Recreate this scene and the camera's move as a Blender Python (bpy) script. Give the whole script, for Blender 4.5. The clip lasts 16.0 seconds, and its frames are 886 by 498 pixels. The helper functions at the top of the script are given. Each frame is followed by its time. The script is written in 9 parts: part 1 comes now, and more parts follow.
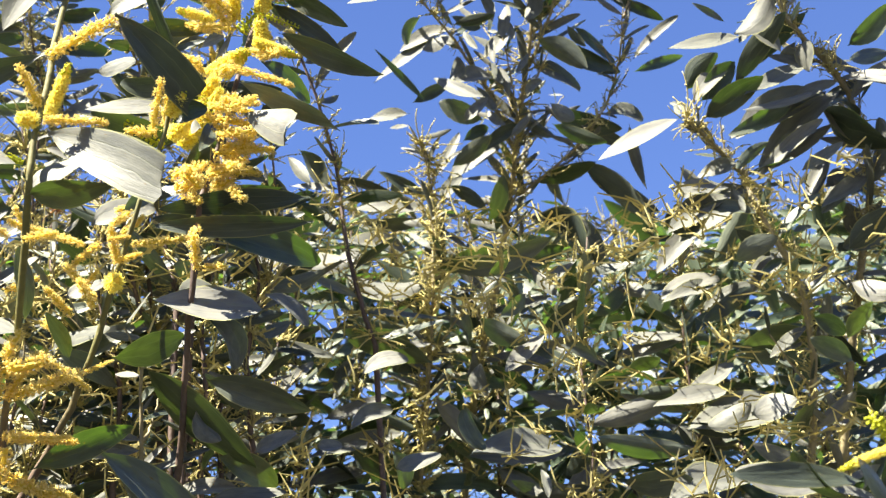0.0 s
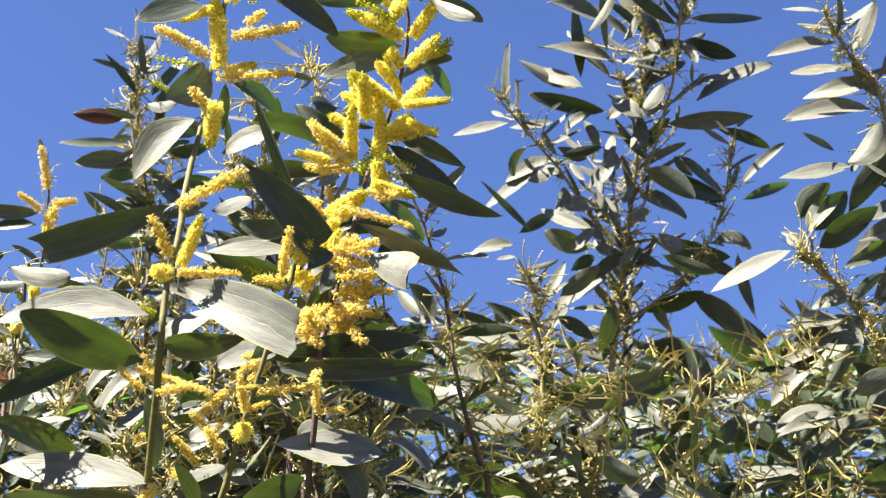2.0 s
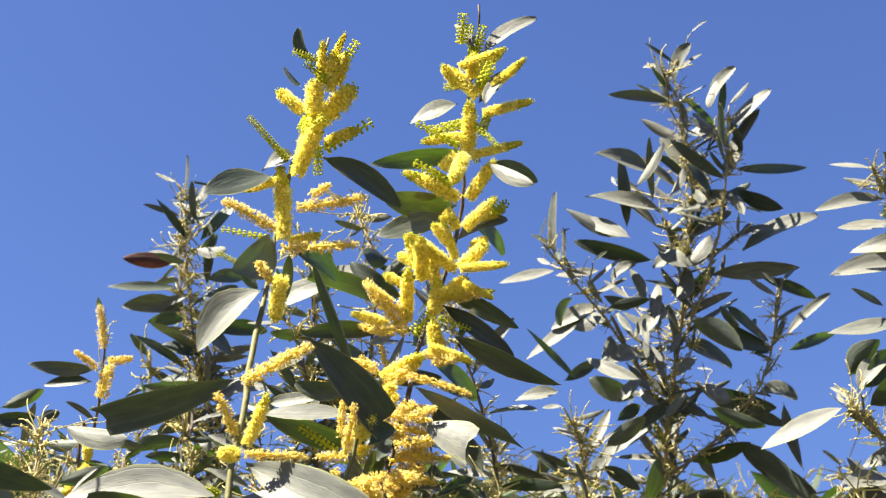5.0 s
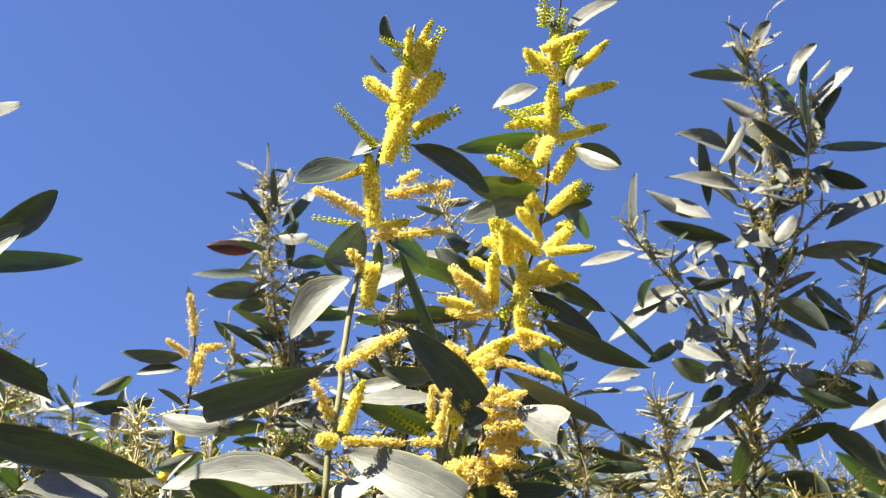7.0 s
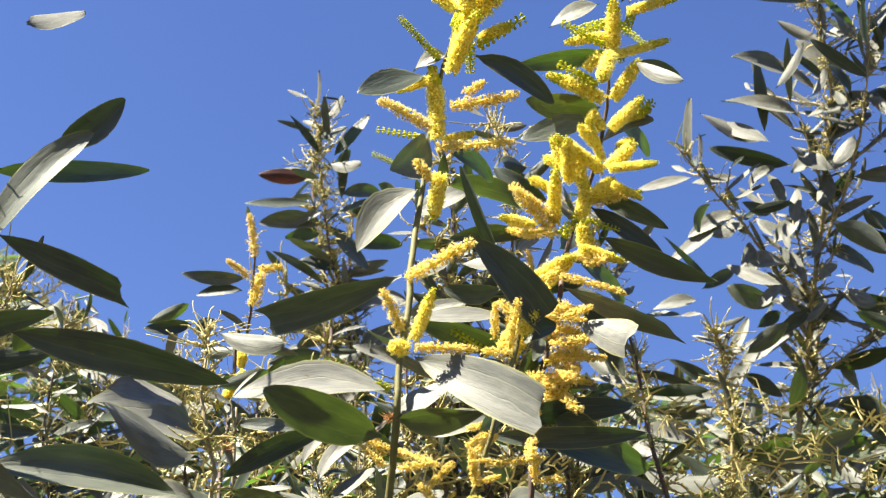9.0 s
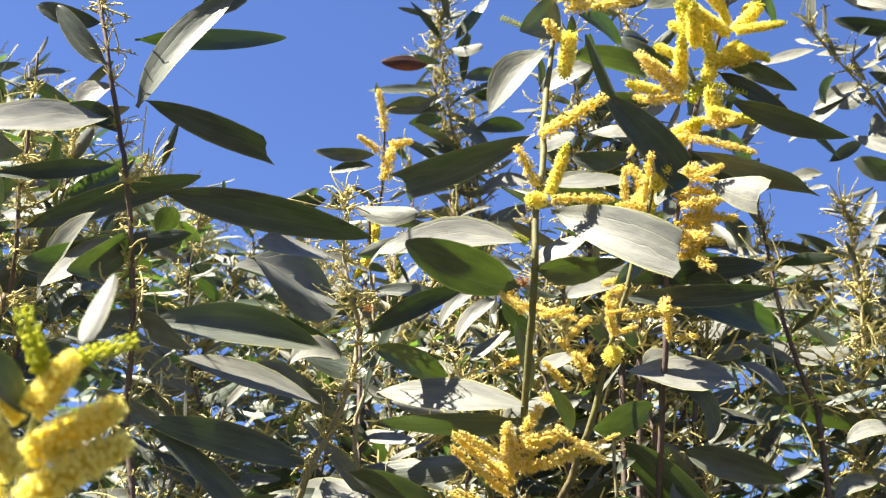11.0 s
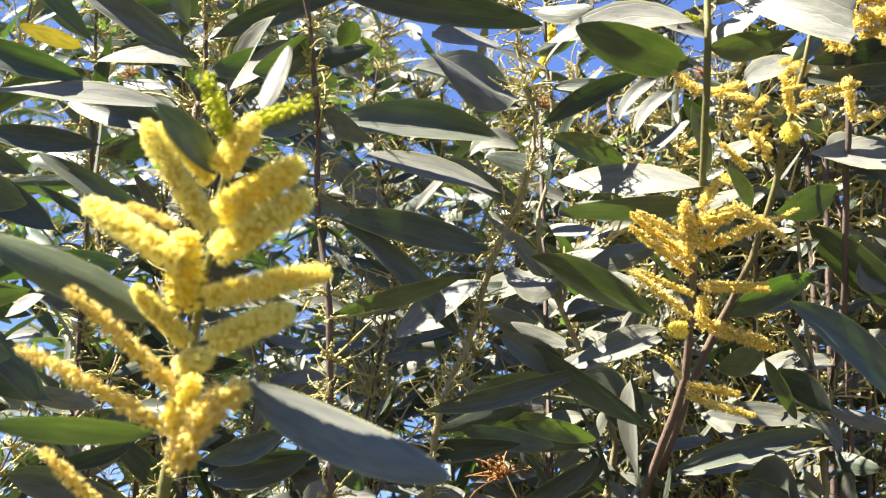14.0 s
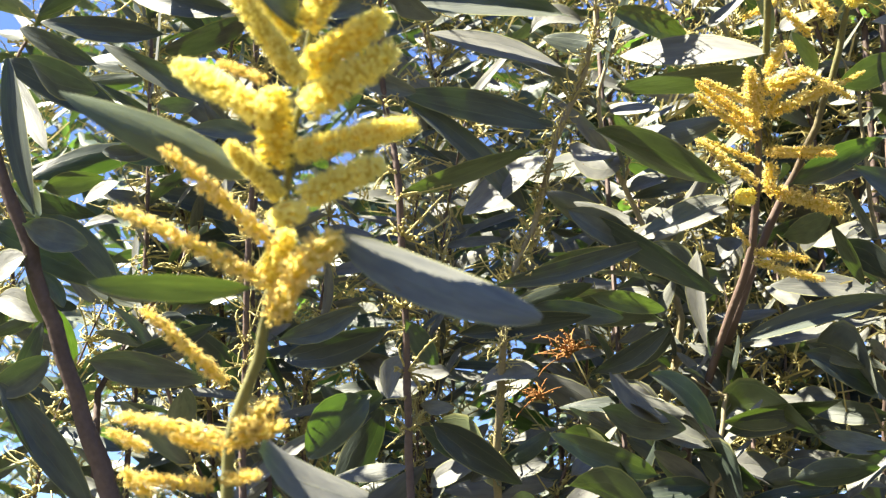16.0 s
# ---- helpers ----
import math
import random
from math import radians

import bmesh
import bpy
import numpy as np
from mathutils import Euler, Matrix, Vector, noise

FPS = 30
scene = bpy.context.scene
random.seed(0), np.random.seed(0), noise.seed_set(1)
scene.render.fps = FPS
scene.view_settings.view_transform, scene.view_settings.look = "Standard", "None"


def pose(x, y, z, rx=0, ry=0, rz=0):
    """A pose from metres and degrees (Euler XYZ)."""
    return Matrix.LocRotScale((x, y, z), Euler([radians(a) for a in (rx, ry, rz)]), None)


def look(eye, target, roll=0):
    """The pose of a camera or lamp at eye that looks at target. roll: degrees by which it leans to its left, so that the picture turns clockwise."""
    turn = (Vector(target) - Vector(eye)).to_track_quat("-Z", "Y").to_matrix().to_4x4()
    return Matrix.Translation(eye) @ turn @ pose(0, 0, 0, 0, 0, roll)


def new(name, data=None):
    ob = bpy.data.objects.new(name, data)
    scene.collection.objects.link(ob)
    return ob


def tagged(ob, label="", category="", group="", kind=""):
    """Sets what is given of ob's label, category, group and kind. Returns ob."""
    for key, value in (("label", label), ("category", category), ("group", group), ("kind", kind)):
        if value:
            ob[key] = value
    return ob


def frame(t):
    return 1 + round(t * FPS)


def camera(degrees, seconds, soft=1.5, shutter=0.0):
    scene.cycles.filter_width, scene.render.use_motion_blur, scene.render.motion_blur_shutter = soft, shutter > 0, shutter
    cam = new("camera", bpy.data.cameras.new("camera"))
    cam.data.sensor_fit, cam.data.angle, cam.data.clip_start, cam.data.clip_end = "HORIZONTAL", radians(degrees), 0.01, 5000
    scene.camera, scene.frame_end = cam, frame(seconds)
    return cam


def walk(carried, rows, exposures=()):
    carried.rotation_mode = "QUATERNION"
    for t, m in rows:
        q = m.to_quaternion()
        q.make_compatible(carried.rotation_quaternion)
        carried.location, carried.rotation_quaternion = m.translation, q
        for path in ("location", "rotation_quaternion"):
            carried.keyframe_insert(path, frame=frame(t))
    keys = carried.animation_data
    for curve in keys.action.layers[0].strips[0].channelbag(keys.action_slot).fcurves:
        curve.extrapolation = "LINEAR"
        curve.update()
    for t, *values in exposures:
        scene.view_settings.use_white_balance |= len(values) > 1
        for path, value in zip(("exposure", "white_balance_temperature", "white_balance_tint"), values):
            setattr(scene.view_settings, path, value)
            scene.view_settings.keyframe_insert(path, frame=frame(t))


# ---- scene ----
cam = camera(35.10, 16.0, soft=1.25)
cam.data.dof.use_dof, cam.data.dof.focus_distance, cam.data.dof.aperture_fstop = True, 0.98, 18.0
PATH = [
    (0, (0.1333, 0.0669, 1.5124), (0.2651, 1.8398, 2.4287), -2.89),
    (0.5, (0.122, 0.0662, 1.5156), (0.2047, 1.8267, 2.4609), -2.50),
    (1, (0.1141, 0.0634, 1.5248), (0.1651, 1.8065, 2.504), -2.13),
    (1.5, (0.1109, 0.06, 1.5337), (0.1464, 1.7851, 2.545), -1.89),
    (2, (0.0998, 0.0601, 1.5397), (0.1296, 1.7619, 2.5899), -1.60),
    (2.5, (0.0931, 0.0553, 1.5511), (0.1255, 1.7342, 2.6376), -1.38),
    (3, (0.0924, 0.0581, 1.5544), (0.1232, 1.7124, 2.6779), -1.05),
    (3.5, (0.0916, 0.056, 1.5598), (0.1194, 1.6892, 2.7138), -0.82),
    (3.7, (0.0913, 0.0535, 1.5622), (0.1185, 1.6804, 2.7252), -0.87),
    (5.8, (0.0532, 0.0234, 1.5877), (0.0272, 1.6477, 2.7543), -0.02),
    (6, (0.0516, 0.0234, 1.5862), (0.0121, 1.6499, 2.7493), 0.11),
    (6.5, (0.0529, 0.0248, 1.5834), (-0.0122, 1.6563, 2.7384), 0.37),
    (7, (0.0511, 0.0264, 1.5832), (-0.0299, 1.6648, 2.7272), 0.44),
    (7.5, (0.0509, 0.0229, 1.5816), (-0.047, 1.6678, 2.7151), 0.46),
    (8, (0.0425, 0.0263, 1.5804), (-0.0653, 1.6811, 2.6984), 0.48),
    (8.2, (0.0372, 0.0309, 1.5806), (-0.0713, 1.6903, 2.6918), 0.44),
    (10.3, (0.0077, 0.0702, 1.517), (-0.1908, 1.7613, 2.5662), 1.74),
    (10.5, (0.0044, 0.0717, 1.5157), (-0.2138, 1.7687, 2.5513), 1.74),
    (11, (0.0071, 0.055, 1.5187), (-0.2725, 1.7674, 2.5135), 1.85),
    (11.5, (0.0143, 0.049, 1.5144), (-0.3288, 1.7693, 2.4751), 2.25),
    (12, (0.0167, 0.0469, 1.5115), (-0.383, 1.7769, 2.4319), 2.58),
    (12.5, (0.0188, 0.0432, 1.5087), (-0.4335, 1.783, 2.3854), 2.86),
    (13, (0.0155, 0.0547, 1.4982), (-0.4733, 1.7996, 2.3446), 2.94),
    (13.5, (0.0183, 0.0575, 1.4926), (-0.5174, 1.806, 2.3022), 3.15),
    (14, (0.0221, 0.0549, 1.4792), (-0.5457, 1.805, 2.2634), 3.10),
    (14.5, (0.0305, 0.0514, 1.4699), (-0.5719, 1.7982, 2.2353), 3.24),
    (15, (0.0197, 0.0537, 1.4675), (-0.5915, 1.8089, 2.2062), 2.97),
    (15.5, (0.0146, 0.0546, 1.4578), (-0.6073, 1.8152, 2.1745), 2.73),
    (16, (0.0036, 0.051, 1.4492), (-0.6218, 1.8258, 2.1266), 1.78),
]
walk(cam, [(t, look(e, a, r)) for t, e, a, r in PATH],
     [(0.0, 2.60), (2.0, 2.41), (6.0, 2.36), (9.0, 2.36), (11.5, 2.52), (13.5, 2.66), (15.0, 2.78), (16.0, 2.86)])

# ---- light ----
SUN = Vector((-0.52, -0.34, 0.78)).normalized()
world = bpy.data.worlds.new("sky")
scene.world = world
world.use_nodes = True
wn = world.node_tree.nodes
sky = wn.new("ShaderNodeTexSky")
sky.sky_type, sky.sun_disc = "NISHITA", False
sky.sun_elevation = math.asin(SUN.z)
sky.sun_rotation = math.atan2(SUN.x, SUN.y)
sky.air_density, sky.dust_density, sky.ozone_density = 1.0, 0.2, 3.0
wn["Background"].inputs["Strength"].default_value = 0.0430
deep = wn.new("ShaderNodeHueSaturation")
deep.inputs["Hue"].default_value, deep.inputs["Saturation"].default_value = 0.517, 1.15
world.node_tree.links.new(sky.outputs["Color"], deep.inputs["Color"])
world.node_tree.links.new(deep.outputs["Color"], wn["Background"].inputs["Color"])
sun = new("sun", bpy.data.lights.new("sun", "SUN"))
sun.data.energy, sun.data.angle, sun.data.color = 4.4, radians(0.53), (1.0, 0.92, 0.77)
sun.matrix_world = look(SUN * 20, (0, 0, 0))


# ---- materials ----
def material(name):
    m = bpy.data.materials.new(name)
    m.use_nodes = True
    n = m.node_tree.nodes
    return m, n, m.node_tree.links, n["Principled BSDF"], n["Material Output"]


def ramp(n, stops):
    r = n.new("ShaderNodeValToRGB")
    while len(r.color_ramp.elements) < len(stops):
        r.color_ramp.elements.new(0.5)
    for e, (p, c) in zip(r.color_ramp.elements, stops):
        e.position, e.color = p, (*c, 1)
    return r


def math_node(n, ln, op, a, b=0.5):
    q = n.new("ShaderNodeMath")
    q.operation = op
    for k, v in enumerate((a, b)):
        if isinstance(v, (int, float)):
            q.inputs[k].default_value = v
        else:
            ln.new(v, q.inputs[k])
    return q.outputs[0]


def leaf_material(name, tints, through_colour, share, joined=False, young_base=0.1, gloss=1.0):
    m, n, ln, p, out = material(name)
    info, tc = n.new("ShaderNodeObjectInfo"), n.new("ShaderNodeTexCoord")
    chance, place = info.outputs["Random"], tc.outputs["UV"]
    if joined:
        chance = n.new("ShaderNodeNewGeometry").outputs["Random Per Island"]
    hue = ramp(n, tints)
    ln.new(chance, hue.inputs[0])
    sep = n.new("ShaderNodeSeparateXYZ")
    ln.new(place, sep.inputs[0])
    # veins run the length of the blade
    warp = n.new("ShaderNodeTexNoise")
    warp.inputs["Scale"].default_value = 3.0
    ln.new(place, warp.inputs["Vector"])
    y = math_node(n, ln, "ADD", sep.outputs[1], math_node(n, ln, "MULTIPLY", warp.outputs["Fac"], 0.22))
    fine = math_node(n, ln, "ABSOLUTE", math_node(n, ln, "SINE", math_node(n, ln, "MULTIPLY", y, 74.0)))
    main = math_node(n, ln, "ABSOLUTE", math_node(n, ln, "SINE", math_node(n, ln, "MULTIPLY", y, 10.5)))
    vein = math_node(n, ln, "POWER", math_node(n, ln, "SUBTRACT", 1.0, main), 9.0)
    stain = n.new("ShaderNodeTexNoise")
    stain.inputs["Scale"].default_value, stain.inputs["Detail"].default_value = 5.0, 6.0
    shift = n.new("ShaderNodeVectorMath")
    shift.operation = "ADD"
    ln.new(place, shift.inputs[0])
    ln.new(math_node(n, ln, "MULTIPLY", chance, 37.0), shift.inputs[1])
    ln.new(shift.outputs[0], stain.inputs["Vector"])
    mott = ramp(n, [(0.3, (0.72, 0.72, 0.74)), (0.7, (1.18, 1.15, 1.08))])
    ln.new(stain.outputs["Fac"], mott.inputs[0])
    mul = n.new("ShaderNodeMixRGB")
    mul.blend_type, mul.inputs[0].default_value = "MULTIPLY", 1.0
    ln.new(hue.outputs[0], mul.inputs[1])
    ln.new(mott.outputs[0], mul.inputs[2])
    veined = n.new("ShaderNodeMixRGB")
    ln.new(math_node(n, ln, "MULTIPLY", vein, 0.20), veined.inputs[0])
    ln.new(mul.outputs[0], veined.inputs[1])
    veined.inputs[2].default_value = (0.22, 0.25, 0.13, 1)
    # few brown bites and freckles
    dots = n.new("ShaderNodeTexNoise")
    dots.inputs["Scale"].default_value, dots.inputs["Detail"].default_value = 14.0, 3.0
    ln.new(shift.outputs[0], dots.inputs["Vector"])
    spot = ramp(n, [(0.70, (0, 0, 0)), (0.76, (1, 1, 1))])
    ln.new(dots.outputs["Fac"], spot.inputs[0])
    brown = n.new("ShaderNodeMixRGB")
    ln.new(spot.outputs[0], brown.inputs[0])
    ln.new(veined.outputs[0], brown.inputs[1])
    brown.inputs[2].default_value = (0.11, 0.075, 0.03, 1)
    # thin horny margin
    rim = ramp(n, [(0.455, (0, 0, 0)), (0.485, (1, 1, 1))])
    ln.new(math_node(n, ln, "ABSOLUTE", sep.outputs[1]), rim.inputs[0])
    edged = n.new("ShaderNodeMixRGB")
    ln.new(math_node(n, ln, "MULTIPLY", rim.outputs[0], 0.7), edged.inputs[0])
    ln.new(brown.outputs[0], edged.inputs[1])
    edged.inputs[2].default_value = (0.26, 0.26, 0.10, 1)
    ln.new(edged.outputs[0], p.inputs["Base Color"])
    p.inputs["Roughness"].default_value = 0.58 - 0.16 * gloss
    p.inputs["Specular IOR Level"].default_value = 0.5 * gloss
    p.inputs["Coat Weight"].default_value = 0.10 * gloss
    p.inputs["Coat Roughness"].default_value = 0.38
    bump = n.new("ShaderNodeBump")
    bump.inputs["Strength"].default_value, bump.inputs["Distance"].default_value = 0.25, 0.002
    hgt = math_node(n, ln, "ADD", math_node(n, ln, "MULTIPLY", vein, -0.3), math_node(n, ln, "MULTIPLY", fine, 0.045))
    ln.new(math_node(n, ln, "ADD", hgt, math_node(n, ln, "MULTIPLY", stain.outputs["Fac"], 1.2)), bump.inputs["Height"])
    ln.new(bump.outputs[0], p.inputs["Normal"])
    tr = n.new("ShaderNodeBsdfTranslucent")
    glow = n.new("ShaderNodeMixRGB")
    glow.blend_type, glow.inputs[0].default_value = "MULTIPLY", 1.0
    glow.inputs[1].default_value = (*through_colour, 1)
    ln.new(mott.outputs[0], glow.inputs[2])
    ln.new(glow.outputs[0], tr.inputs["Color"])
    mix = n.new("ShaderNodeMixShader")
    # thin young blades let much light through, old ones little
    young = math_node(n, ln, "POWER", math_node(n, ln, "FRACT", math_node(n, ln, "MULTIPLY", chance, 7.31)), 3.0)
    ln.new(math_node(n, ln, "MULTIPLY", math_node(n, ln, "ADD", young, young_base), share), mix.inputs[0])
    ln.new(p.outputs[0], mix.inputs[1])
    ln.new(tr.outputs[0], mix.inputs[2])
    ln.new(mix.outputs[0], out.inputs["Surface"])
    return m


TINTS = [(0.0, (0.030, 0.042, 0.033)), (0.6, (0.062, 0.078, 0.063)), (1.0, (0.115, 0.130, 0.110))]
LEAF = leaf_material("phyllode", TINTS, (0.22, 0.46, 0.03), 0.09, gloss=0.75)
LEAF_JOINED = leaf_material("phyllode_mass", [(0.0, (0.035, 0.053, 0.034)), (0.5, (0.070, 0.096, 0.065)), (0.8, (0.108, 0.132, 0.097)), (1.0, (0.148, 0.166, 0.134))], (0.22, 0.44, 0.05), 0.21, True, gloss=0.7)
# Paler copy for blades in sun: waxy bloom plus sunlight put into the tint.
SUNLIT_BLOOM_LEAF = leaf_material("sunlit_bloom_phyllode", [(0.0, (0.114, 0.122, 0.108)), (1.0, (0.176, 0.180, 0.166))], (0.22, 0.46, 0.03), 0.04, gloss=0.35)
# Greener copy that passes more light, for blades to look lit from behind.
BACKLIT_LEAF = leaf_material("backlit_phyllode", [(0.0, (0.050, 0.066, 0.030)), (1.0, (0.085, 0.105, 0.050))], (0.24, 0.42, 0.04), 0.095, False, 0.55)
RED_LEAF = leaf_material("reddened_phyllode", [(0.0, (0.065, 0.024, 0.022)), (1.0, (0.075, 0.030, 0.026))], (0.4, 0.12, 0.08), 0.1, gloss=0.4)
YELLOW_LEAF = leaf_material("yellowing_phyllode", [(0.0, (0.17, 0.17, 0.03)), (1.0, (0.21, 0.18, 0.03))], (0.60, 0.50, 0.04), 0.10, False, 0.8)


def flower_material(name, low, high, share, scale):
    m, n, ln, p, out = material(name)
    geo, noise_t, tc = n.new("ShaderNodeNewGeometry"), n.new("ShaderNodeTexNoise"), n.new("ShaderNodeTexCoord")
    info = n.new("ShaderNodeObjectInfo")
    noise_t.inputs["Scale"].default_value = scale
    ln.new(tc.outputs["Object"], noise_t.inputs["Vector"])
    s = math_node(n, ln, "MULTIPLY", math_node(n, ln, "ADD", geo.outputs["Random Per Island"], noise_t.outputs["Fac"]), 0.35)
    col = ramp(n, [(0.0, low), (1.0, high)])
    ln.new(math_node(n, ln, "ADD", s, math_node(n, ln, "MULTIPLY", info.outputs["Random"], 0.3)), col.inputs[0])
    ln.new(col.outputs[0], p.inputs["Base Color"])
    p.inputs["Roughness"].default_value, p.inputs["Specular IOR Level"].default_value = 0.8, 0.2
    tr = n.new("ShaderNodeBsdfTranslucent")
    ln.new(col.outputs[0], tr.inputs["Color"])
    mix = n.new("ShaderNodeMixShader")
    mix.inputs[0].default_value = share
    ln.new(p.outputs[0], mix.inputs[1])
    ln.new(tr.outputs[0], mix.inputs[2])
    ln.new(mix.outputs[0], out.inputs["Surface"])
    return m


YELLOW = flower_material("fresh_blossom", (0.90, 0.79, 0.09), (0.98, 0.94, 0.38), 0.5, 6)
OCHRE = flower_material("ageing_blossom", (0.76, 0.60, 0.16), (0.93, 0.83, 0.40), 0.5, 6)
GOLD = flower_material("golden_blossom", (0.93, 0.81, 0.14), (0.98, 0.95, 0.48), 0.5, 6)
HEART = flower_material("spike_heart", (0.66, 0.53, 0.08), (0.80, 0.66, 0.14), 0.4, 30)
BUD = flower_material("flower_bud", (0.36, 0.42, 0.03), (0.74, 0.72, 0.06), 0.3, 6)
RUST = flower_material("withered_flower", (0.22, 0.09, 0.03), (0.42, 0.22, 0.07), 0.1, 30)
SPENT = flower_material("spent_stalk", (0.28, 0.245, 0.075), (0.66, 0.575, 0.26), 0.12, 30)


def bark_material(name, a, b, old=None):
    m, n, ln, p, out = material(name)
    tc, big, small = n.new("ShaderNodeTexCoord"), n.new("ShaderNodeTexNoise"), n.new("ShaderNodeTexNoise")
    big.inputs["Scale"].default_value, small.inputs["Scale"].default_value = 25, 260
    small.inputs["Detail"].default_value = 6
    for q in (big, small):
        ln.new(tc.outputs["Object"], q.inputs["Vector"])
    col = ramp(n, [(0.3, a), (0.7, b)])
    ln.new(math_node(n, ln, "ADD", math_node(n, ln, "MULTIPLY", big.outputs["Fac"], 0.6), math_node(n, ln, "MULTIPLY", small.outputs["Fac"], 0.4)), col.inputs[0])
    skin = col.outputs[0]
    if old:
        # young wood above is olive, old wood below brown
        sep, age = n.new("ShaderNodeSeparateXYZ"), ramp(n, [(0.0, (1, 1, 1)), (1.0, (0, 0, 0))])
        ln.new(tc.outputs["Object"], sep.inputs[0])
        ln.new(math_node(n, ln, "MULTIPLY", math_node(n, ln, "SUBTRACT", sep.outputs[2], 1.80), 14.0), age.inputs[0])
        mixed = n.new("ShaderNodeMixRGB")
        ln.new(age.outputs[0], mixed.inputs[0])
        ln.new(skin, mixed.inputs[1])
        mixed.inputs[2].default_value = (*old, 1)
        skin = mixed.outputs[0]
    ln.new(skin, p.inputs["Base Color"])
    p.inputs["Roughness"].default_value = 0.7
    bump = n.new("ShaderNodeBump")
    bump.inputs["Strength"].default_value, bump.inputs["Distance"].default_value = 0.6, 0.001
    ln.new(small.outputs["Fac"], bump.inputs["Height"])
    ln.new(bump.outputs[0], p.inputs["Normal"])
    return m


GREEN_BARK = bark_material("olive_twig", (0.10, 0.105, 0.03), (0.19, 0.18, 0.06))
RED_BARK = bark_material("red_brown_bark", (0.050, 0.032, 0.025), (0.145, 0.100, 0.078))
AGEING_BARK = bark_material("ageing_bark", (0.085, 0.085, 0.022), (0.165, 0.150, 0.045), (0.115, 0.075, 0.055))

TWIG_BARK = bark_material("tan_twig", (0.16, 0.13, 0.065), (0.34, 0.29, 0.16))

# ---- ground ----
gm, gn, gl, gp, _ = material("leaf_litter")
gt, gx = gn.new("ShaderNodeTexNoise"), gn.new("ShaderNodeTexCoord")
gt.inputs["Scale"].default_value, gt.inputs["Detail"].default_value = 3, 9
gl.new(gx.outputs["Object"], gt.inputs["Vector"])
# Litter colour is darkened to stand for the shade beneath the bush.
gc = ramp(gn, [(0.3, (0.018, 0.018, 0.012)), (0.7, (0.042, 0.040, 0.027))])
gl.new(gt.outputs["Fac"], gc.inputs[0])
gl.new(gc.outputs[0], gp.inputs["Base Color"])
gp.inputs["Roughness"].default_value = 0.9
gb = bmesh.new()
bmesh.ops.create_grid(gb, x_segments=60, y_segments=60, size=1.0)
for v in gb.verts:
    k = max(abs(v.co.x), abs(v.co.y))
    v.co *= 4 + 900 * k**4
    far = math.hypot(v.co.x, v.co.y)
    # unseen slopes added all round to block bright low sky, steepest behind the camera
    slope = 0.10 + 0.38 * max(0.0, min(1.0, 0.5 - v.co.y / (far + 1)))
    v.co.z = 0.05 * noise.noise(v.co * 0.4) - 0.03 + slope * max(0.0, far - 7.0) * math.exp(-far / 260)
gmesh = bpy.data.meshes.new("ground")
gb.to_mesh(gmesh)
gmesh.materials.append(gm)
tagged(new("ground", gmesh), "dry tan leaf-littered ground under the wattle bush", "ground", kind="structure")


# ---- shared shapes ----
def mesh_of(name, bm, mat, smooth=True):
    me = bpy.data.meshes.new(name)
    bm.to_mesh(me)
    bm.free()
    me.materials.append(mat)
    for f in me.polygons:
        f.use_smooth = smooth
    return me


def leaf_mesh(name, bend, cut, fold, twist, mat, skew=0.0):
    """A blade one long and one wide, from the petiole at 0 along x, its upper face to +z."""
    bm = bmesh.new()
    us = [0.0, 0.035, 0.07, 0.15, 0.27, 0.41, 0.56, 0.71, 0.84, 0.93, 0.98, 1.0]
    rows = []
    rnd = random.Random(name)
    for i, u in enumerate(us):
        if u < 0.05:
            half = 0.035
        else:
            q = (u - 0.05) / 0.95
            half = max(0.035, 0.5 * max(0.0, math.sin(math.pi * q**0.92)) ** 0.62)
        if cut and u > 0.06:
            half = 0.5 * math.sin(0.70 * math.pi * (u - 0.04) / 0.96) ** 0.7
        row = []
        for j, s in enumerate((-1, -0.5, 0, 0.5, 1)):
            yy = half * s + bend * math.sin(math.pi * u) + skew * (u - u * u) * abs(s)
            x = u + (rnd.uniform(-0.03, 0.03) - 0.05 * s if cut and i == len(us) - 1 else 0)
            z = 2.2 * fold * (abs(s) * half) + 0.05 * math.sin(6 * u + 1.3 * s) * abs(s)
            z += 1.6 * twist * (u - 0.4) * half * s - (0.25 + fold) * (u - 0.3) ** 2
            row.append(bm.verts.new((x, yy, z)))
        rows.append(row)
    grain = bm.loops.layers.uv.new("blade")
    for i, (a, b) in enumerate(zip(rows, rows[1:])):
        for j in range(4):
            f = bm.faces.new((a[j], b[j], b[j + 1], a[j + 1]))
            for loop, (k, m) in zip(f.loops, ((i, j), (i + 1, j), (i + 1, j + 1), (i, j + 1))):
                loop[grain].uv = (us[k], (m - 2) / 4)
    return mesh_of(name, bm, mat)


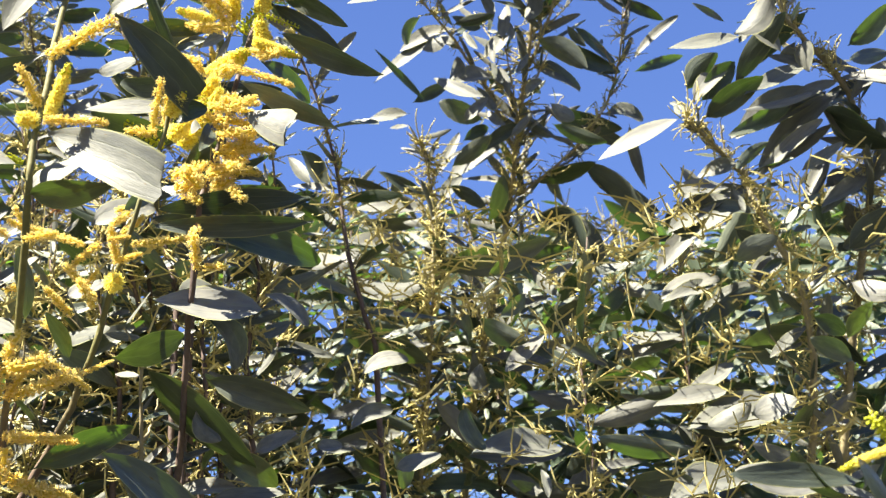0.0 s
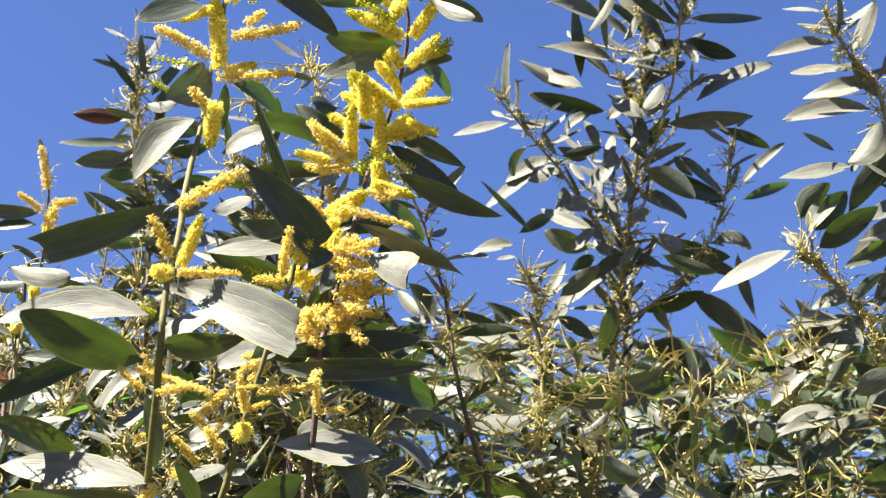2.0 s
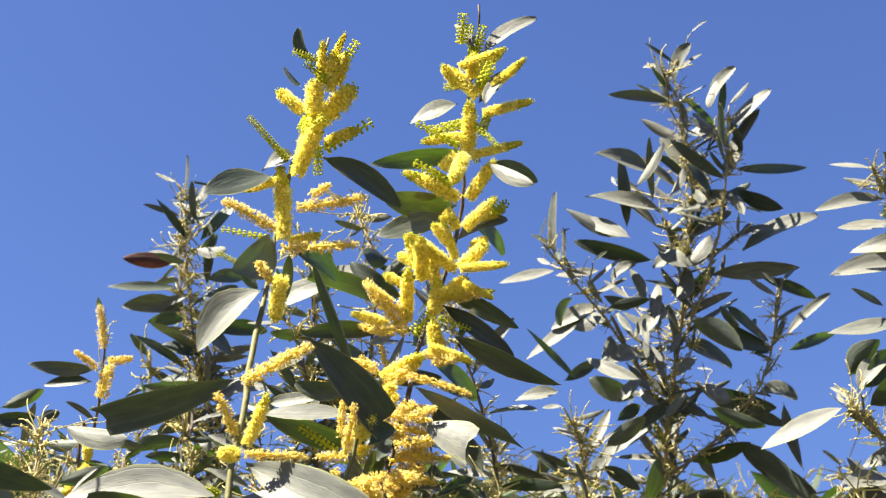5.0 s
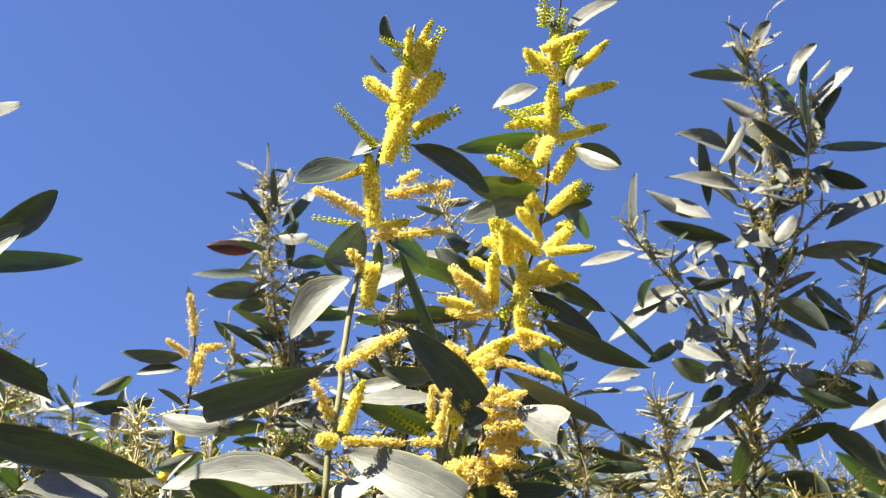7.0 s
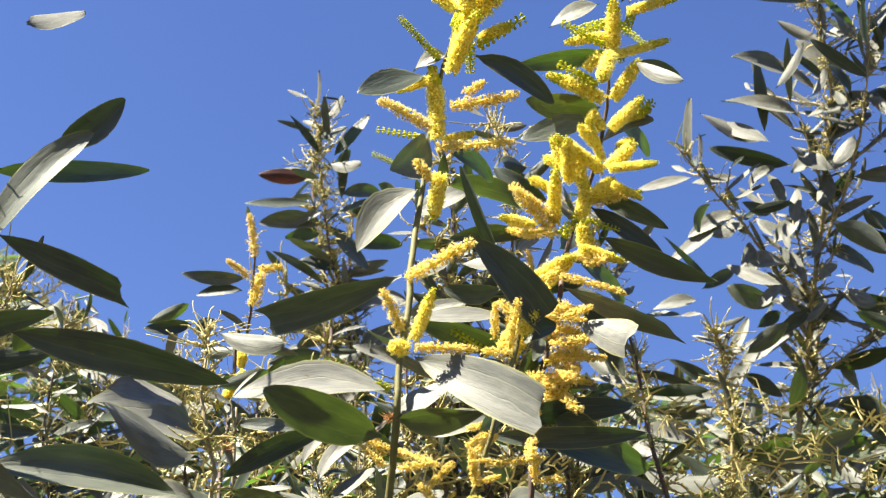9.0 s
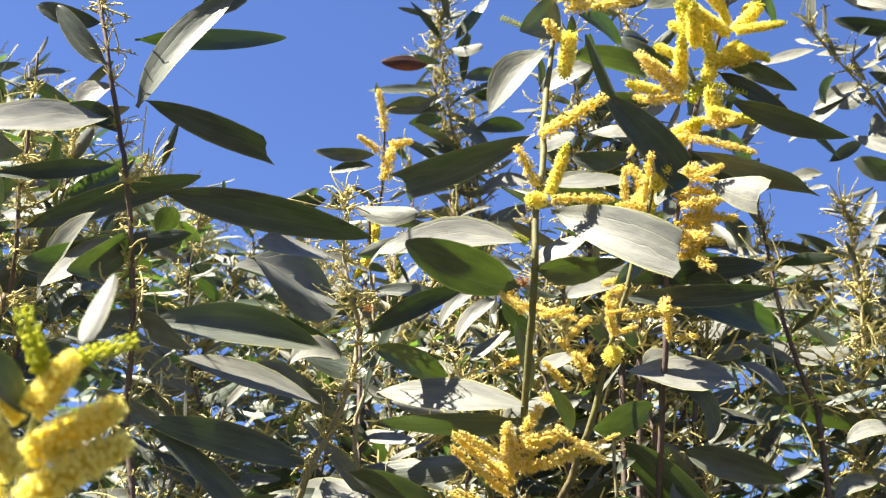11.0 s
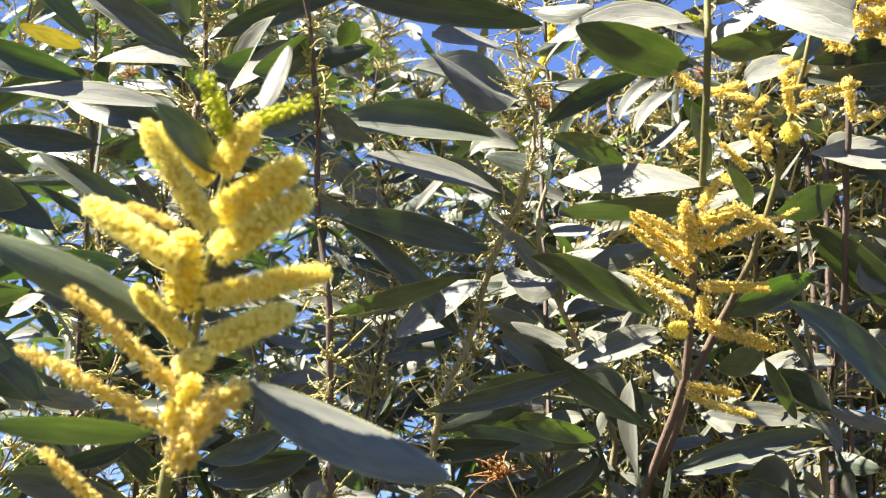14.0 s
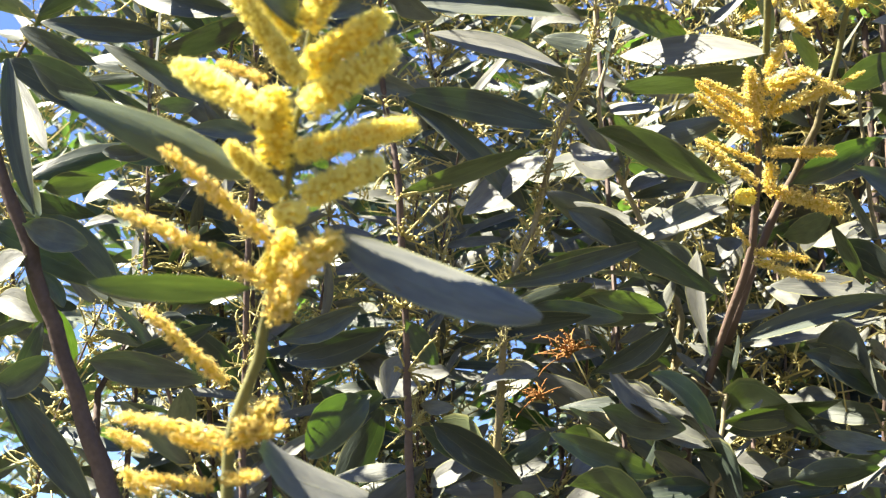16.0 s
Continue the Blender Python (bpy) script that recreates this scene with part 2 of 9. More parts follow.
FORMS = [(0.0, 0.10, 0.1, 0.1), (0.10, 0.16, 0.3, 0.0), (-0.10, 0.05, -0.3, 0.1), (0.20, 0.12, 0.2, 0.0), (-0.20, 0.18, -0.1, 0.0), (0.05, 0.22, 0.5, 0.2)]
# Skins go by lighting: bloom on sunlit blades, young on backlit, plain on the rest.
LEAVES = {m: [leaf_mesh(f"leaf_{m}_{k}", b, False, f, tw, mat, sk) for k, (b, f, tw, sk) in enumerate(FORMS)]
          for m, mat in (("plain", LEAF), ("bloom", SUNLIT_BLOOM_LEAF), ("young", BACKLIT_LEAF))}
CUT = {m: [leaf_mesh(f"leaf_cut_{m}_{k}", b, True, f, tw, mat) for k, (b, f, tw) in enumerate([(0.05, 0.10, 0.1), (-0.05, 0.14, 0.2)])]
       for m, mat in (("plain", LEAF), ("bloom", SUNLIT_BLOOM_LEAF), ("young", BACKLIT_LEAF))}
RED = leaf_mesh("leaf_red", 0.05, False, 0.15, 0.1, RED_LEAF)
YELLOWED = leaf_mesh("leaf_yellowed", -0.08, False, 0.12, 0.1, YELLOW_LEAF)


def tuft(bm, c, out, r, rnd, hairs):
    """One floret: a small lumpy head with a burst of stamens."""
    seg = bmesh.ops.create_icosphere(bm, subdivisions=1, radius=r * 0.7, matrix=Matrix.Translation(c))["verts"]
    for v in seg:
        v.co += Vector([rnd.uniform(-0.2, 0.2) * r for _ in range(3)])
    for _ in range(hairs):
        d = (Vector([rnd.gauss(0, 0.75) for _ in range(3)]) + out).normalized()
        side = d.orthogonal().normalized() * r * 0.07
        tip = c + d * r * rnd.uniform(1.0, 2.0)
        bm.faces.new([bm.verts.new(c + d * r * 0.5 + side), bm.verts.new(c + d * r * 0.5 - side), bm.verts.new(tip - side * 0.8), bm.verts.new(tip + side * 0.8)])


def spike_mesh(name, aspect, mat, seed, hairs, worn, curl=0.0):
    """A fluffy cylindrical flower spike along x with a rounded end, one long, one wide; worn ones have lost florets,
    slender fresh ones end in closed buds."""
    shut = 2.0 if worn or aspect < 2 or mat == GOLD else 0.97 - 0.055 * aspect
    rnd = random.Random(seed)
    bm = bmesh.new()
    rad = 0.5 / aspect
    us = [k / 10 for k in range(11)]
    tube(bm, [Vector((0.02 + 0.94 * u, curl * u * u, 0)) for u in us], [rad * (0.62 - 0.3 * worn) * (0.25 + 0.75 * (1 - (2 * u - 1) ** 6) ** 0.5) for u in us], 7)
    heart, buds = len(bm.faces), []
    turns = max(7, round(aspect * 5.0))
    for i in range(turns):
        u = (i + 0.5) / turns
        taper = (1 - max(0.0, (u - 0.55) / 0.47) ** 2.4) ** 0.5 * (0.8 + 0.2 * min(1.0, u * 6))
        for j in range(11):
            if rnd.random() < 0.07 + worn * 0.45:
                continue
            a = 2 * math.pi * (j + 0.5 * (i % 2)) / 11 + rnd.uniform(-0.2, 0.2)
            rr = rad * 0.74 * taper * rnd.uniform(0.92 - 0.25 * worn, 1.08 + 0.2 * worn)
            out = Vector((0.35 * u, math.cos(a), math.sin(a)))
            c = Vector((u + rnd.uniform(-0.3, 0.3) / turns, rr * math.cos(a) + curl * u * u, rr * math.sin(a)))
            first = len(bm.faces)
            if u < shut:
                tuft(bm, c, out, rad * 0.27 * rnd.uniform(0.8, 1.2) * (0.5 + 0.5 * taper), rnd, hairs)
            elif j % 2:
                tuft(bm, c, out, rad * 0.36 * taper, rnd, 0)
                buds += range(first, len(bm.faces))
    for v in bm.verts:
        v.co.y *= aspect
        v.co.z *= aspect
    me = mesh_of(name, bm, mat, False)
    me.materials.append(HEART)
    me.materials.append(BUD)
    for f in me.polygons[:heart]:
        f.material_index = 1
    for k in buds:
        me.polygons[k].material_index = 2
    return me


def bud_mesh(name, aspect, seed):
    rnd = random.Random(seed)
    bm = bmesh.new()
    rad = 0.5 / aspect
    bmesh.ops.create_cone(bm, segments=5, radius1=rad * 0.3, radius2=rad * 0.15, depth=1.0, matrix=Matrix.Translation((0.5, 0, 0)) @ Matrix.Rotation(math.pi / 2, 4, "Y"))
    turns = round(aspect * 2.3)
    for i in range(turns):
        u = (i + 0.6) / turns
        for j in range(5):
            a = 2 * math.pi * (j + 0.5 * (i % 2)) / 5 + rnd.uniform(-0.2, 0.2)
            bmesh.ops.create_icosphere(bm, subdivisions=1, radius=rad * 0.36 * (1 - 0.35 * u), matrix=Matrix.Translation((u, rad * 0.66 * math.cos(a), rad * 0.66 * math.sin(a))))
    for v in bm.verts:
        v.co.y *= aspect
        v.co.z *= aspect
    return mesh_of(name, bm, BUD)


def tube(bm, pts, radii, sides=6):
    """A tapered round limb through the points."""
    rings = []
    for i, (p, r) in enumerate(zip(pts, radii)):
        d = (pts[min(i + 1, len(pts) - 1)] - pts[max(i - 1, 0)]).normalized()
        a = d.orthogonal().normalized()
        if rings and (last := rings[-1][1]).cross(d).length > 1e-3:
            a = (last - d * last.dot(d)).normalized()
        b = d.cross(a)
        rings.append(([bm.verts.new(p + r * (math.cos(2 * math.pi * k / sides) * a + math.sin(2 * math.pi * k / sides) * b)) for k in range(sides)], a))
    for (r0, _), (r1, _) in zip(rings, rings[1:]):
        for k in range(sides):
            bm.faces.new((r0[k], r0[(k + 1) % sides], r1[(k + 1) % sides], r1[k]))
    bm.faces.new(rings[0][0][::-1])
    bm.faces.new(rings[-1][0])


SPIKES = {k: [spike_mesh(f"spike_{k}_{i}", a, mat, 7 * i + ord(k), hairs, worn, cu) for i, (a, cu) in enumerate([(1.4, 0), (2.6, 0.03), (3.8, -0.04), (5.2, 0.05)])]
          for k, mat, hairs, worn in (("y", YELLOW, 11, 0.0), ("o", OCHRE, 8, 0.75), ("g", GOLD, 16, 0.0))}
ASPECTS = (1.4, 2.6, 3.8, 5.2)
BUDS = [bud_mesh("buds_0", 4, 3), bud_mesh("buds_1", 8, 4)]


def spent_mesh(name, seed, count, mat):
    """Thin dry flower stalks spreading from one node, hooked at the end, with a few scales left on; unit size."""
    rnd = random.Random(seed)
    bm = bmesh.new()
    for _ in range(count):
        d = Vector((rnd.gauss(0, 0.8), rnd.gauss(0, 0.8), rnd.uniform(-0.1, 1.1))).normalized()
        side = Vector([rnd.gauss(0, 0.45) for _ in range(3)])
        hook = d.cross(Vector([rnd.gauss(0, 1) for _ in range(3)])).normalized() * rnd.uniform(0.0, 0.28)
        ln = rnd.uniform(0.35, 1.15)
        at = lambda u: d * ln * (u - 0.12 * u**6) + side * ln * u * u * 0.6 + hook * ln * u**5
        tube(bm, [at(u) for u in (0, 0.3, 0.6, 0.8, 0.93, 1.0)], (0.032, 0.022, 0.020, 0.020, 0.018, 0.014), 4)
        for _ in range(rnd.randint(1, 6)):
            c = at(rnd.uniform(0.1, 0.9)) + Vector([rnd.gauss(0, 0.025) for _ in range(3)])
            r = rnd.uniform(0.018, 0.05)
            vs = bmesh.ops.create_icosphere(bm, subdivisions=1, radius=r, matrix=Matrix.Translation(c))["verts"]
            for v in vs:
                v.co += Vector([rnd.uniform(-0.4, 0.4) * r for _ in range(3)])
    return mesh_of(name, bm, mat)


SPENT_SETS = [spent_mesh(f"spent_{k}", 50 + k, 9 + k % 5, SPENT) for k in range(6)]
RUSTY = [spent_mesh(f"rusty_{k}", 70 + k, 34, RUST) for k in range(2)]


# ---- parts ----
OPEN = Vector((-0.50, -0.80, 0.20)).normalized()
BASES = {}


def smooth_line(pts, steps=3):
    """Points with radii, made into a smooth line (Catmull-Rom)."""
    out = []
    for i in range(len(pts) - 1):
        p0, p1, p2, p3 = (np.array(pts[min(max(i + k, 0), len(pts) - 1)]) for k in (-1, 0, 1, 2))
        for s in range(steps):
            u = s / steps
            out.append(0.5 * (2 * p1 + (p2 - p0) * u + (2 * p0 - 5 * p1 + 4 * p2 - p3) * u * u + (3 * p1 - p0 - 3 * p2 + p3) * u**3))
    out.append(np.array(pts[-1], float))
    return out


def limb(parent, name, pts, mat, below=()):
    """A stem through (x, y, z, radius) rows, top first, carried on straight through the rows below."""
    line = smooth_line(pts) + [np.array(q, float) for q in below]
    bm = bmesh.new()
    rnd = random.Random(len(line))
    tube(bm, [Vector(p[:3].tolist()) + Vector([rnd.gauss(0, 0.0005) for _ in range(3)]) for p in line], [max(float(p[3]), 0.0005) * rnd.uniform(0.93, 1.12) for p in line], 8)
    ob = new(name, mesh_of(name, bm, mat))
    ob.parent = parent
    ob.location = -BASES[parent.name]
    return line


def branch(label, pts, mat, skirt=True, group="branches of the wattle bush"):
    """A branch from the ground up: an empty at its foot that carries stem, leaves and flowers."""
    e = new("wattle_branch")
    e.empty_display_size = 0.05
    x, y, z, r = pts[-1]
    foot = Vector((x * 0.75, y + 0.12, -0.05))
    e.location = foot
    BASES[e.name] = foot
    tagged(e, label, "plant", group)
    rnd = random.Random(round(1e4 * (x + y)))
    lean = (0.01, 0.01) if skirt else (rnd.gauss(0, 0.06), rnd.uniform(0.02, 0.14))
    mid = ((x + foot.x) / 2 + lean[0], (y + foot.y) / 2 + lean[1], z / 2, r * (1.2 if skirt else 0.9))
    line = limb(e, "stem", pts, mat, [mid, (foot.x, foot.y, foot.z, r * 1.8)])
    # older leaves hide the foot of each branch
    low = np.array(mid) - np.array(pts[-1])
    if skirt and z > 1.2:
        leafy(e, [np.array(pts[-1]) + low * u for u in (0.0, 0.2, 0.4)], 0.022, 0.085, round(1000 * x), 0.05, 1.0, 4)
    return e, [p for p in line if p[2] > z - 0.02]


def blade_pose(base, tip, width, roll):
    """Along from base to tip; at roll 0 the upper face looks as far up as it can."""
    base, tip = Vector(base), Vector(tip)
    a = (tip - base).normalized()
    up = Vector((0, 0, 1)) - a * a.z
    up = up.normalized() if up.length > 1e-3 else a.orthogonal().normalized()
    n = Matrix.Rotation(radians(roll), 3, a) @ up
    s = n.cross(a)
    ln = (tip - base).length
    rot = Matrix((a, s, n)).transposed().to_4x4()
    return Matrix.Translation(base) @ rot @ Matrix.Diagonal((ln, width, width, 1))


def hang(parent, name, mesh, m):
    ob = new(name, mesh)
    ob.parent = parent
    ob.matrix_local = Matrix.Translation(-BASES[parent.name]) @ m
    return ob


def leaf(parent, base, tip, width, roll, kind=0, cut=False, skin="plain"):
    return hang(parent, "leaf", CUT[skin][kind % 2] if cut else LEAVES[skin][kind % 6], blade_pose(base, tip, width, roll))


def spike(parent, base, tip, width, kind):
    ln = (Vector(tip) - Vector(base)).length
    if kind == "b":
        return hang(parent, "bud_spike", BUDS[ln / width > 6], blade_pose(base, tip, width, 20))
    width *= 1.0 if kind == "g" else 0.84
    k = min(range(4), key=lambda i: abs(math.log(ASPECTS[i] * width / ln)))
    return hang(parent, "flower_spike", SPIKES[kind][k], blade_pose(base, tip, width, 360 * random.random()))


def spent(parent, line, step, size, seed, start=0.0):
    """Clusters of dry flower stalks at the nodes along a stem."""
    rnd = random.Random(seed)
    run = -start
    for p, q in zip(line, line[1:]):
        p, q = Vector(p[:3].tolist()), Vector(q[:3].tolist())
        ln = (q - p).length
        while run < ln:
            if run > 0:
                at = p.lerp(q, run / ln)
                m = Matrix.Translation(at) @ Euler([rnd.uniform(-0.9, 0.9), rnd.uniform(-0.9, 0.9), rnd.uniform(0, 6.28)]).to_matrix().to_4x4() @ Matrix.Scale(size * rnd.uniform(0.6, 1.3), 4)
                hang(parent, "spent_flower", SPENT_SETS[rnd.randrange(6)], m)
            run += step * rnd.uniform(0.6, 1.4)
        run -= ln


def withered(parent, at, size):
    """A rust-brown tuft of withered flowers."""
    m = Matrix.Translation(at) @ Euler((0.4, 0.3, size * 900)).to_matrix().to_4x4() @ Matrix.Scale(size, 4)
    hang(parent, "withered_flower", RUSTY[round(size * 1e4) % 2], m)["label"] = "rust-brown withered flowers"


def leafy(parent, line, step, size, seed, rise=0.1, slim=1.0, turned=1):
    """Leaves set alternately along a stem, longer below than at the tip, hung on edge or aslant."""
    rnd = random.Random(seed)
    run, turn, gone = 0.0, rnd.uniform(0, 6.28), 0.0
    for p, q in zip(line, line[1:]):
        p, q = Vector(p[:3].tolist()), Vector(q[:3].tolist())
        ln = (q - p).length
        while run < ln:
            at = p.lerp(q, run / ln)
            turn += 2.4 + rnd.uniform(-0.5, 0.5)
            grow = min(1.0, 0.55 + (gone + run) * 3.0)
            d = Vector((math.cos(turn), 0.75 * math.sin(turn), rnd.gauss(rise, 0.35) + 0.35 * (1 - grow)))
            long = size * grow * rnd.uniform(0.65, 1.25)
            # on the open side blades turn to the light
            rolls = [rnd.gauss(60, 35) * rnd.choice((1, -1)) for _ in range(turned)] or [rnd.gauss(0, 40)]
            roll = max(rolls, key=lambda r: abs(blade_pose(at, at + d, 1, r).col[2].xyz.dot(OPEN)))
            # Turned blades more often get the bloom skin, whose tint has sunlight in it.
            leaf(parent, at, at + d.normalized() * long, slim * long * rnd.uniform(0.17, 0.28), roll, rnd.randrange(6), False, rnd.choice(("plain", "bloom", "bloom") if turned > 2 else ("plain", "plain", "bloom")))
            run += step * rnd.uniform(0.6, 1.4)
        run -= ln
        gone += ln


def twiggy(parent, line, step, long, seed, mat):
    """Side twigs along a stem, each with a few upright leaves and dry flower stalks."""
    rnd = random.Random(seed)
    run, turn, gone = step * 0.5, rnd.uniform(0, 6.28), 0.0
    for p, q in zip(line, line[1:]):
        p, q = Vector(p[:3].tolist()), Vector(q[:3].tolist())
        ln = (q - p).length
        while run < ln:
            at = p.lerp(q, run / ln)
            turn += 2.4 + rnd.uniform(-0.5, 0.5)
            d = Vector((math.cos(turn), 0.8 * math.sin(turn), rnd.uniform(0.3, 1.3))).normalized()
            far = long * min(1.0, 0.4 + 3.0 * (gone + run)) * rnd.uniform(0.6, 1.3)
            side = Vector((rnd.gauss(0, 0.15), rnd.gauss(0, 0.15), 0.35))
            pts = [at + d * far * u + side * far * u * u for u in (1.0, 0.75, 0.5, 0.25, 0.0)]
            rows = [(*v, r) for v, r in zip(pts, (0.0006, 0.0008, 0.0010, 0.0012, 0.0014))]
            twig = limb(parent, "twig", rows, mat)
            leafy(parent, twig, 0.018, 0.056, turn, 0.5, 0.8, 5)
            spent(parent, twig, 0.022, 0.014, turn)
            run += step * rnd.uniform(0.6, 1.4)
        run -= ln
        gone += ln


def bush_top(x, y):
    """Height of the bush's dense part over x, for its depth y."""
    z = np.interp(x, [-1.479, -1.088, -0.730, -0.595, -0.515, -0.437, -0.367, -0.298, -0.200, -0.165, -0.093, -0.001, 0.091, 0.141, 0.213, 0.305, 0.415, 0.510, 0.600, 0.753], [2.770, 2.717, 2.613, 2.466, 2.408, 2.322, 2.308, 2.265, 2.222, 2.250, 2.263, 2.256, 2.276, 2.293, 2.254, 2.247, 2.253, 2.269, 2.289, 2.320])
    return 1.56 + (z - 1.56) * (y - 0.12) / (1.42 - 0.12)


def foliage(name, label, count, y0, y1, x0, x1, size, seed, skirt=False):
    """The uncountable leaves deep in the bush, as one mesh."""
    rnd = np.random.default_rng(seed)
    y = rnd.uniform(y0, y1, count)
    x = rnd.uniform(x0, x1, count)
    # the bush falls back behind its open side
    y = np.where(x > -0.03, np.maximum(y, 1.40 + 0.6 * (y - y0)), y)
    x = x * (y - 0.1) / 1.3
    top = np.array([bush_top(a * 1.3 / (b - 0.1), b) for a, b in zip(x, y)])
    low = 1.45 + 0.02 * y
    z = top - 0.05 - (top - low) * rnd.uniform(0, 1, count) ** 1.15
    if skirt:
        x = rnd.uniform(x0, x1, count)
        z = 1.5 - 1.25 * rnd.uniform(0, 1, count) ** 1.3
    turn = rnd.uniform(0, 2 * math.pi, count)
    a = np.stack([np.cos(turn), 0.7 * np.sin(turn), rnd.normal(0.10, 0.55, count)], 1)
    a /= np.linalg.norm(a, axis=1)[:, None]
    up = np.array([0, 0, 1.0]) - a * a[:, 2:]
    up /= np.linalg.norm(up, axis=1)[:, None]
    side = np.cross(up, a)
    roll = rnd.normal(0.8, 0.7, count) * rnd.choice((-1.0, 1.0), count)
    n = up * np.cos(roll)[:, None] + side * np.sin(roll)[:, None]
    other = up * np.cos(roll)[:, None] - side * np.sin(roll)[:, None]
    swap = (np.abs(other @ np.array(OPEN)) > np.abs(n @ np.array(OPEN))) & (rnd.uniform(0, 1, count) < 0.6)
    n[swap] = other[swap]
    side = np.cross(n, a)
    ln = size * rnd.uniform(0.55, 1.25, count)
    wd = ln * rnd.uniform(0.15, 0.27, count)
    bend = rnd.normal(0, 0.12, count)
    us = np.array([0.0, 0.12, 0.35, 0.6, 0.85, 1.0])
    half = np.array([0.04, 0.28, 0.48, 0.47, 0.26, 0.03])
    verts, uvs = [], []
    at = np.stack([x, y, z], 1)
    for u, h in zip(us, half):
        for s in (-1.0, 0.0, 1.0):
            across = h * s + bend * math.sin(math.pi * u)
            lift = (0.15 * abs(s) * h - 0.10 * u * u)
            verts.append(at + a * (ln * u)[:, None] + side * (wd * across)[:, None] + n * (ln * lift * 0.6)[:, None])
            uvs.append((u, 0.5 * s))
    k = len(uvs)
    verts = np.stack(verts, 1).reshape(-1, 3)
    quads = [(3 * r + c, 3 * r + 3 + c, 3 * r + 4 + c, 3 * r + 1 + c) for r in range(5) for c in range(2)]
    faces = (np.array(quads)[None] + (np.arange(count) * k)[:, None, None]).reshape(-1, 4)
    me = bpy.data.meshes.new(name)
    me.from_pydata(verts.tolist(), [], faces.tolist())
    me.materials.append(LEAF_JOINED)
    layer = me.uv_layers.new(name="blade")
    flat = np.array(uvs)[np.array(quads).ravel()]
    layer.data.foreach_set("uv", np.tile(flat, (count, 1)).ravel())
    me.polygons.foreach_set("use_smooth", [True] * len(me.polygons))
    tagged(new(name, me), label, "foliage", kind="stuff")


def twigs(name, label, count, y0, y1, x0, x1, seed):
    """Dry flower stalks and twiglets among the deep leaves, as one mesh."""
    rnd = random.Random(seed)
    done = []
    for _ in range(count):
        y = rnd.uniform(y0, y1)
        f = (y - 0.1) / 1.3
        x = rnd.uniform(x0, x1)
        top = float(bush_top(x, y))
        c = Vector((x * f, y, top - (top - 1.5) * rnd.random() ** 1.2))
        for _ in range(rnd.randint(4, 9)):
            d = Vector((rnd.gauss(0, 1), rnd.gauss(0, 0.8), rnd.uniform(-0.1, 1.6))).normalized()
            e = Vector([rnd.gauss(0, 0.8) for _ in range(3)])
            ln = rnd.uniform(0.006, 0.018)
            base = c + Vector([rnd.gauss(0, 0.005) for _ in range(3)])
            done.append([base + d * ln * u + e * ln * u * u for u in (0, 0.5, 1.0)])
    v, f = [], []
    for pts in done:
        r = 0.0011
        for p in pts:
            b = len(v)
            v += [p + Vector((r, 0, 0)), p + Vector((-r * 0.5, r * 0.87, 0)), p + Vector((-r * 0.5, -r * 0.87, r))]
            r *= 0.8
        f += [(b - 6 + 3 * s + k, b - 6 + 3 * s + (k + 1) % 3, b - 3 + 3 * s + (k + 1) % 3, b - 3 + 3 * s + k) for s in (0, 1) for k in range(3)]
    me = bpy.data.meshes.new(name)
    me.from_pydata(v, [], f)
    me.materials.append(SPENT)
    tagged(new(name, me), label, "foliage", kind="stuff")


# ---- the bush ----
foliage("foliage", "dense grey-green wattle leaves deep in the bush", 9000, 1.2, 2.3, -1.05, 0.85, 0.076, 5)
foliage("foliage", "shaded grey-green wattle leaves low in the bush", 5000, 0.95, 2.2, -0.9, 0.9, 0.085, 8, True)
twigs("twigs", "dry golden flower stalks among the deep leaves", 2900, 1.05, 1.9, -1.05, 0.85, 6)
yellow_a, line = branch("olive-stemmed wattle branch with bright yellow flower spikes and broad leaves", [(-0.004, 0.729, 2.263, 0.0008), (-0.014, 0.747, 2.233, 0.0009), (-0.026, 0.778, 2.208, 0.0013), (-0.040, 0.814, 2.176, 0.0015), (-0.047, 0.821, 2.117, 0.0018), (-0.051, 0.809, 2.059, 0.0020), (-0.053, 0.802, 2.006, 0.0021), (-0.058, 0.801, 1.962, 0.0021), (-0.057, 0.803, 1.938, 0.0021), (-0.064, 0.834, 1.899, 0.0022), (-0.071, 0.863, 1.862, 0.0023), (-0.080, 0.889, 1.830, 0.0024), (-0.091, 0.925, 1.765, 0.0027), (-0.119, 0.962, 1.712, 0.0030), (-0.150, 1.001, 1.649, 0.0033)], AGEING_BARK)
leaf(yellow_a, (-0.016, 0.738, 2.250), (-0.027, 0.723, 2.265), 0.015, 156, 1)
leaf(yellow_a, (-0.024, 0.749, 2.237), (-0.039, 0.755, 2.260), 0.008, -151, 0)
spike(yellow_a, (-0.009, 0.736, 2.227), (-0.006, 0.716, 2.249), 0.0081, "y")
spike(yellow_a, (-0.006, 0.744, 2.243), (0.009, 0.711, 2.252), 0.0070, "y")
spike(yellow_a, (-0.010, 0.722, 2.235), (-0.027, 0.717, 2.239), 0.0066, "b")
leaf(yellow_a, (-0.043, 0.790, 2.191), (-0.087, 0.771, 2.164), 0.021, -76, 2)
leaf(yellow_a, (-0.029, 0.789, 2.208), (-0.054, 0.794, 2.202), 0.019, -77, 5, False, "bloom")
leaf(yellow_a, (-0.009, 0.783, 2.201), (0.045, 0.807, 2.177), 0.018, 109, 3)
leaf(yellow_a, (-0.042, 0.805, 2.147), (-0.059, 0.783, 2.105), 0.028, -105, 1)
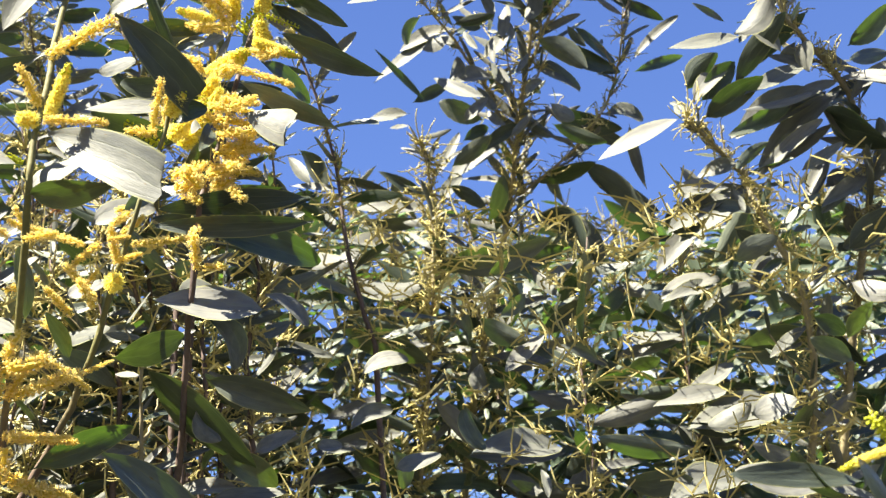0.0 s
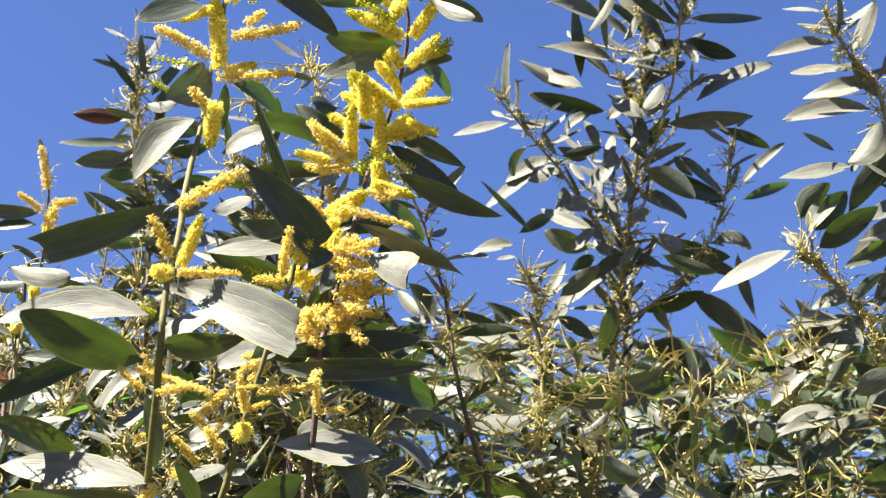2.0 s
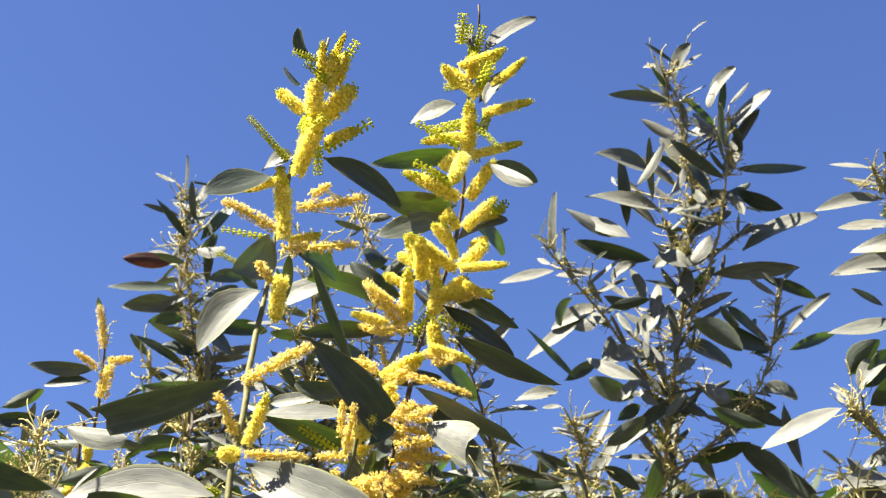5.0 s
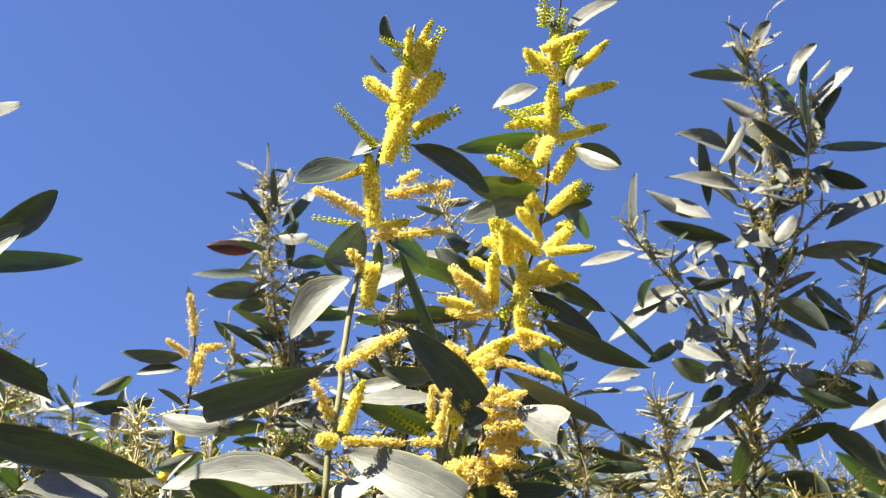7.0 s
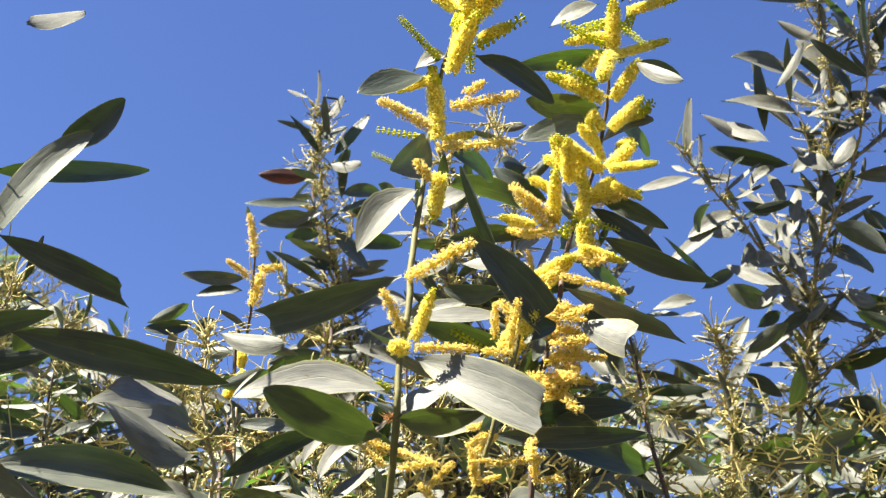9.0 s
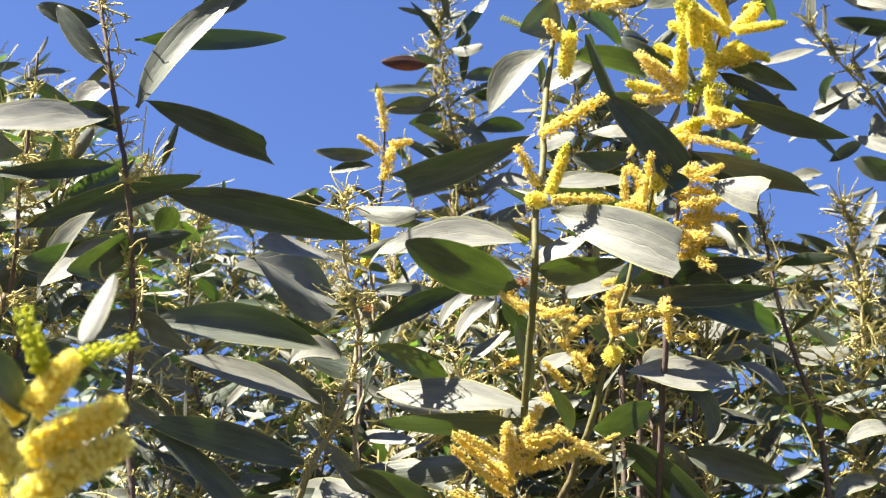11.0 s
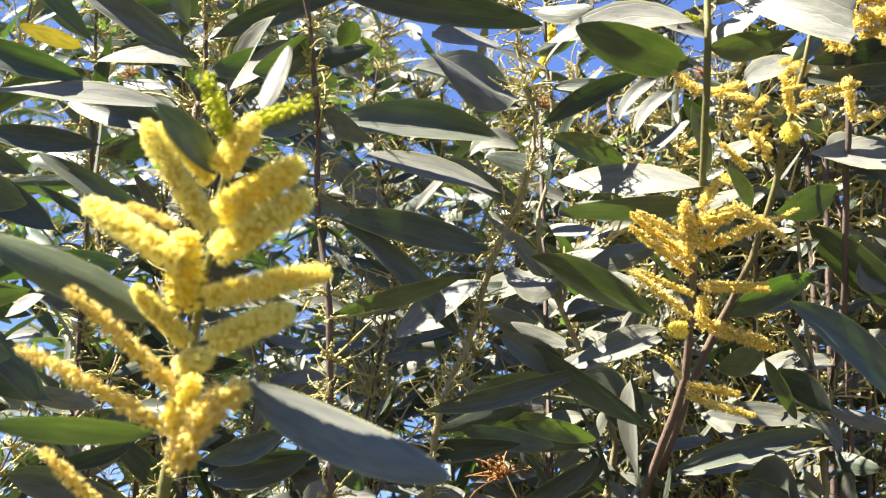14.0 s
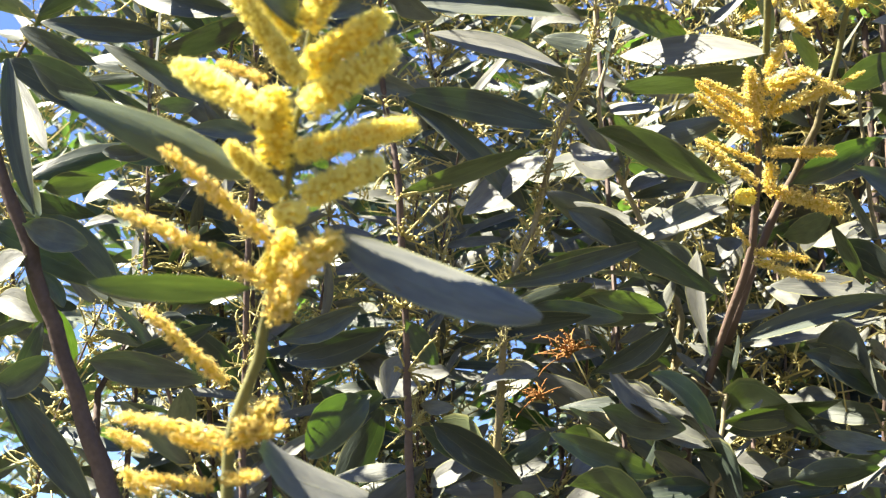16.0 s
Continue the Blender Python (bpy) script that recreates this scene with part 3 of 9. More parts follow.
leaf(yellow_a, (-0.032, 0.813, 2.141), (-0.035, 0.831, 2.114), 0.008, -176, 0, False, "young")
leaf(yellow_a, (-0.047, 0.811, 2.111), (-0.091, 0.818, 2.069), 0.028, -82, 4, False, "bloom")
leaf(yellow_a, (-0.027, 0.819, 2.145), (0.002, 0.856, 2.147), 0.017, 98, 3)
leaf(yellow_a, (-0.058, 0.808, 2.039), (-0.150, 0.839, 2.025), 0.023, -135, 0, True)
leaf(yellow_a, (-0.014, 0.800, 2.064), (0.035, 0.830, 2.019), 0.026, 120, 0, True, "plain")
leaf(yellow_a, (-0.047, 0.790, 1.969), (0.026, 0.750, 1.913), 0.031, 90, 0, True, "bloom")
leaf(yellow_a, (-0.060, 0.794, 1.949), (-0.158, 0.794, 1.952), 0.030, -68, 4, False, "bloom")
leaf(yellow_a, (-0.066, 0.800, 1.922), (-0.130, 0.760, 1.932), 0.030, -138, 0, False, "young")
leaf(yellow_a, (-0.060, 0.810, 1.941), (-0.027, 0.798, 1.957), 0.023, 76, 2, False, "bloom")
leaf(yellow_a, (-0.058, 0.804, 1.934), (-0.004, 0.781, 1.925), 0.022, 158, 5, False, "young")
leaf(yellow_a, (-0.051, 0.794, 1.975), (-0.082, 0.814, 2.002), 0.019, -164, 2, False, "young")
spike(yellow_a, (-0.036, 0.810, 2.150), (-0.037, 0.788, 2.201), 0.0147, "y")
spike(yellow_a, (-0.040, 0.788, 2.185), (-0.066, 0.803, 2.189), 0.0097, "y")
spike(yellow_a, (-0.039, 0.787, 2.142), (-0.072, 0.766, 2.153), 0.0108, "o")
spike(yellow_a, (-0.037, 0.805, 2.139), (0.017, 0.805, 2.140), 0.0108, "o")
spike(yellow_a, (-0.034, 0.816, 2.153), (-0.010, 0.816, 2.158), 0.0089, "y")
spike(yellow_a, (-0.027, 0.796, 2.167), (0.021, 0.793, 2.171), 0.0110, "o")
spike(yellow_a, (-0.025, 0.770, 2.175), (-0.006, 0.724, 2.190), 0.0146, "y")
spike(yellow_a, (-0.021, 0.758, 2.220), (-0.041, 0.754, 2.239), 0.0112, "y")
spike(yellow_a, (-0.013, 0.743, 2.206), (-0.012, 0.730, 2.227), 0.0153, "y")
spike(yellow_a, (-0.034, 0.786, 2.201), (-0.062, 0.774, 2.231), 0.0066, "b")
spike(yellow_a, (-0.007, 0.766, 2.194), (0.026, 0.757, 2.211), 0.0097, "b")
spike(yellow_a, (-0.012, 0.772, 2.203), (-0.013, 0.789, 2.190), 0.0087, "b")
spike(yellow_a, (0.001, 0.738, 2.228), (0.010, 0.721, 2.243), 0.0119, "y")
spike(yellow_a, (-0.001, 0.735, 2.226), (-0.018, 0.718, 2.230), 0.0075, "b")
spike(yellow_a, (-0.032, 0.781, 2.100), (-0.038, 0.805, 2.079), 0.0132, "y")
spike(yellow_a, (-0.036, 0.790, 2.098), (-0.049, 0.779, 2.111), 0.0098, "o")
spike(yellow_a, (-0.054, 0.801, 2.032), (-0.009, 0.783, 2.049), 0.0116, "o")
spike(yellow_a, (-0.054, 0.804, 1.991), (-0.067, 0.786, 2.017), 0.0105, "o")
spike(yellow_a, (-0.048, 0.795, 1.984), (-0.033, 0.778, 2.011), 0.0101, "y")
spike(yellow_a, (-0.050, 0.774, 1.966), (-0.058, 0.765, 1.964), 0.0127, "y")
spike(yellow_a, (-0.045, 0.770, 1.965), (-0.007, 0.771, 1.965), 0.0080, "o")
spike(yellow_a, (-0.046, 0.805, 2.148), (-0.077, 0.794, 2.148), 0.0055, "b")
spike(yellow_a, (-0.047, 0.814, 2.122), (-0.081, 0.809, 2.139), 0.0053, "b")
spike(yellow_a, (-0.062, 0.800, 1.953), (-0.071, 0.798, 1.958), 0.0066, "b")
spike(yellow_a, (-0.054, 0.786, 1.895), (-0.033, 0.785, 1.897), 0.0072, "o")
spike(yellow_a, (-0.061, 0.784, 1.895), (-0.078, 0.783, 1.910), 0.0060, "o")
leaf(yellow_a, (-0.063, 0.855, 1.867), (-0.167, 0.873, 1.892), 0.025, -70, 2, False, "bloom")
leaf(yellow_a, (-0.073, 0.862, 1.860), (-0.176, 0.916, 1.882), 0.028, -161, 2, False, "young")
leaf(yellow_a, (-0.066, 0.858, 1.875), (-0.073, 0.860, 1.930), 0.017, -10, 2, False, "young")
leaf(yellow_a, (-0.041, 0.877, 1.858), (-0.052, 0.853, 1.879), 0.010, -142, 4, False, "young")
spike(yellow_a, (-0.076, 0.849, 1.815), (-0.079, 0.828, 1.844), 0.0099, "o")
spike(yellow_a, (-0.073, 0.840, 1.824), (-0.106, 0.825, 1.840), 0.0074, "o")
spike(yellow_a, (-0.072, 0.838, 1.835), (-0.043, 0.835, 1.840), 0.0128, "o")
spike(yellow_a, (-0.056, 0.842, 1.824), (-0.024, 0.842, 1.837), 0.0104, "o")
spike(yellow_a, (-0.078, 0.862, 1.812), (-0.110, 0.819, 1.827), 0.0074, "o")
spike(yellow_a, (-0.079, 0.865, 1.784), (-0.113, 0.846, 1.811), 0.0074, "o")
spike(yellow_a, (-0.074, 0.864, 1.805), (-0.035, 0.877, 1.806), 0.0080, "o")
spike(yellow_a, (-0.070, 0.862, 1.797), (-0.074, 0.871, 1.779), 0.0105, "o")
spike(yellow_a, (-0.065, 0.871, 1.778), (-0.029, 0.897, 1.774), 0.0118, "o")
spike(yellow_a, (-0.082, 0.871, 1.779), (-0.093, 0.865, 1.777), 0.0121, "y")
spike(yellow_a, (-0.049, 0.830, 1.843), (-0.018, 0.838, 1.823), 0.0073, "o")
spike(yellow_a, (-0.067, 0.826, 1.838), (-0.055, 0.810, 1.849), 0.0092, "o")
spike(yellow_a, (-0.078, 0.853, 1.824), (-0.093, 0.865, 1.833), 0.0123, "o")
leaf(yellow_a, (-0.064, 0.908, 1.799), (-0.004, 0.907, 1.824), 0.019, 125, 1)
leaf(yellow_a, (-0.024, 0.909, 1.810), (0.051, 0.962, 1.753), 0.029, 92, 1)
spike(yellow_a, (-0.087, 0.895, 1.751), (-0.054, 0.904, 1.746), 0.0081, "o")
spike(yellow_a, (-0.087, 0.891, 1.744), (-0.048, 0.909, 1.734), 0.0075, "o")
spike(yellow_a, (-0.090, 0.901, 1.757), (-0.099, 0.899, 1.773), 0.0044, "o")
spike(yellow_a, (-0.093, 0.876, 1.780), (-0.088, 0.879, 1.783), 0.0105, "o")
spike(yellow_a, (-0.073, 0.874, 1.783), (-0.030, 0.884, 1.772), 0.0118, "o")
spike(yellow_a, (-0.071, 0.863, 1.803), (-0.032, 0.880, 1.807), 0.0080, "o")
leaf(yellow_a, (-0.072, 0.922, 1.770), (-0.039, 0.928, 1.782), 0.020, 138, 2, False, "young")
leaf(yellow_a, (-0.041, 0.927, 1.778), (-0.024, 0.964, 1.746), 0.010, 142, 0, False, "young")
leaf(yellow_a, (-0.126, 0.918, 1.767), (-0.127, 0.945, 1.699), 0.022, -130, 5, False, "bloom")
leaf(yellow_a, (-0.109, 0.957, 1.710), (-0.009, 0.987, 1.746), 0.017, 82, 5)
leaf(yellow_a, (-0.123, 0.962, 1.705), (-0.104, 1.013, 1.693), 0.014, 121, 2, False, "young")
spike(yellow_a, (-0.075, 0.855, 1.817), (-0.111, 0.828, 1.840), 0.0080, "o")
spike(yellow_a, (-0.071, 0.843, 1.821), (-0.079, 0.832, 1.848), 0.0104, "o")
spike(yellow_a, (-0.071, 0.853, 1.823), (-0.053, 0.841, 1.850), 0.0080, "o")
spike(yellow_a, (-0.068, 0.855, 1.826), (-0.030, 0.858, 1.841), 0.0092, "o")
spike(yellow_a, (-0.037, 0.852, 1.835), (-0.011, 0.862, 1.850), 0.0043, "o")
spike(yellow_a, (-0.078, 0.875, 1.803), (-0.113, 0.865, 1.819), 0.0056, "o")
spike(yellow_a, (-0.068, 0.853, 1.800), (-0.032, 0.861, 1.801), 0.0055, "o")
spike(yellow_a, (-0.075, 0.891, 1.737), (-0.045, 0.900, 1.731), 0.0063, "o")
yellow_b, line = branch("wattle branch crowded with yellow flower spikes and grey-green leaves", [(0.106, 0.866, 2.434, 0.0009), (0.103, 0.892, 2.399, 0.0011), (0.095, 0.907, 2.360, 0.0012), (0.090, 0.922, 2.321, 0.0013), (0.092, 0.935, 2.297, 0.0014), (0.088, 0.955, 2.275, 0.0016), (0.077, 0.962, 2.228, 0.0017), (0.065, 0.981, 2.209, 0.0018), (0.052, 0.984, 2.159, 0.0019), (0.045, 0.965, 2.108, 0.0020), (0.035, 0.978, 2.072, 0.0020), (0.025, 0.965, 2.019, 0.0022), (0.021, 0.968, 1.967, 0.0022), (0.016, 0.993, 1.917, 0.0023), (0.007, 1.042, 1.840, 0.0026), (-0.012, 1.099, 1.766, 0.0029), (-0.025, 1.158, 1.669, 0.0033)], RED_BARK)
spike(yellow_b, (0.091, 0.877, 2.399), (0.093, 0.861, 2.419), 0.0119, "b")
spike(yellow_b, (0.088, 0.877, 2.373), (0.129, 0.866, 2.382), 0.0099, "y")
leaf(yellow_b, (0.098, 0.919, 2.317), (0.016, 0.917, 2.304), 0.016, -126, 0)
leaf(yellow_b, (0.088, 0.921, 2.373), (0.045, 0.929, 2.360), 0.023, -77, 1, False, "bloom")
leaf(yellow_b, (0.105, 0.907, 2.361), (0.129, 0.909, 2.399), 0.013, 97, 0)
leaf(yellow_b, (0.086, 0.956, 2.290), (0.026, 0.936, 2.283), 0.024, -136, 1, False, "young")
leaf(yellow_b, (0.116, 0.934, 2.319), (0.155, 0.951, 2.312), 0.014, 109, 1)
leaf(yellow_b, (0.085, 0.952, 2.276), (0.020, 0.952, 2.259), 0.021, -94, 2)
leaf(yellow_b, (0.086, 0.951, 2.253), (0.126, 0.943, 2.270), 0.019, 76, 1, False, "bloom")
leaf(yellow_b, (0.101, 0.953, 2.268), (0.128, 0.989, 2.264), 0.017, 104, 3)
leaf(yellow_b, (0.078, 0.973, 2.215), (0.133, 0.971, 2.179), 0.015, 130, 1)
leaf(yellow_b, (0.074, 0.969, 2.200), (0.130, 0.980, 2.159), 0.016, 107, 0)
leaf(yellow_b, (0.079, 0.974, 2.175), (0.156, 0.916, 2.093), 0.025, 149, 0)
leaf(yellow_b, (0.066, 0.989, 2.159), (0.104, 1.050, 2.159), 0.019, 100, 1)
leaf(yellow_b, (0.047, 0.984, 2.136), (0.115, 0.878, 2.033), 0.025, 142, 4, True)
leaf(yellow_b, (0.058, 0.930, 2.071), (0.094, 0.900, 2.038), 0.027, -94, 1, True, "bloom")
leaf(yellow_b, (0.020, 0.984, 2.213), (-0.034, 1.004, 2.260), 0.045, 6, 4, False, "young")
leaf(yellow_b, (0.041, 0.989, 2.220), (-0.004, 0.985, 2.254), 0.018, -128, 1)
leaf(yellow_b, (0.002, 0.986, 2.153), (-0.030, 0.932, 2.216), 0.016, 159, 4)
leaf(yellow_b, (0.035, 1.017, 2.205), (0.013, 1.021, 2.198), 0.015, -74, 0, False, "bloom")
leaf(yellow_b, (0.049, 0.995, 2.179), (0.064, 1.023, 2.219), 0.018, 69, 2)
leaf(yellow_b, (0.008, 0.985, 2.153), (-0.031, 0.989, 2.166), 0.019, -64, 1, False, "bloom")
leaf(yellow_b, (0.024, 0.987, 2.186), (-0.037, 0.965, 2.171), 0.015, -117, 4)
leaf(yellow_b, (0.002, 0.960, 2.121), (-0.045, 0.987, 2.137), 0.018, -139, 3)
leaf(yellow_b, (0.003, 0.992, 2.089), (-0.070, 1.001, 2.116), 0.037, -166, 4, False, "young")
leaf(yellow_b, (0.005, 0.965, 2.099), (-0.066, 0.966, 2.103), 0.018, -69, 0, False, "bloom")
leaf(yellow_b, (0.029, 0.981, 2.097), (0.027, 0.942, 2.050), 0.012, -37, 1)
leaf(yellow_b, (0.107, 0.960, 1.998), (-0.007, 0.963, 1.998), 0.017, -126, 1)
leaf(yellow_b, (0.038, 0.965, 2.013), (0.072, 0.989, 2.007), 0.021, 118, 1, False, "young")
leaf(yellow_b, (0.009, 0.966, 2.042), (0.031, 0.970, 2.070), 0.024, 151, 2, False, "young")
leaf(yellow_b, (0.046, 0.965, 2.037), (0.071, 0.963, 2.038), 0.017, 68, 3, False, "bloom")
spike(yellow_b, (0.103, 0.890, 2.352), (0.080, 0.882, 2.379), 0.0126, "y")
spike(yellow_b, (0.106, 0.892, 2.356), (0.108, 0.870, 2.378), 0.0126, "y")
spike(yellow_b, (0.115, 0.875, 2.350), (0.144, 0.858, 2.364), 0.0097, "y")
spike(yellow_b, (0.107, 0.887, 2.331), (0.149, 0.877, 2.337), 0.0106, "y")
spike(yellow_b, (0.096, 0.912, 2.311), (0.096, 0.882, 2.343), 0.0154, "y")
spike(yellow_b, (0.091, 0.878, 2.280), (0.082, 0.870, 2.247), 0.0142, "y")
spike(yellow_b, (0.090, 0.902, 2.320), (0.056, 0.906, 2.318), 0.0105, "y")
spike(yellow_b, (0.088, 0.892, 2.301), (0.054, 0.867, 2.305), 0.0078, "b")
spike(yellow_b, (0.097, 0.911, 2.307), (0.140, 0.893, 2.306), 0.0096, "y")
spike(yellow_b, (0.101, 0.893, 2.325), (0.118, 0.890, 2.300), 0.0064, "b")
spike(yellow_b, (0.088, 0.936, 2.282), (0.041, 0.929, 2.310), 0.0145, "y")
spike(yellow_b, (0.080, 0.924, 2.289), (0.055, 0.923, 2.313), 0.0077, "b")
spike(yellow_b, (0.095, 0.936, 2.282), (0.119, 0.919, 2.310), 0.0135, "y")
spike(yellow_b, (0.091, 0.932, 2.249), (0.118, 0.918, 2.271), 0.0125, "y")
spike(yellow_b, (0.086, 0.953, 2.264), (0.077, 0.943, 2.277), 0.0125, "y")
spike(yellow_b, (0.097, 0.943, 2.266), (0.126, 0.941, 2.275), 0.0106, "y")
spike(yellow_b, (0.085, 0.950, 2.221), (0.043, 0.922, 2.237), 0.0133, "y")
spike(yellow_b, (0.088, 0.941, 2.217), (0.110, 0.923, 2.229), 0.0142, "y")
spike(yellow_b, (0.087, 0.929, 2.208), (0.126, 0.922, 2.207), 0.0094, "y")
spike(yellow_b, (0.057, 0.951, 2.214), (0.057, 0.918, 2.233), 0.0151, "y")
spike(yellow_b, (0.070, 0.957, 2.197), (0.094, 0.960, 2.222), 0.0133, "y")
spike(yellow_b, (0.071, 0.949, 2.199), (0.116, 0.963, 2.207), 0.0095, "y")
spike(yellow_b, (0.045, 0.977, 2.189), (0.045, 0.933, 2.214), 0.0142, "y")
spike(yellow_b, (0.044, 0.972, 2.176), (0.009, 0.959, 2.218), 0.0138, "o")
spike(yellow_b, (0.030, 0.965, 2.180), (0.001, 0.955, 2.186), 0.0112, "y")
spike(yellow_b, (0.065, 0.964, 2.184), (0.071, 0.946, 2.212), 0.0123, "y")
spike(yellow_b, (0.070, 0.973, 2.150), (0.066, 0.952, 2.178), 0.0148, "y")
spike(yellow_b, (0.062, 0.938, 2.142), (0.097, 0.950, 2.136), 0.0100, "y")
spike(yellow_b, (0.026, 0.966, 2.132), (0.056, 0.948, 2.143), 0.0118, "y")
spike(yellow_b, (0.007, 0.985, 2.077), (0.029, 0.968, 2.101), 0.0160, "y")
spike(yellow_b, (0.031, 0.960, 2.096), (0.037, 0.957, 2.113), 0.0124, "y")
spike(yellow_b, (0.047, 0.927, 2.075), (0.069, 0.915, 2.075), 0.0091, "o")
spike(yellow_b, (0.037, 0.945, 2.063), (0.072, 0.942, 2.064), 0.0109, "o")
spike(yellow_b, (0.032, 0.969, 2.062), (0.067, 0.971, 2.065), 0.0109, "o")
spike(yellow_b, (0.030, 0.961, 2.038), (0.059, 0.952, 2.043), 0.0134, "o")
spike(yellow_b, (0.030, 0.948, 2.027), (0.008, 0.942, 2.017), 0.0141, "o")
spike(yellow_b, (0.024, 0.953, 2.132), (0.001, 0.950, 2.137), 0.0103, "o")
spike(yellow_b, (0.079, 0.947, 2.245), (0.066, 0.929, 2.253), 0.0105, "y")
spike(yellow_b, (-0.007, 0.988, 2.079), (-0.037, 0.981, 2.098), 0.0084, "b")
spike(yellow_b, (0.046, 0.931, 2.113), (0.095, 0.929, 2.096), 0.0083, "o")
spike(yellow_b, (0.027, 0.939, 2.015), (0.016, 0.933, 2.029), 0.0149, "o")
spike(yellow_b, (0.034, 0.967, 2.029), (0.054, 0.976, 2.033), 0.0150, "o")
spike(yellow_b, (0.085, 0.956, 2.235), (0.072, 0.933, 2.263), 0.0095, "y")
spike(yellow_b, (0.055, 0.952, 2.227), (0.037, 0.955, 2.241), 0.0104, "y")
spike(yellow_b, (0.047, 0.977, 2.222), (0.025, 0.975, 2.236), 0.0105, "y")
spike(yellow_b, (0.097, 0.961, 2.251), (0.111, 0.962, 2.260), 0.0124, "y")
spike(yellow_b, (0.090, 0.942, 2.203), (0.115, 0.956, 2.197), 0.0084, "y")
spike(yellow_b, (0.065, 0.970, 2.207), (0.072, 0.974, 2.197), 0.0142, "y")
spike(yellow_b, (0.050, 0.969, 2.173), (0.065, 0.963, 2.190), 0.0126, "b")
spike(yellow_b, (0.070, 0.968, 2.188), (0.096, 0.973, 2.179), 0.0063, "b")
spike(yellow_b, (0.029, 0.965, 2.172), (0.006, 0.977, 2.185), 0.0087, "o")
spike(yellow_b, (0.049, 0.952, 2.131), (0.027, 0.960, 2.121), 0.0113, "o")
spike(yellow_b, (0.066, 0.946, 2.133), (0.083, 0.938, 2.132), 0.0113, "o")
spike(yellow_b, (0.069, 0.974, 2.153), (0.074, 0.964, 2.166), 0.0116, "o")
spike(yellow_b, (0.011, 0.958, 2.095), (0.000, 0.957, 2.109), 0.0092, "o")
spike(yellow_b, (0.012, 0.970, 2.074), (0.005, 0.957, 2.094), 0.0082, "o")
spike(yellow_b, (0.052, 0.944, 2.091), (0.042, 0.944, 2.097), 0.0137, "o")
spike(yellow_b, (0.046, 0.954, 2.023), (0.059, 0.950, 2.011), 0.0114, "o")
spike(yellow_b, (0.020, 0.941, 2.012), (0.028, 0.941, 2.003), 0.0096, "o")
spike(yellow_b, (0.054, 0.956, 2.036), (0.047, 0.948, 2.039), 0.0134, "o")
spike(yellow_b, (-0.003, 0.953, 2.045), (-0.008, 0.949, 2.041), 0.0107, "o")
spike(yellow_b, (0.106, 0.884, 2.359), (0.115, 0.863, 2.364), 0.0118, "b")
spike(yellow_b, (0.111, 0.887, 2.330), (0.106, 0.906, 2.324), 0.0091, "b")
spike(yellow_b, (0.100, 0.917, 2.315), (0.103, 0.924, 2.310), 0.0078, "b")
spike(yellow_b, (0.115, 0.932, 2.265), (0.126, 0.935, 2.277), 0.0103, "b")
spike(yellow_b, (0.091, 0.899, 2.374), (0.076, 0.903, 2.374), 0.0092, "b")
leaf(yellow_b, (0.104, 0.986, 2.033), (-0.002, 0.953, 2.006), 0.019, -117, 2)
leaf(yellow_b, (0.033, 0.970, 1.996), (0.113, 1.034, 2.003), 0.028, 100, 1)
leaf(yellow_b, (0.028, 1.016, 1.900), (0.102, 1.019, 1.874), 0.024, 129, 5)
leaf(yellow_b, (0.073, 0.992, 1.944), (-0.006, 0.970, 1.948), 0.039, -62, 3, False, "bloom")
leaf(yellow_b, (0.034, 0.982, 1.933), (0.056, 1.002, 1.905), 0.034, 76, 1, False, "bloom")
leaf(yellow_b, (-0.050, 0.954, 1.996), (-0.008, 0.962, 2.017), 0.030, 65, 0, False, "bloom")
leaf(yellow_b, (-0.034, 0.984, 1.905), (0.013, 1.015, 1.934), 0.024, 125, 2, False, "young")
leaf(yellow_b, (-0.013, 0.994, 1.902), (0.064, 1.044, 1.845), 0.032, -24, 3, False, "young")
leaf(yellow_b, (0.036, 1.037, 1.849), (0.078, 1.074, 1.836), 0.022, 112, 5, False, "young")
spike(yellow_b, (0.023, 0.944, 1.981), (0.024, 0.964, 1.962), 0.0104, "o")
spike(yellow_b, (0.032, 0.951, 2.042), (0.069, 0.966, 2.043), 0.0109, "o")
spike(yellow_b, (0.029, 0.949, 2.028), (0.012, 0.951, 2.019), 0.0098, "o")
spike(yellow_b, (0.030, 0.938, 2.083), (0.065, 0.939, 2.080), 0.0101, "o")
spike(yellow_b, (0.033, 0.953, 2.077), (0.061, 0.969, 2.069), 0.0110, "o")
spike(yellow_b, (0.028, 0.967, 1.966), (0.046, 0.966, 1.966), 0.0070, "o")
spike(yellow_b, (0.101, 0.885, 2.390), (0.098, 0.875, 2.419), 0.0096, "b")
spike(yellow_b, (0.103, 0.885, 2.393), (0.110, 0.870, 2.414), 0.0095, "b")
spike(yellow_b, (0.104, 0.890, 2.382), (0.126, 0.880, 2.396), 0.0124, "y")
spike(yellow_b, (0.100, 0.893, 2.375), (0.099, 0.880, 2.393), 0.0123, "y")
spike(yellow_b, (0.093, 0.910, 2.341), (0.063, 0.900, 2.324), 0.0102, "b")
spike(yellow_b, (0.083, 0.930, 2.292), (0.051, 0.910, 2.300), 0.0092, "b")
spike(yellow_b, (0.060, 0.960, 2.218), (0.045, 0.940, 2.251), 0.0128, "y")
spike(yellow_b, (0.069, 0.960, 2.212), (0.061, 0.940, 2.242), 0.0136, "y")
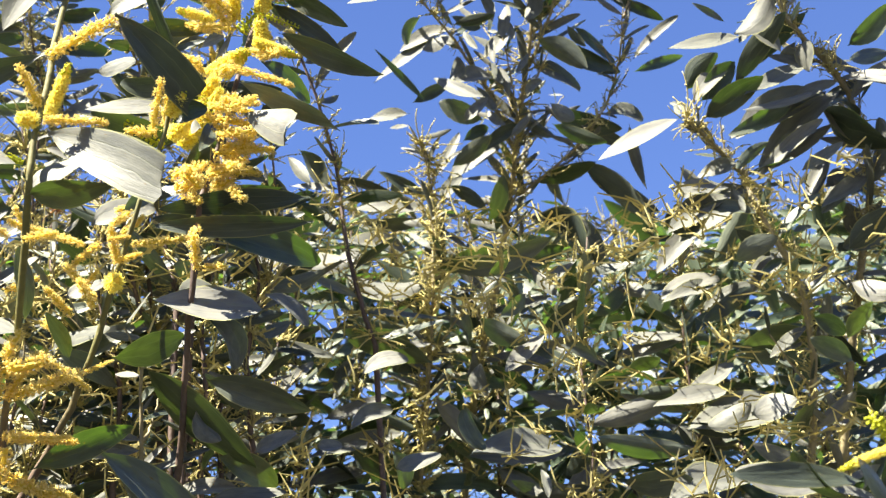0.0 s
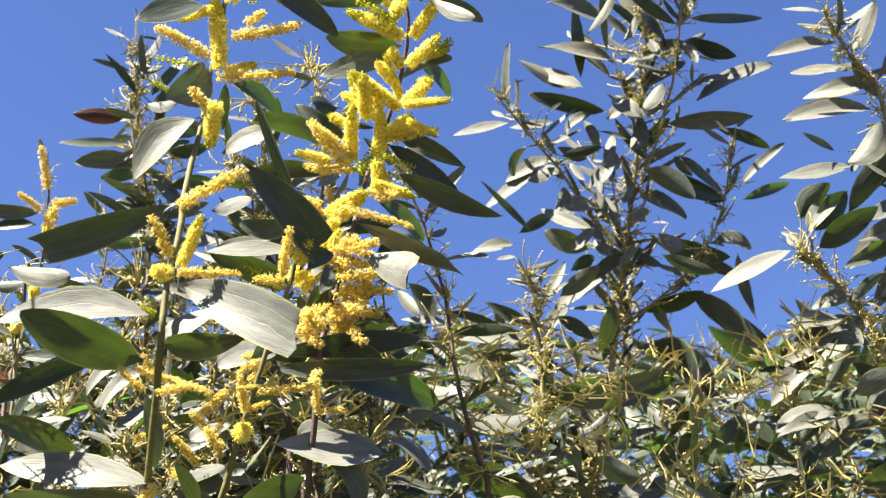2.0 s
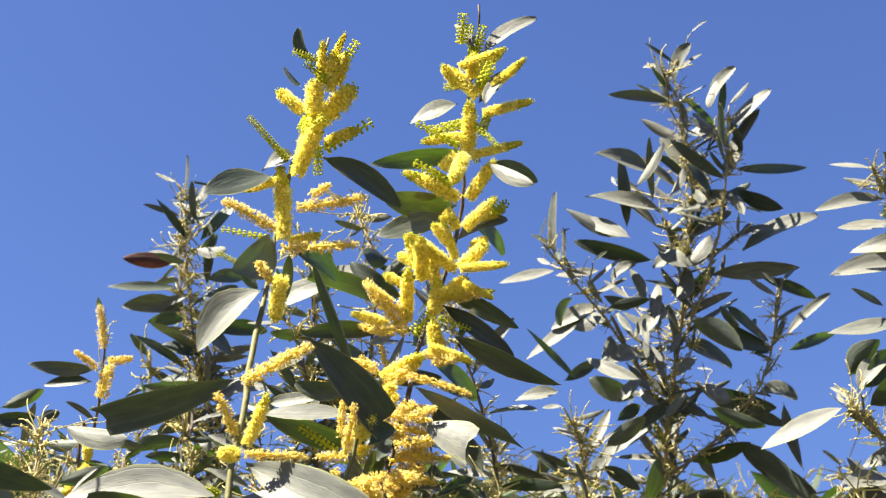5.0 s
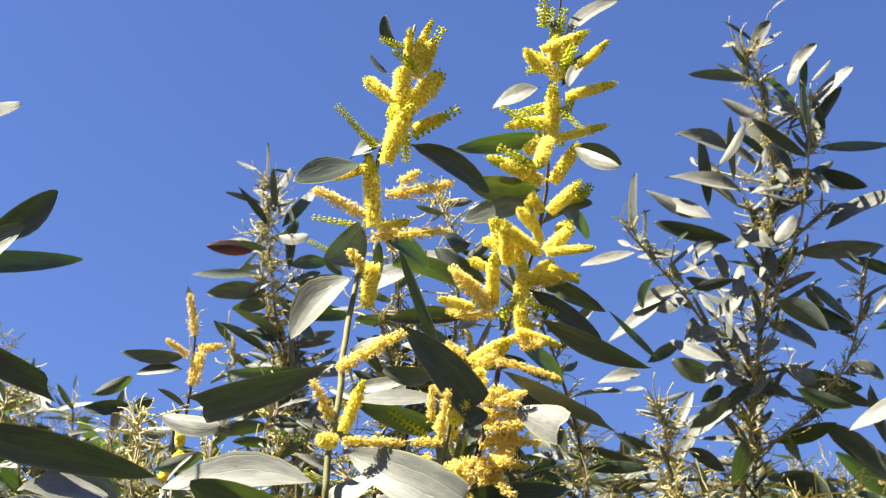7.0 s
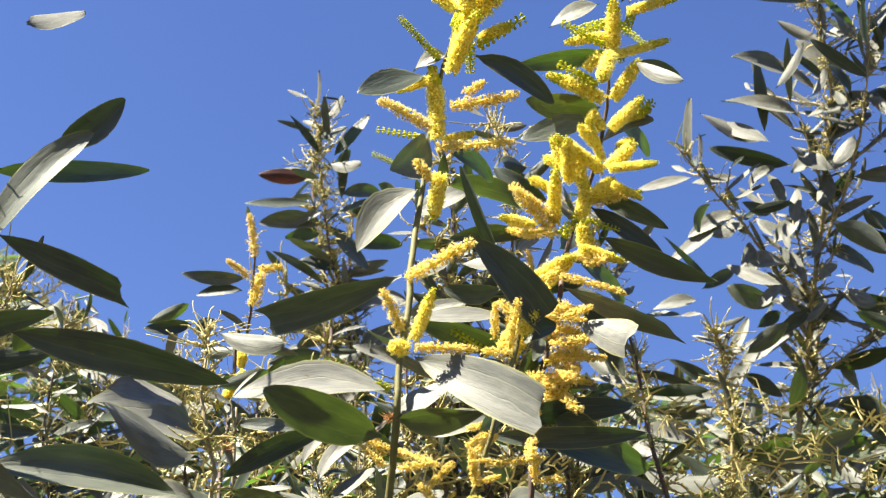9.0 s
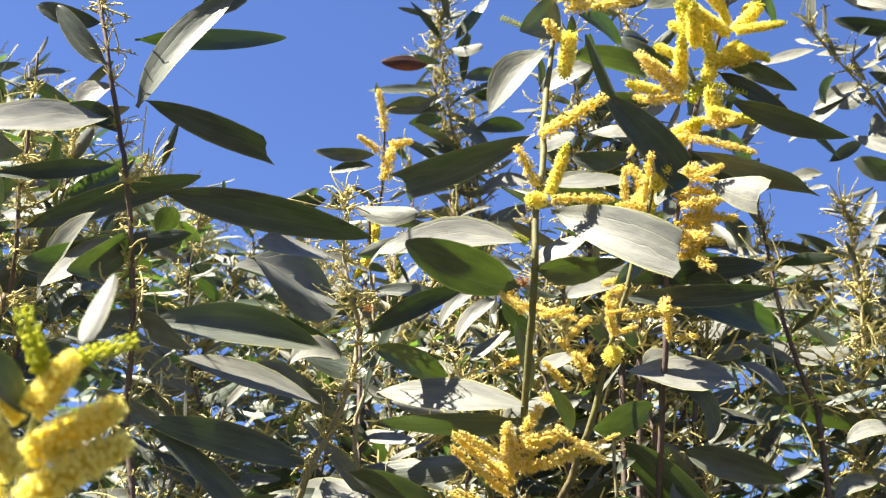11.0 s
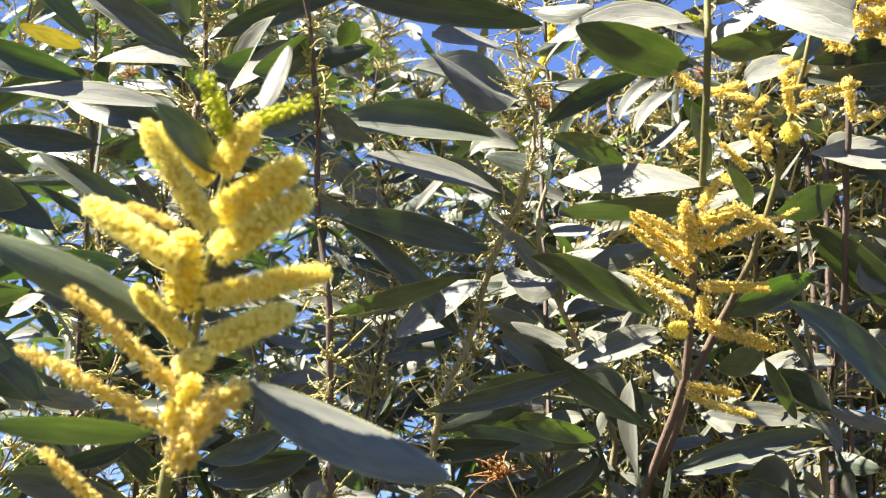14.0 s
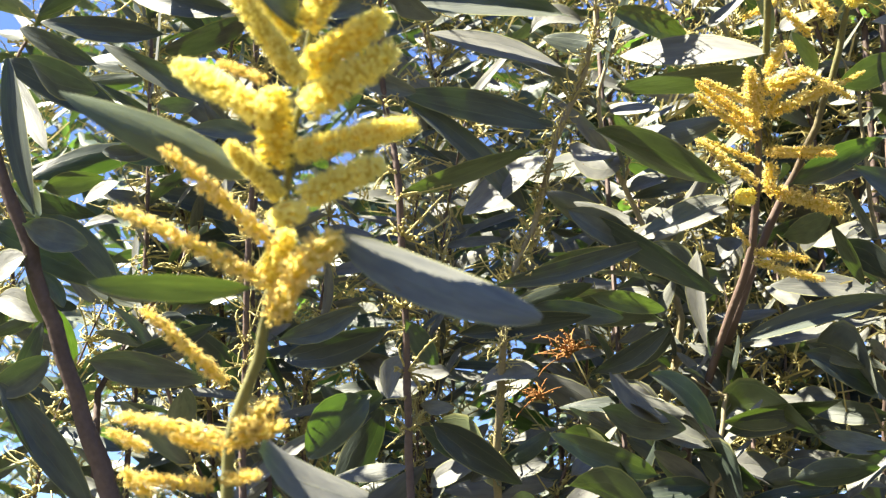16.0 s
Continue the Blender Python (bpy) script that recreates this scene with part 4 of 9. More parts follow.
spike(yellow_b, (0.071, 0.960, 2.201), (0.096, 0.950, 2.210), 0.0117, "y")
spike(yellow_b, (0.048, 0.970, 2.187), (0.015, 0.950, 2.209), 0.0117, "o")
spike(yellow_b, (0.075, 0.960, 2.198), (0.109, 0.950, 2.199), 0.0099, "o")
spike(yellow_b, (0.048, 0.970, 2.176), (0.019, 0.960, 2.173), 0.0107, "o")
spike(yellow_b, (0.057, 0.970, 2.155), (0.094, 0.960, 2.145), 0.0097, "o")
spike(yellow_b, (0.038, 0.970, 2.130), (0.059, 0.950, 2.143), 0.0114, "y")
leaf(yellow_b, (0.072, 0.977, 1.949), (0.104, 0.985, 1.930), 0.019, 60, 1, False, "bloom")
leaf(yellow_b, (0.021, 1.015, 1.875), (0.036, 1.024, 1.854), 0.017, -102, 5, False, "bloom")
leaf(yellow_b, (-0.000, 1.059, 1.827), (0.047, 1.053, 1.833), 0.017, 65, 1, False, "bloom")
leaf(yellow_b, (0.031, 1.050, 1.822), (0.084, 1.044, 1.825), 0.018, 65, 2, False, "bloom")
leaf(yellow_b, (-0.004, 1.045, 1.843), (0.015, 1.040, 1.852), 0.017, 70, 1, False, "bloom")
leaf(yellow_b, (0.107, 1.029, 1.852), (0.125, 1.027, 1.853), 0.014, 65, 4, False, "bloom")
leaf(yellow_b, (0.131, 1.017, 1.860), (0.160, 1.008, 1.873), 0.017, 70, 5, False, "bloom")
leaf(yellow_b, (0.163, 1.030, 1.834), (0.195, 1.023, 1.843), 0.019, 66, 2, False, "bloom")
leaf(yellow_b, (0.140, 0.991, 1.892), (0.172, 0.983, 1.901), 0.018, 68, 3, False, "bloom")
leaf(yellow_b, (0.063, 1.024, 1.847), (0.091, 1.015, 1.860), 0.018, 70, 4, False, "bloom")
leaf(yellow_b, (-0.045, 1.040, 1.807), (-0.004, 1.050, 1.779), 0.022, -44, 2, False, "plain")
leaf(yellow_b, (0.027, 0.970, 2.127), (0.043, 0.970, 2.171), 0.008, -108, 2, False, "bloom")
leaf(yellow_b, (0.024, 1.100, 2.337), (-0.001, 1.080, 2.328), 0.021, 88, 1, False, "plain")
spike(yellow_b, (0.002, 0.955, 2.066), (0.029, 0.943, 2.096), 0.0150, "y")
spike(yellow_b, (0.024, 0.950, 2.101), (0.037, 0.938, 2.109), 0.0130, "y")
spike(yellow_b, (0.025, 0.955, 2.084), (0.067, 0.943, 2.071), 0.0125, "o")
spike(yellow_b, (0.038, 0.965, 2.066), (0.078, 0.953, 2.056), 0.0100, "o")
spike(yellow_b, (0.002, 0.955, 2.034), (0.033, 0.943, 2.037), 0.0125, "o")
spike(yellow_b, (0.031, 0.955, 2.034), (0.053, 0.943, 2.037), 0.0125, "o")
spike(yellow_b, (0.033, 0.965, 2.029), (0.050, 0.953, 2.031), 0.0120, "o")
spike(yellow_b, (0.041, 0.970, 2.054), (0.060, 0.958, 2.051), 0.0100, "o")
spike(yellow_b, (0.042, 0.945, 2.082), (0.044, 0.933, 2.089), 0.0115, "o")
spike(yellow_b, (0.044, 0.970, 2.107), (0.068, 0.958, 2.100), 0.0080, "o")
spike(yellow_b, (0.011, 0.960, 2.018), (0.024, 0.948, 2.014), 0.0080, "o")
spike(yellow_b, (-0.004, 0.965, 2.079), (-0.001, 0.953, 2.105), 0.0085, "o")
spike(yellow_b, (0.063, 0.970, 2.081), (0.054, 0.958, 2.061), 0.0100, "o")
spike(yellow_b, (0.023, 0.965, 1.997), (0.020, 0.953, 1.978), 0.0100, "o")
leaf(yellow_b, (0.067, 0.990, 2.119), (0.079, 1.000, 2.101), 0.018, -48, 2, False, "plain")
leaf(yellow_b, (0.027, 0.930, 2.060), (0.019, 0.940, 2.073), 0.011, -96, 3, False, "bloom")
spike(yellow_b, (0.087, 0.890, 2.363), (0.074, 0.876, 2.376), 0.0105, "y")
spike(yellow_b, (0.098, 0.885, 2.368), (0.102, 0.871, 2.386), 0.0110, "y")
spike(yellow_b, (0.074, 0.920, 2.300), (0.085, 0.906, 2.306), 0.0120, "y")
spike(yellow_b, (0.076, 0.945, 2.267), (0.080, 0.931, 2.266), 0.0120, "y")
leaf(yellow_b, (0.111, 0.900, 2.290), (0.145, 0.875, 2.248), 0.012, -84, 3, False, "bloom")
leaf(yellow_b, (0.109, 0.880, 2.393), (0.154, 0.875, 2.431), 0.018, 80, 3, False, "bloom")
leaf(yellow_b, (0.102, 0.872, 2.392), (0.087, 0.887, 2.431), 0.009, 80, 0, False, "bloom")
leaf(yellow_b, (0.108, 0.875, 2.330), (0.124, 0.870, 2.361), 0.013, 84, 1, False, "bloom")
spike(yellow_b, (0.021, 1.030, 2.171), (0.006, 1.010, 2.179), 0.0080, "o")
spike(yellow_b, (0.027, 1.030, 2.178), (0.023, 1.010, 2.189), 0.0070, "o")
spike(yellow_b, (0.010, 1.030, 2.181), (0.001, 1.010, 2.152), 0.0070, "o")
spike(yellow_b, (-0.037, 1.030, 2.162), (-0.021, 1.010, 2.153), 0.0060, "o")
line = limb(yellow_a, "side_stem", [(0.022, 0.830, 2.048, 0.0014), (0.014, 0.850, 2.005, 0.0015), (-0.003, 0.859, 1.952, 0.0017), (-0.017, 0.876, 1.912, 0.0019), (-0.033, 0.896, 1.866, 0.0021), (-0.053, 0.921, 1.829, 0.0024), (-0.079, 0.946, 1.791, 0.0027), (-0.117, 0.973, 1.715, 0.0031)], AGEING_BARK)
spike(yellow_a, (-0.016, 0.864, 1.903), (-0.011, 0.853, 1.901), 0.0145, "y")
spike(yellow_a, (-0.013, 0.859, 1.916), (-0.014, 0.841, 1.933), 0.0079, "o")
spike(yellow_a, (-0.028, 0.879, 1.894), (-0.039, 0.870, 1.911), 0.0087, "o")
spike(yellow_a, (-0.015, 0.859, 1.916), (0.003, 0.857, 1.922), 0.0055, "o")
spike(yellow_a, (-0.004, 0.846, 1.945), (-0.019, 0.862, 1.943), 0.0071, "o")
spike(yellow_a, (-0.017, 0.843, 1.924), (-0.002, 0.840, 1.925), 0.0040, "o")
spike(yellow_a, (0.018, 0.842, 2.013), (0.028, 0.830, 2.026), 0.0124, "y")
spike(yellow_a, (0.010, 0.826, 1.992), (0.017, 0.807, 2.020), 0.0096, "o")
spike(yellow_a, (0.012, 0.833, 1.995), (-0.008, 0.825, 1.992), 0.0088, "o")
spike(yellow_a, (-0.050, 0.880, 1.926), (-0.027, 0.870, 1.898), 0.0073, "o")
spike(yellow_a, (-0.061, 0.880, 1.948), (-0.087, 0.870, 1.952), 0.0075, "o")
spike(yellow_a, (-0.073, 0.880, 1.946), (-0.084, 0.870, 1.964), 0.0068, "o")
spike(yellow_a, (-0.067, 0.880, 1.950), (-0.036, 0.870, 1.936), 0.0075, "o")
spike(yellow_a, (-0.020, 0.880, 1.964), (-0.002, 0.870, 1.965), 0.0068, "o")
spike(yellow_a, (-0.008, 0.880, 1.940), (0.031, 0.870, 1.937), 0.0074, "o")
spike(yellow_a, (-0.028, 0.880, 1.941), (-0.044, 0.870, 1.920), 0.0067, "o")
spike(yellow_a, (-0.038, 0.880, 1.905), (-0.027, 0.870, 1.917), 0.0059, "o")
spike(yellow_a, (-0.015, 0.880, 1.947), (0.001, 0.870, 1.956), 0.0067, "o")
spike(yellow_a, (-0.042, 0.880, 1.889), (-0.059, 0.870, 1.905), 0.0073, "o")
spike(yellow_a, (-0.086, 0.880, 1.907), (-0.063, 0.870, 1.913), 0.0074, "o")
spike(yellow_a, (-0.060, 0.880, 1.886), (-0.045, 0.870, 1.873), 0.0080, "o")
leaf(yellow_a, (0.019, 0.851, 2.014), (0.040, 0.846, 2.024), 0.017, 98, 1)
leaf(yellow_a, (-0.011, 0.857, 1.952), (0.011, 0.871, 1.979), 0.011, 105, 0)
leaf(yellow_a, (-0.234, 0.970, 1.652), (-0.165, 0.930, 1.621), 0.042, -36, 1, False, "young")
leaf(yellow_a, (-0.129, 1.000, 1.670), (-0.051, 0.950, 1.651), 0.050, -24, 4, False, "young")
leaf(yellow_a, (-0.235, 1.000, 1.766), (-0.151, 0.950, 1.732), 0.032, -26, 3, False, "young")
leaf(yellow_a, (-0.257, 0.980, 1.753), (-0.203, 0.950, 1.734), 0.017, 138, 0, False, "plain")
leaf(yellow_a, (-0.266, 1.030, 1.720), (-0.299, 1.000, 1.699), 0.023, -44, 5, False, "bloom")
leaf(yellow_a, (-0.144, 1.020, 1.770), (-0.140, 1.030, 1.723), 0.020, 28, 2, False, "bloom")
leaf(yellow_a, (-0.200, 1.000, 1.709), (-0.152, 0.970, 1.725), 0.019, -48, 1, False, "plain")
leaf(yellow_a, (-0.198, 0.990, 1.672), (-0.140, 0.950, 1.643), 0.041, -40, 3, False, "plain")
leaf(yellow_a, (-0.061, 1.000, 1.716), (-0.012, 0.960, 1.674), 0.046, -42, 4, False, "plain")
leaf(yellow_a, (-0.141, 0.980, 1.644), (-0.100, 0.950, 1.605), 0.045, -52, 2, False, "plain")
leaf(yellow_a, (-0.198, 1.020, 1.699), (-0.153, 1.000, 1.671), 0.018, -104, 1, False, "bloom")
leaf(yellow_a, (-0.315, 0.950, 1.663), (-0.248, 0.910, 1.615), 0.048, -50, 0, False, "young")
leaf(yellow_a, (-0.134, 1.000, 1.715), (-0.099, 0.970, 1.680), 0.035, -50, 2, False, "young")
leaf(yellow_a, (-0.102, 0.990, 1.623), (-0.060, 0.960, 1.622), 0.018, -46, 5, False, "plain")
leaf(yellow_a, (-0.185, 0.980, 1.791), (-0.131, 0.990, 1.748), 0.038, -32, 4, False, "plain")
leaf(yellow_a, (-0.248, 0.950, 1.767), (-0.159, 0.930, 1.774), 0.020, -28, 5, False, "young")
leaf(yellow_a, (-0.236, 0.950, 1.739), (-0.158, 0.960, 1.736), 0.028, -32, 0, False, "young")
leaf(yellow_a, (-0.077, 1.080, 2.274), (-0.030, 1.060, 2.288), 0.026, 88, 0, False, "bloom")
leaf(yellow_a, (-0.082, 1.080, 2.212), (-0.042, 1.050, 2.202), 0.017, -88, 2, False, "bloom")
leaf(yellow_a, (-0.076, 1.080, 2.175), (-0.030, 1.060, 2.172), 0.015, 88, 4, False, "bloom")
leaf(yellow_a, (-0.080, 1.080, 2.193), (-0.037, 1.090, 2.174), 0.011, -56, 5, False, "plain")
leaf(yellow_a, (-0.112, 1.080, 2.310), (-0.091, 1.080, 2.294), 0.013, -32, 0, False, "plain")
spike(yellow_a, (-0.009, 0.752, 2.208), (0.016, 0.738, 2.227), 0.0180, "y")
spike(yellow_a, (-0.021, 0.762, 2.181), (-0.011, 0.748, 2.217), 0.0150, "y")
spike(yellow_a, (0.002, 0.738, 2.235), (0.016, 0.724, 2.255), 0.0085, "b")
spike(yellow_a, (-0.006, 0.766, 2.200), (0.018, 0.752, 2.202), 0.0105, "y")
spike(yellow_a, (-0.017, 0.790, 2.173), (-0.002, 0.776, 2.172), 0.0080, "o")
spike(yellow_a, (-0.019, 0.760, 2.217), (-0.021, 0.746, 2.195), 0.0080, "b")
spike(yellow_a, (-0.002, 0.736, 2.220), (-0.000, 0.722, 2.245), 0.0105, "y")
grey_c, line = branch("tall grey-leaved wattle branch with dry golden flower stalks", [(0.303, 1.108, 2.587, 0.0007), (0.322, 1.129, 2.558, 0.0009), (0.330, 1.154, 2.522, 0.0012), (0.336, 1.191, 2.469, 0.0015), (0.328, 1.229, 2.417, 0.0018), (0.324, 1.262, 2.369, 0.0021), (0.314, 1.300, 2.316, 0.0024), (0.307, 1.337, 2.263, 0.0027), (0.299, 1.371, 2.216, 0.0030), (0.286, 1.379, 2.150, 0.0033), (0.261, 1.445, 2.050, 0.0037), (0.248, 1.500, 1.945, 0.0041)], TWIG_BARK)
spent(grey_c, line, 0.011, 0.027, 227)
leafy(grey_c, line, 0.023, 0.060, 228, 0.45, 0.85, 6)
twiggy(grey_c, line, 0.029, 0.075, 229, TWIG_BARK)
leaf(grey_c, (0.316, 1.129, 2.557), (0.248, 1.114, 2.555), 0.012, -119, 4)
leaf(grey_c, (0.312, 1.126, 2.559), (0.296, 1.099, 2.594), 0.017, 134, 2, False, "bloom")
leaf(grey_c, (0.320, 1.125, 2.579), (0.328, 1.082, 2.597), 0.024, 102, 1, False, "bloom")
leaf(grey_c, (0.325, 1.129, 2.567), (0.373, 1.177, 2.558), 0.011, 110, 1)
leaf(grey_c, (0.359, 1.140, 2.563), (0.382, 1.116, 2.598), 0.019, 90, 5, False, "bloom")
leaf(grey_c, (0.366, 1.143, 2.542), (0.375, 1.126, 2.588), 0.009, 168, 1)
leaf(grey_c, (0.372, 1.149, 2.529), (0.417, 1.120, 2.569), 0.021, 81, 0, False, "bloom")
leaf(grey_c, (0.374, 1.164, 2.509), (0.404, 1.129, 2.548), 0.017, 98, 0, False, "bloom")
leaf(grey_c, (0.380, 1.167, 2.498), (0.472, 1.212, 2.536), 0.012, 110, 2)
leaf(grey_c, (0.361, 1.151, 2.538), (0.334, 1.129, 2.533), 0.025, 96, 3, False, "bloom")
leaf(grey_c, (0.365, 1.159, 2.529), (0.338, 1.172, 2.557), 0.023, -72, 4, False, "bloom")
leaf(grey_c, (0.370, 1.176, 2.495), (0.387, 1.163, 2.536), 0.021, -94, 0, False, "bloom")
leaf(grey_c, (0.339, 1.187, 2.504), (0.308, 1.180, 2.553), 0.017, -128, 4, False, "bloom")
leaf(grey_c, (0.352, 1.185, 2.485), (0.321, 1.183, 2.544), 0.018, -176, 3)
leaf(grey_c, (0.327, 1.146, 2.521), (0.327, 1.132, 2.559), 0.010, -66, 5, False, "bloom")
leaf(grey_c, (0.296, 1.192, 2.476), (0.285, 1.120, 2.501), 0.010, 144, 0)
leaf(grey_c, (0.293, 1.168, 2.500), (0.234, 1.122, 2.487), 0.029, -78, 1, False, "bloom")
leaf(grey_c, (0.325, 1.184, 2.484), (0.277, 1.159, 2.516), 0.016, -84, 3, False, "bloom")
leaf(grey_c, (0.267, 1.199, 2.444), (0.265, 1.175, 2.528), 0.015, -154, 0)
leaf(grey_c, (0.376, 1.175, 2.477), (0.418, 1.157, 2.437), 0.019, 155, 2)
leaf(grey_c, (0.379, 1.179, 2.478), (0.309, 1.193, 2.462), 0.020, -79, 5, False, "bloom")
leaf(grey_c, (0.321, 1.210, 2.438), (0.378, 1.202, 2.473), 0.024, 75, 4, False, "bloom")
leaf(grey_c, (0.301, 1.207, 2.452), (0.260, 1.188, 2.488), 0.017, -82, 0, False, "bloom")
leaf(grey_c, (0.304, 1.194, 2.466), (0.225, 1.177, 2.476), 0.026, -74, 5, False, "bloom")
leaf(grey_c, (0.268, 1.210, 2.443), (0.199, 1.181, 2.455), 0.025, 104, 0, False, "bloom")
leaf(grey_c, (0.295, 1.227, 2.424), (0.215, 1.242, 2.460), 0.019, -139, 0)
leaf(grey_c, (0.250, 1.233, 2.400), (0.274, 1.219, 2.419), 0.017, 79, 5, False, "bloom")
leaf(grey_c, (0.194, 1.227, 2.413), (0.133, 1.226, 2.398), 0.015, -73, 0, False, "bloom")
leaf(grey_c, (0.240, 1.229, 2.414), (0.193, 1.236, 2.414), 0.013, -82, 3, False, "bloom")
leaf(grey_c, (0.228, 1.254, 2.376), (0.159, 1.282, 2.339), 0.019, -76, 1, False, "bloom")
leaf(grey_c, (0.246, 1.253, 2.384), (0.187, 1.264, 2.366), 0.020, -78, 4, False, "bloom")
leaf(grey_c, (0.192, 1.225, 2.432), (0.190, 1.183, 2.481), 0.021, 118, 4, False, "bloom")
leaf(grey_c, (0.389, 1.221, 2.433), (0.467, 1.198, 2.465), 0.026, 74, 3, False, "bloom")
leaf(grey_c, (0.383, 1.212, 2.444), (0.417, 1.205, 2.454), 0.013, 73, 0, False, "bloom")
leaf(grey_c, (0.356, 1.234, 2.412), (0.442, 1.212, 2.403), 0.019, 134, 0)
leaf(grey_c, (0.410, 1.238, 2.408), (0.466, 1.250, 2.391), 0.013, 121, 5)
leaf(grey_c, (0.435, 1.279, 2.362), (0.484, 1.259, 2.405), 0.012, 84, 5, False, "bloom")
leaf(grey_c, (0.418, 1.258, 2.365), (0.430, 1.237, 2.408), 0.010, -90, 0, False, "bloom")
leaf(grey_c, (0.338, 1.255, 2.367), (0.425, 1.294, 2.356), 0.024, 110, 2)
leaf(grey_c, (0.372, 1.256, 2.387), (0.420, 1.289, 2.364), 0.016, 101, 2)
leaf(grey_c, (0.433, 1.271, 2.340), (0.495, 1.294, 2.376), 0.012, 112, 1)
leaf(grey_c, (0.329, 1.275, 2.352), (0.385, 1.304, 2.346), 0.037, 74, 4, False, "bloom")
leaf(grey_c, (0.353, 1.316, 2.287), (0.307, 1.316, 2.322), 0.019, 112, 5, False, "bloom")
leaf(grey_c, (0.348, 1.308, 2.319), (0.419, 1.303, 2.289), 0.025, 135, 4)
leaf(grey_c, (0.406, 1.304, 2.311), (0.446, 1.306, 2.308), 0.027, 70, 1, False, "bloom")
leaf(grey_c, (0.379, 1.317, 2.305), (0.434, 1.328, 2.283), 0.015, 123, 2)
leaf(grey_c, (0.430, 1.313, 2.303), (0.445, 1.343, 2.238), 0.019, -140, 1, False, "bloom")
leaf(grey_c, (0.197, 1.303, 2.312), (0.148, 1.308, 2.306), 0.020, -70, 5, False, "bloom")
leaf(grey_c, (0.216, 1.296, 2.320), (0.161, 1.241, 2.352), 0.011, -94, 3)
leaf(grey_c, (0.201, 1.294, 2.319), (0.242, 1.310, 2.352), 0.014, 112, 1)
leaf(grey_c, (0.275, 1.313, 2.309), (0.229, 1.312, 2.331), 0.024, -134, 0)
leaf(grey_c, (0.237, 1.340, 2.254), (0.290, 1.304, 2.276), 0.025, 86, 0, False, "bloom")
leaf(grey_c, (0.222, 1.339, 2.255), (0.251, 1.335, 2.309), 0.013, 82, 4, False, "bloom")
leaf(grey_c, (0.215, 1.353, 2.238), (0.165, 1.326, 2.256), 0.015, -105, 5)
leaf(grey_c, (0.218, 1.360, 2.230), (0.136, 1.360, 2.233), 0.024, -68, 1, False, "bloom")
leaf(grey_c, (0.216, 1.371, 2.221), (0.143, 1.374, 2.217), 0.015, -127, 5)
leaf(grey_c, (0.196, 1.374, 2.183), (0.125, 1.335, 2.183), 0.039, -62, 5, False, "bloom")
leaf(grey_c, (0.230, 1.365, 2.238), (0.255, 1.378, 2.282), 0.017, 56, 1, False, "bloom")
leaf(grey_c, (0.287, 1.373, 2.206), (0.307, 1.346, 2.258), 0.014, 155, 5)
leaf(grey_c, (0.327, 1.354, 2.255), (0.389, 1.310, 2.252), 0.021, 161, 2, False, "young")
leaf(grey_c, (0.383, 1.341, 2.265), (0.462, 1.359, 2.220), 0.021, 125, 2)
leaf(grey_c, (0.325, 1.367, 2.222), (0.408, 1.384, 2.188), 0.046, 64, 5, False, "bloom")
leaf(grey_c, (0.309, 1.216, 2.429), (0.350, 1.221, 2.422), 0.028, -110, 1, False, "bloom")
leaf(grey_c, (0.295, 1.233, 2.420), (0.334, 1.219, 2.439), 0.024, 75, 4, False, "bloom")
leaf(grey_c, (0.273, 1.246, 2.379), (0.242, 1.227, 2.380), 0.014, -106, 3)
leaf(grey_c, (0.327, 1.253, 2.391), (0.365, 1.243, 2.427), 0.014, 132, 1)
leaf(grey_c, (0.350, 1.342, 2.266), (0.369, 1.412, 2.249), 0.027, -124, 5, False, "bloom")
leaf(grey_c, (0.303, 1.257, 2.379), (0.274, 1.272, 2.362), 0.021, -85, 0, False, "bloom")
leaf(grey_c, (0.291, 1.280, 2.338), (0.245, 1.248, 2.318), 0.026, -58, 4, False, "bloom")
leaf(grey_c, (0.314, 1.307, 2.300), (0.269, 1.296, 2.260), 0.016, -116, 4)
leaf(grey_c, (0.251, 1.278, 2.286), (0.275, 1.264, 2.307), 0.016, 92, 4, False, "bloom")
leaf(grey_c, (0.238, 1.258, 2.321), (0.249, 1.253, 2.345), 0.018, -92, 5, False, "bloom")
leaf(grey_c, (0.341, 1.269, 2.300), (0.363, 1.254, 2.270), 0.016, -84, 1, False, "bloom")
leaf(grey_c, (0.291, 1.235, 2.357), (0.301, 1.240, 2.403), 0.013, -128, 2, False, "bloom")
leaf(grey_c, (0.282, 1.226, 2.372), (0.272, 1.231, 2.415), 0.012, 80, 3, False, "bloom")
leaf(grey_c, (0.317, 1.225, 2.372), (0.332, 1.230, 2.414), 0.018, -120, 5, False, "bloom")
leaf(grey_c, (0.305, 1.235, 2.356), (0.293, 1.250, 2.396), 0.012, 80, 0, False, "bloom")
leaf(grey_c, (0.293, 1.259, 2.317), (0.280, 1.274, 2.355), 0.012, -100, 2, False, "bloom")
leaf(grey_c, (0.298, 1.266, 2.306), (0.292, 1.271, 2.347), 0.009, 112, 3, False, "bloom")
leaf(grey_c, (0.286, 1.272, 2.295), (0.270, 1.288, 2.333), 0.011, 80, 4, False, "bloom")
leaf(grey_c, (0.316, 1.265, 2.307), (0.332, 1.260, 2.325), 0.013, 84, 5, False, "bloom")
leaf(grey_c, (0.307, 1.253, 2.327), (0.319, 1.248, 2.349), 0.009, 88, 2, False, "bloom")
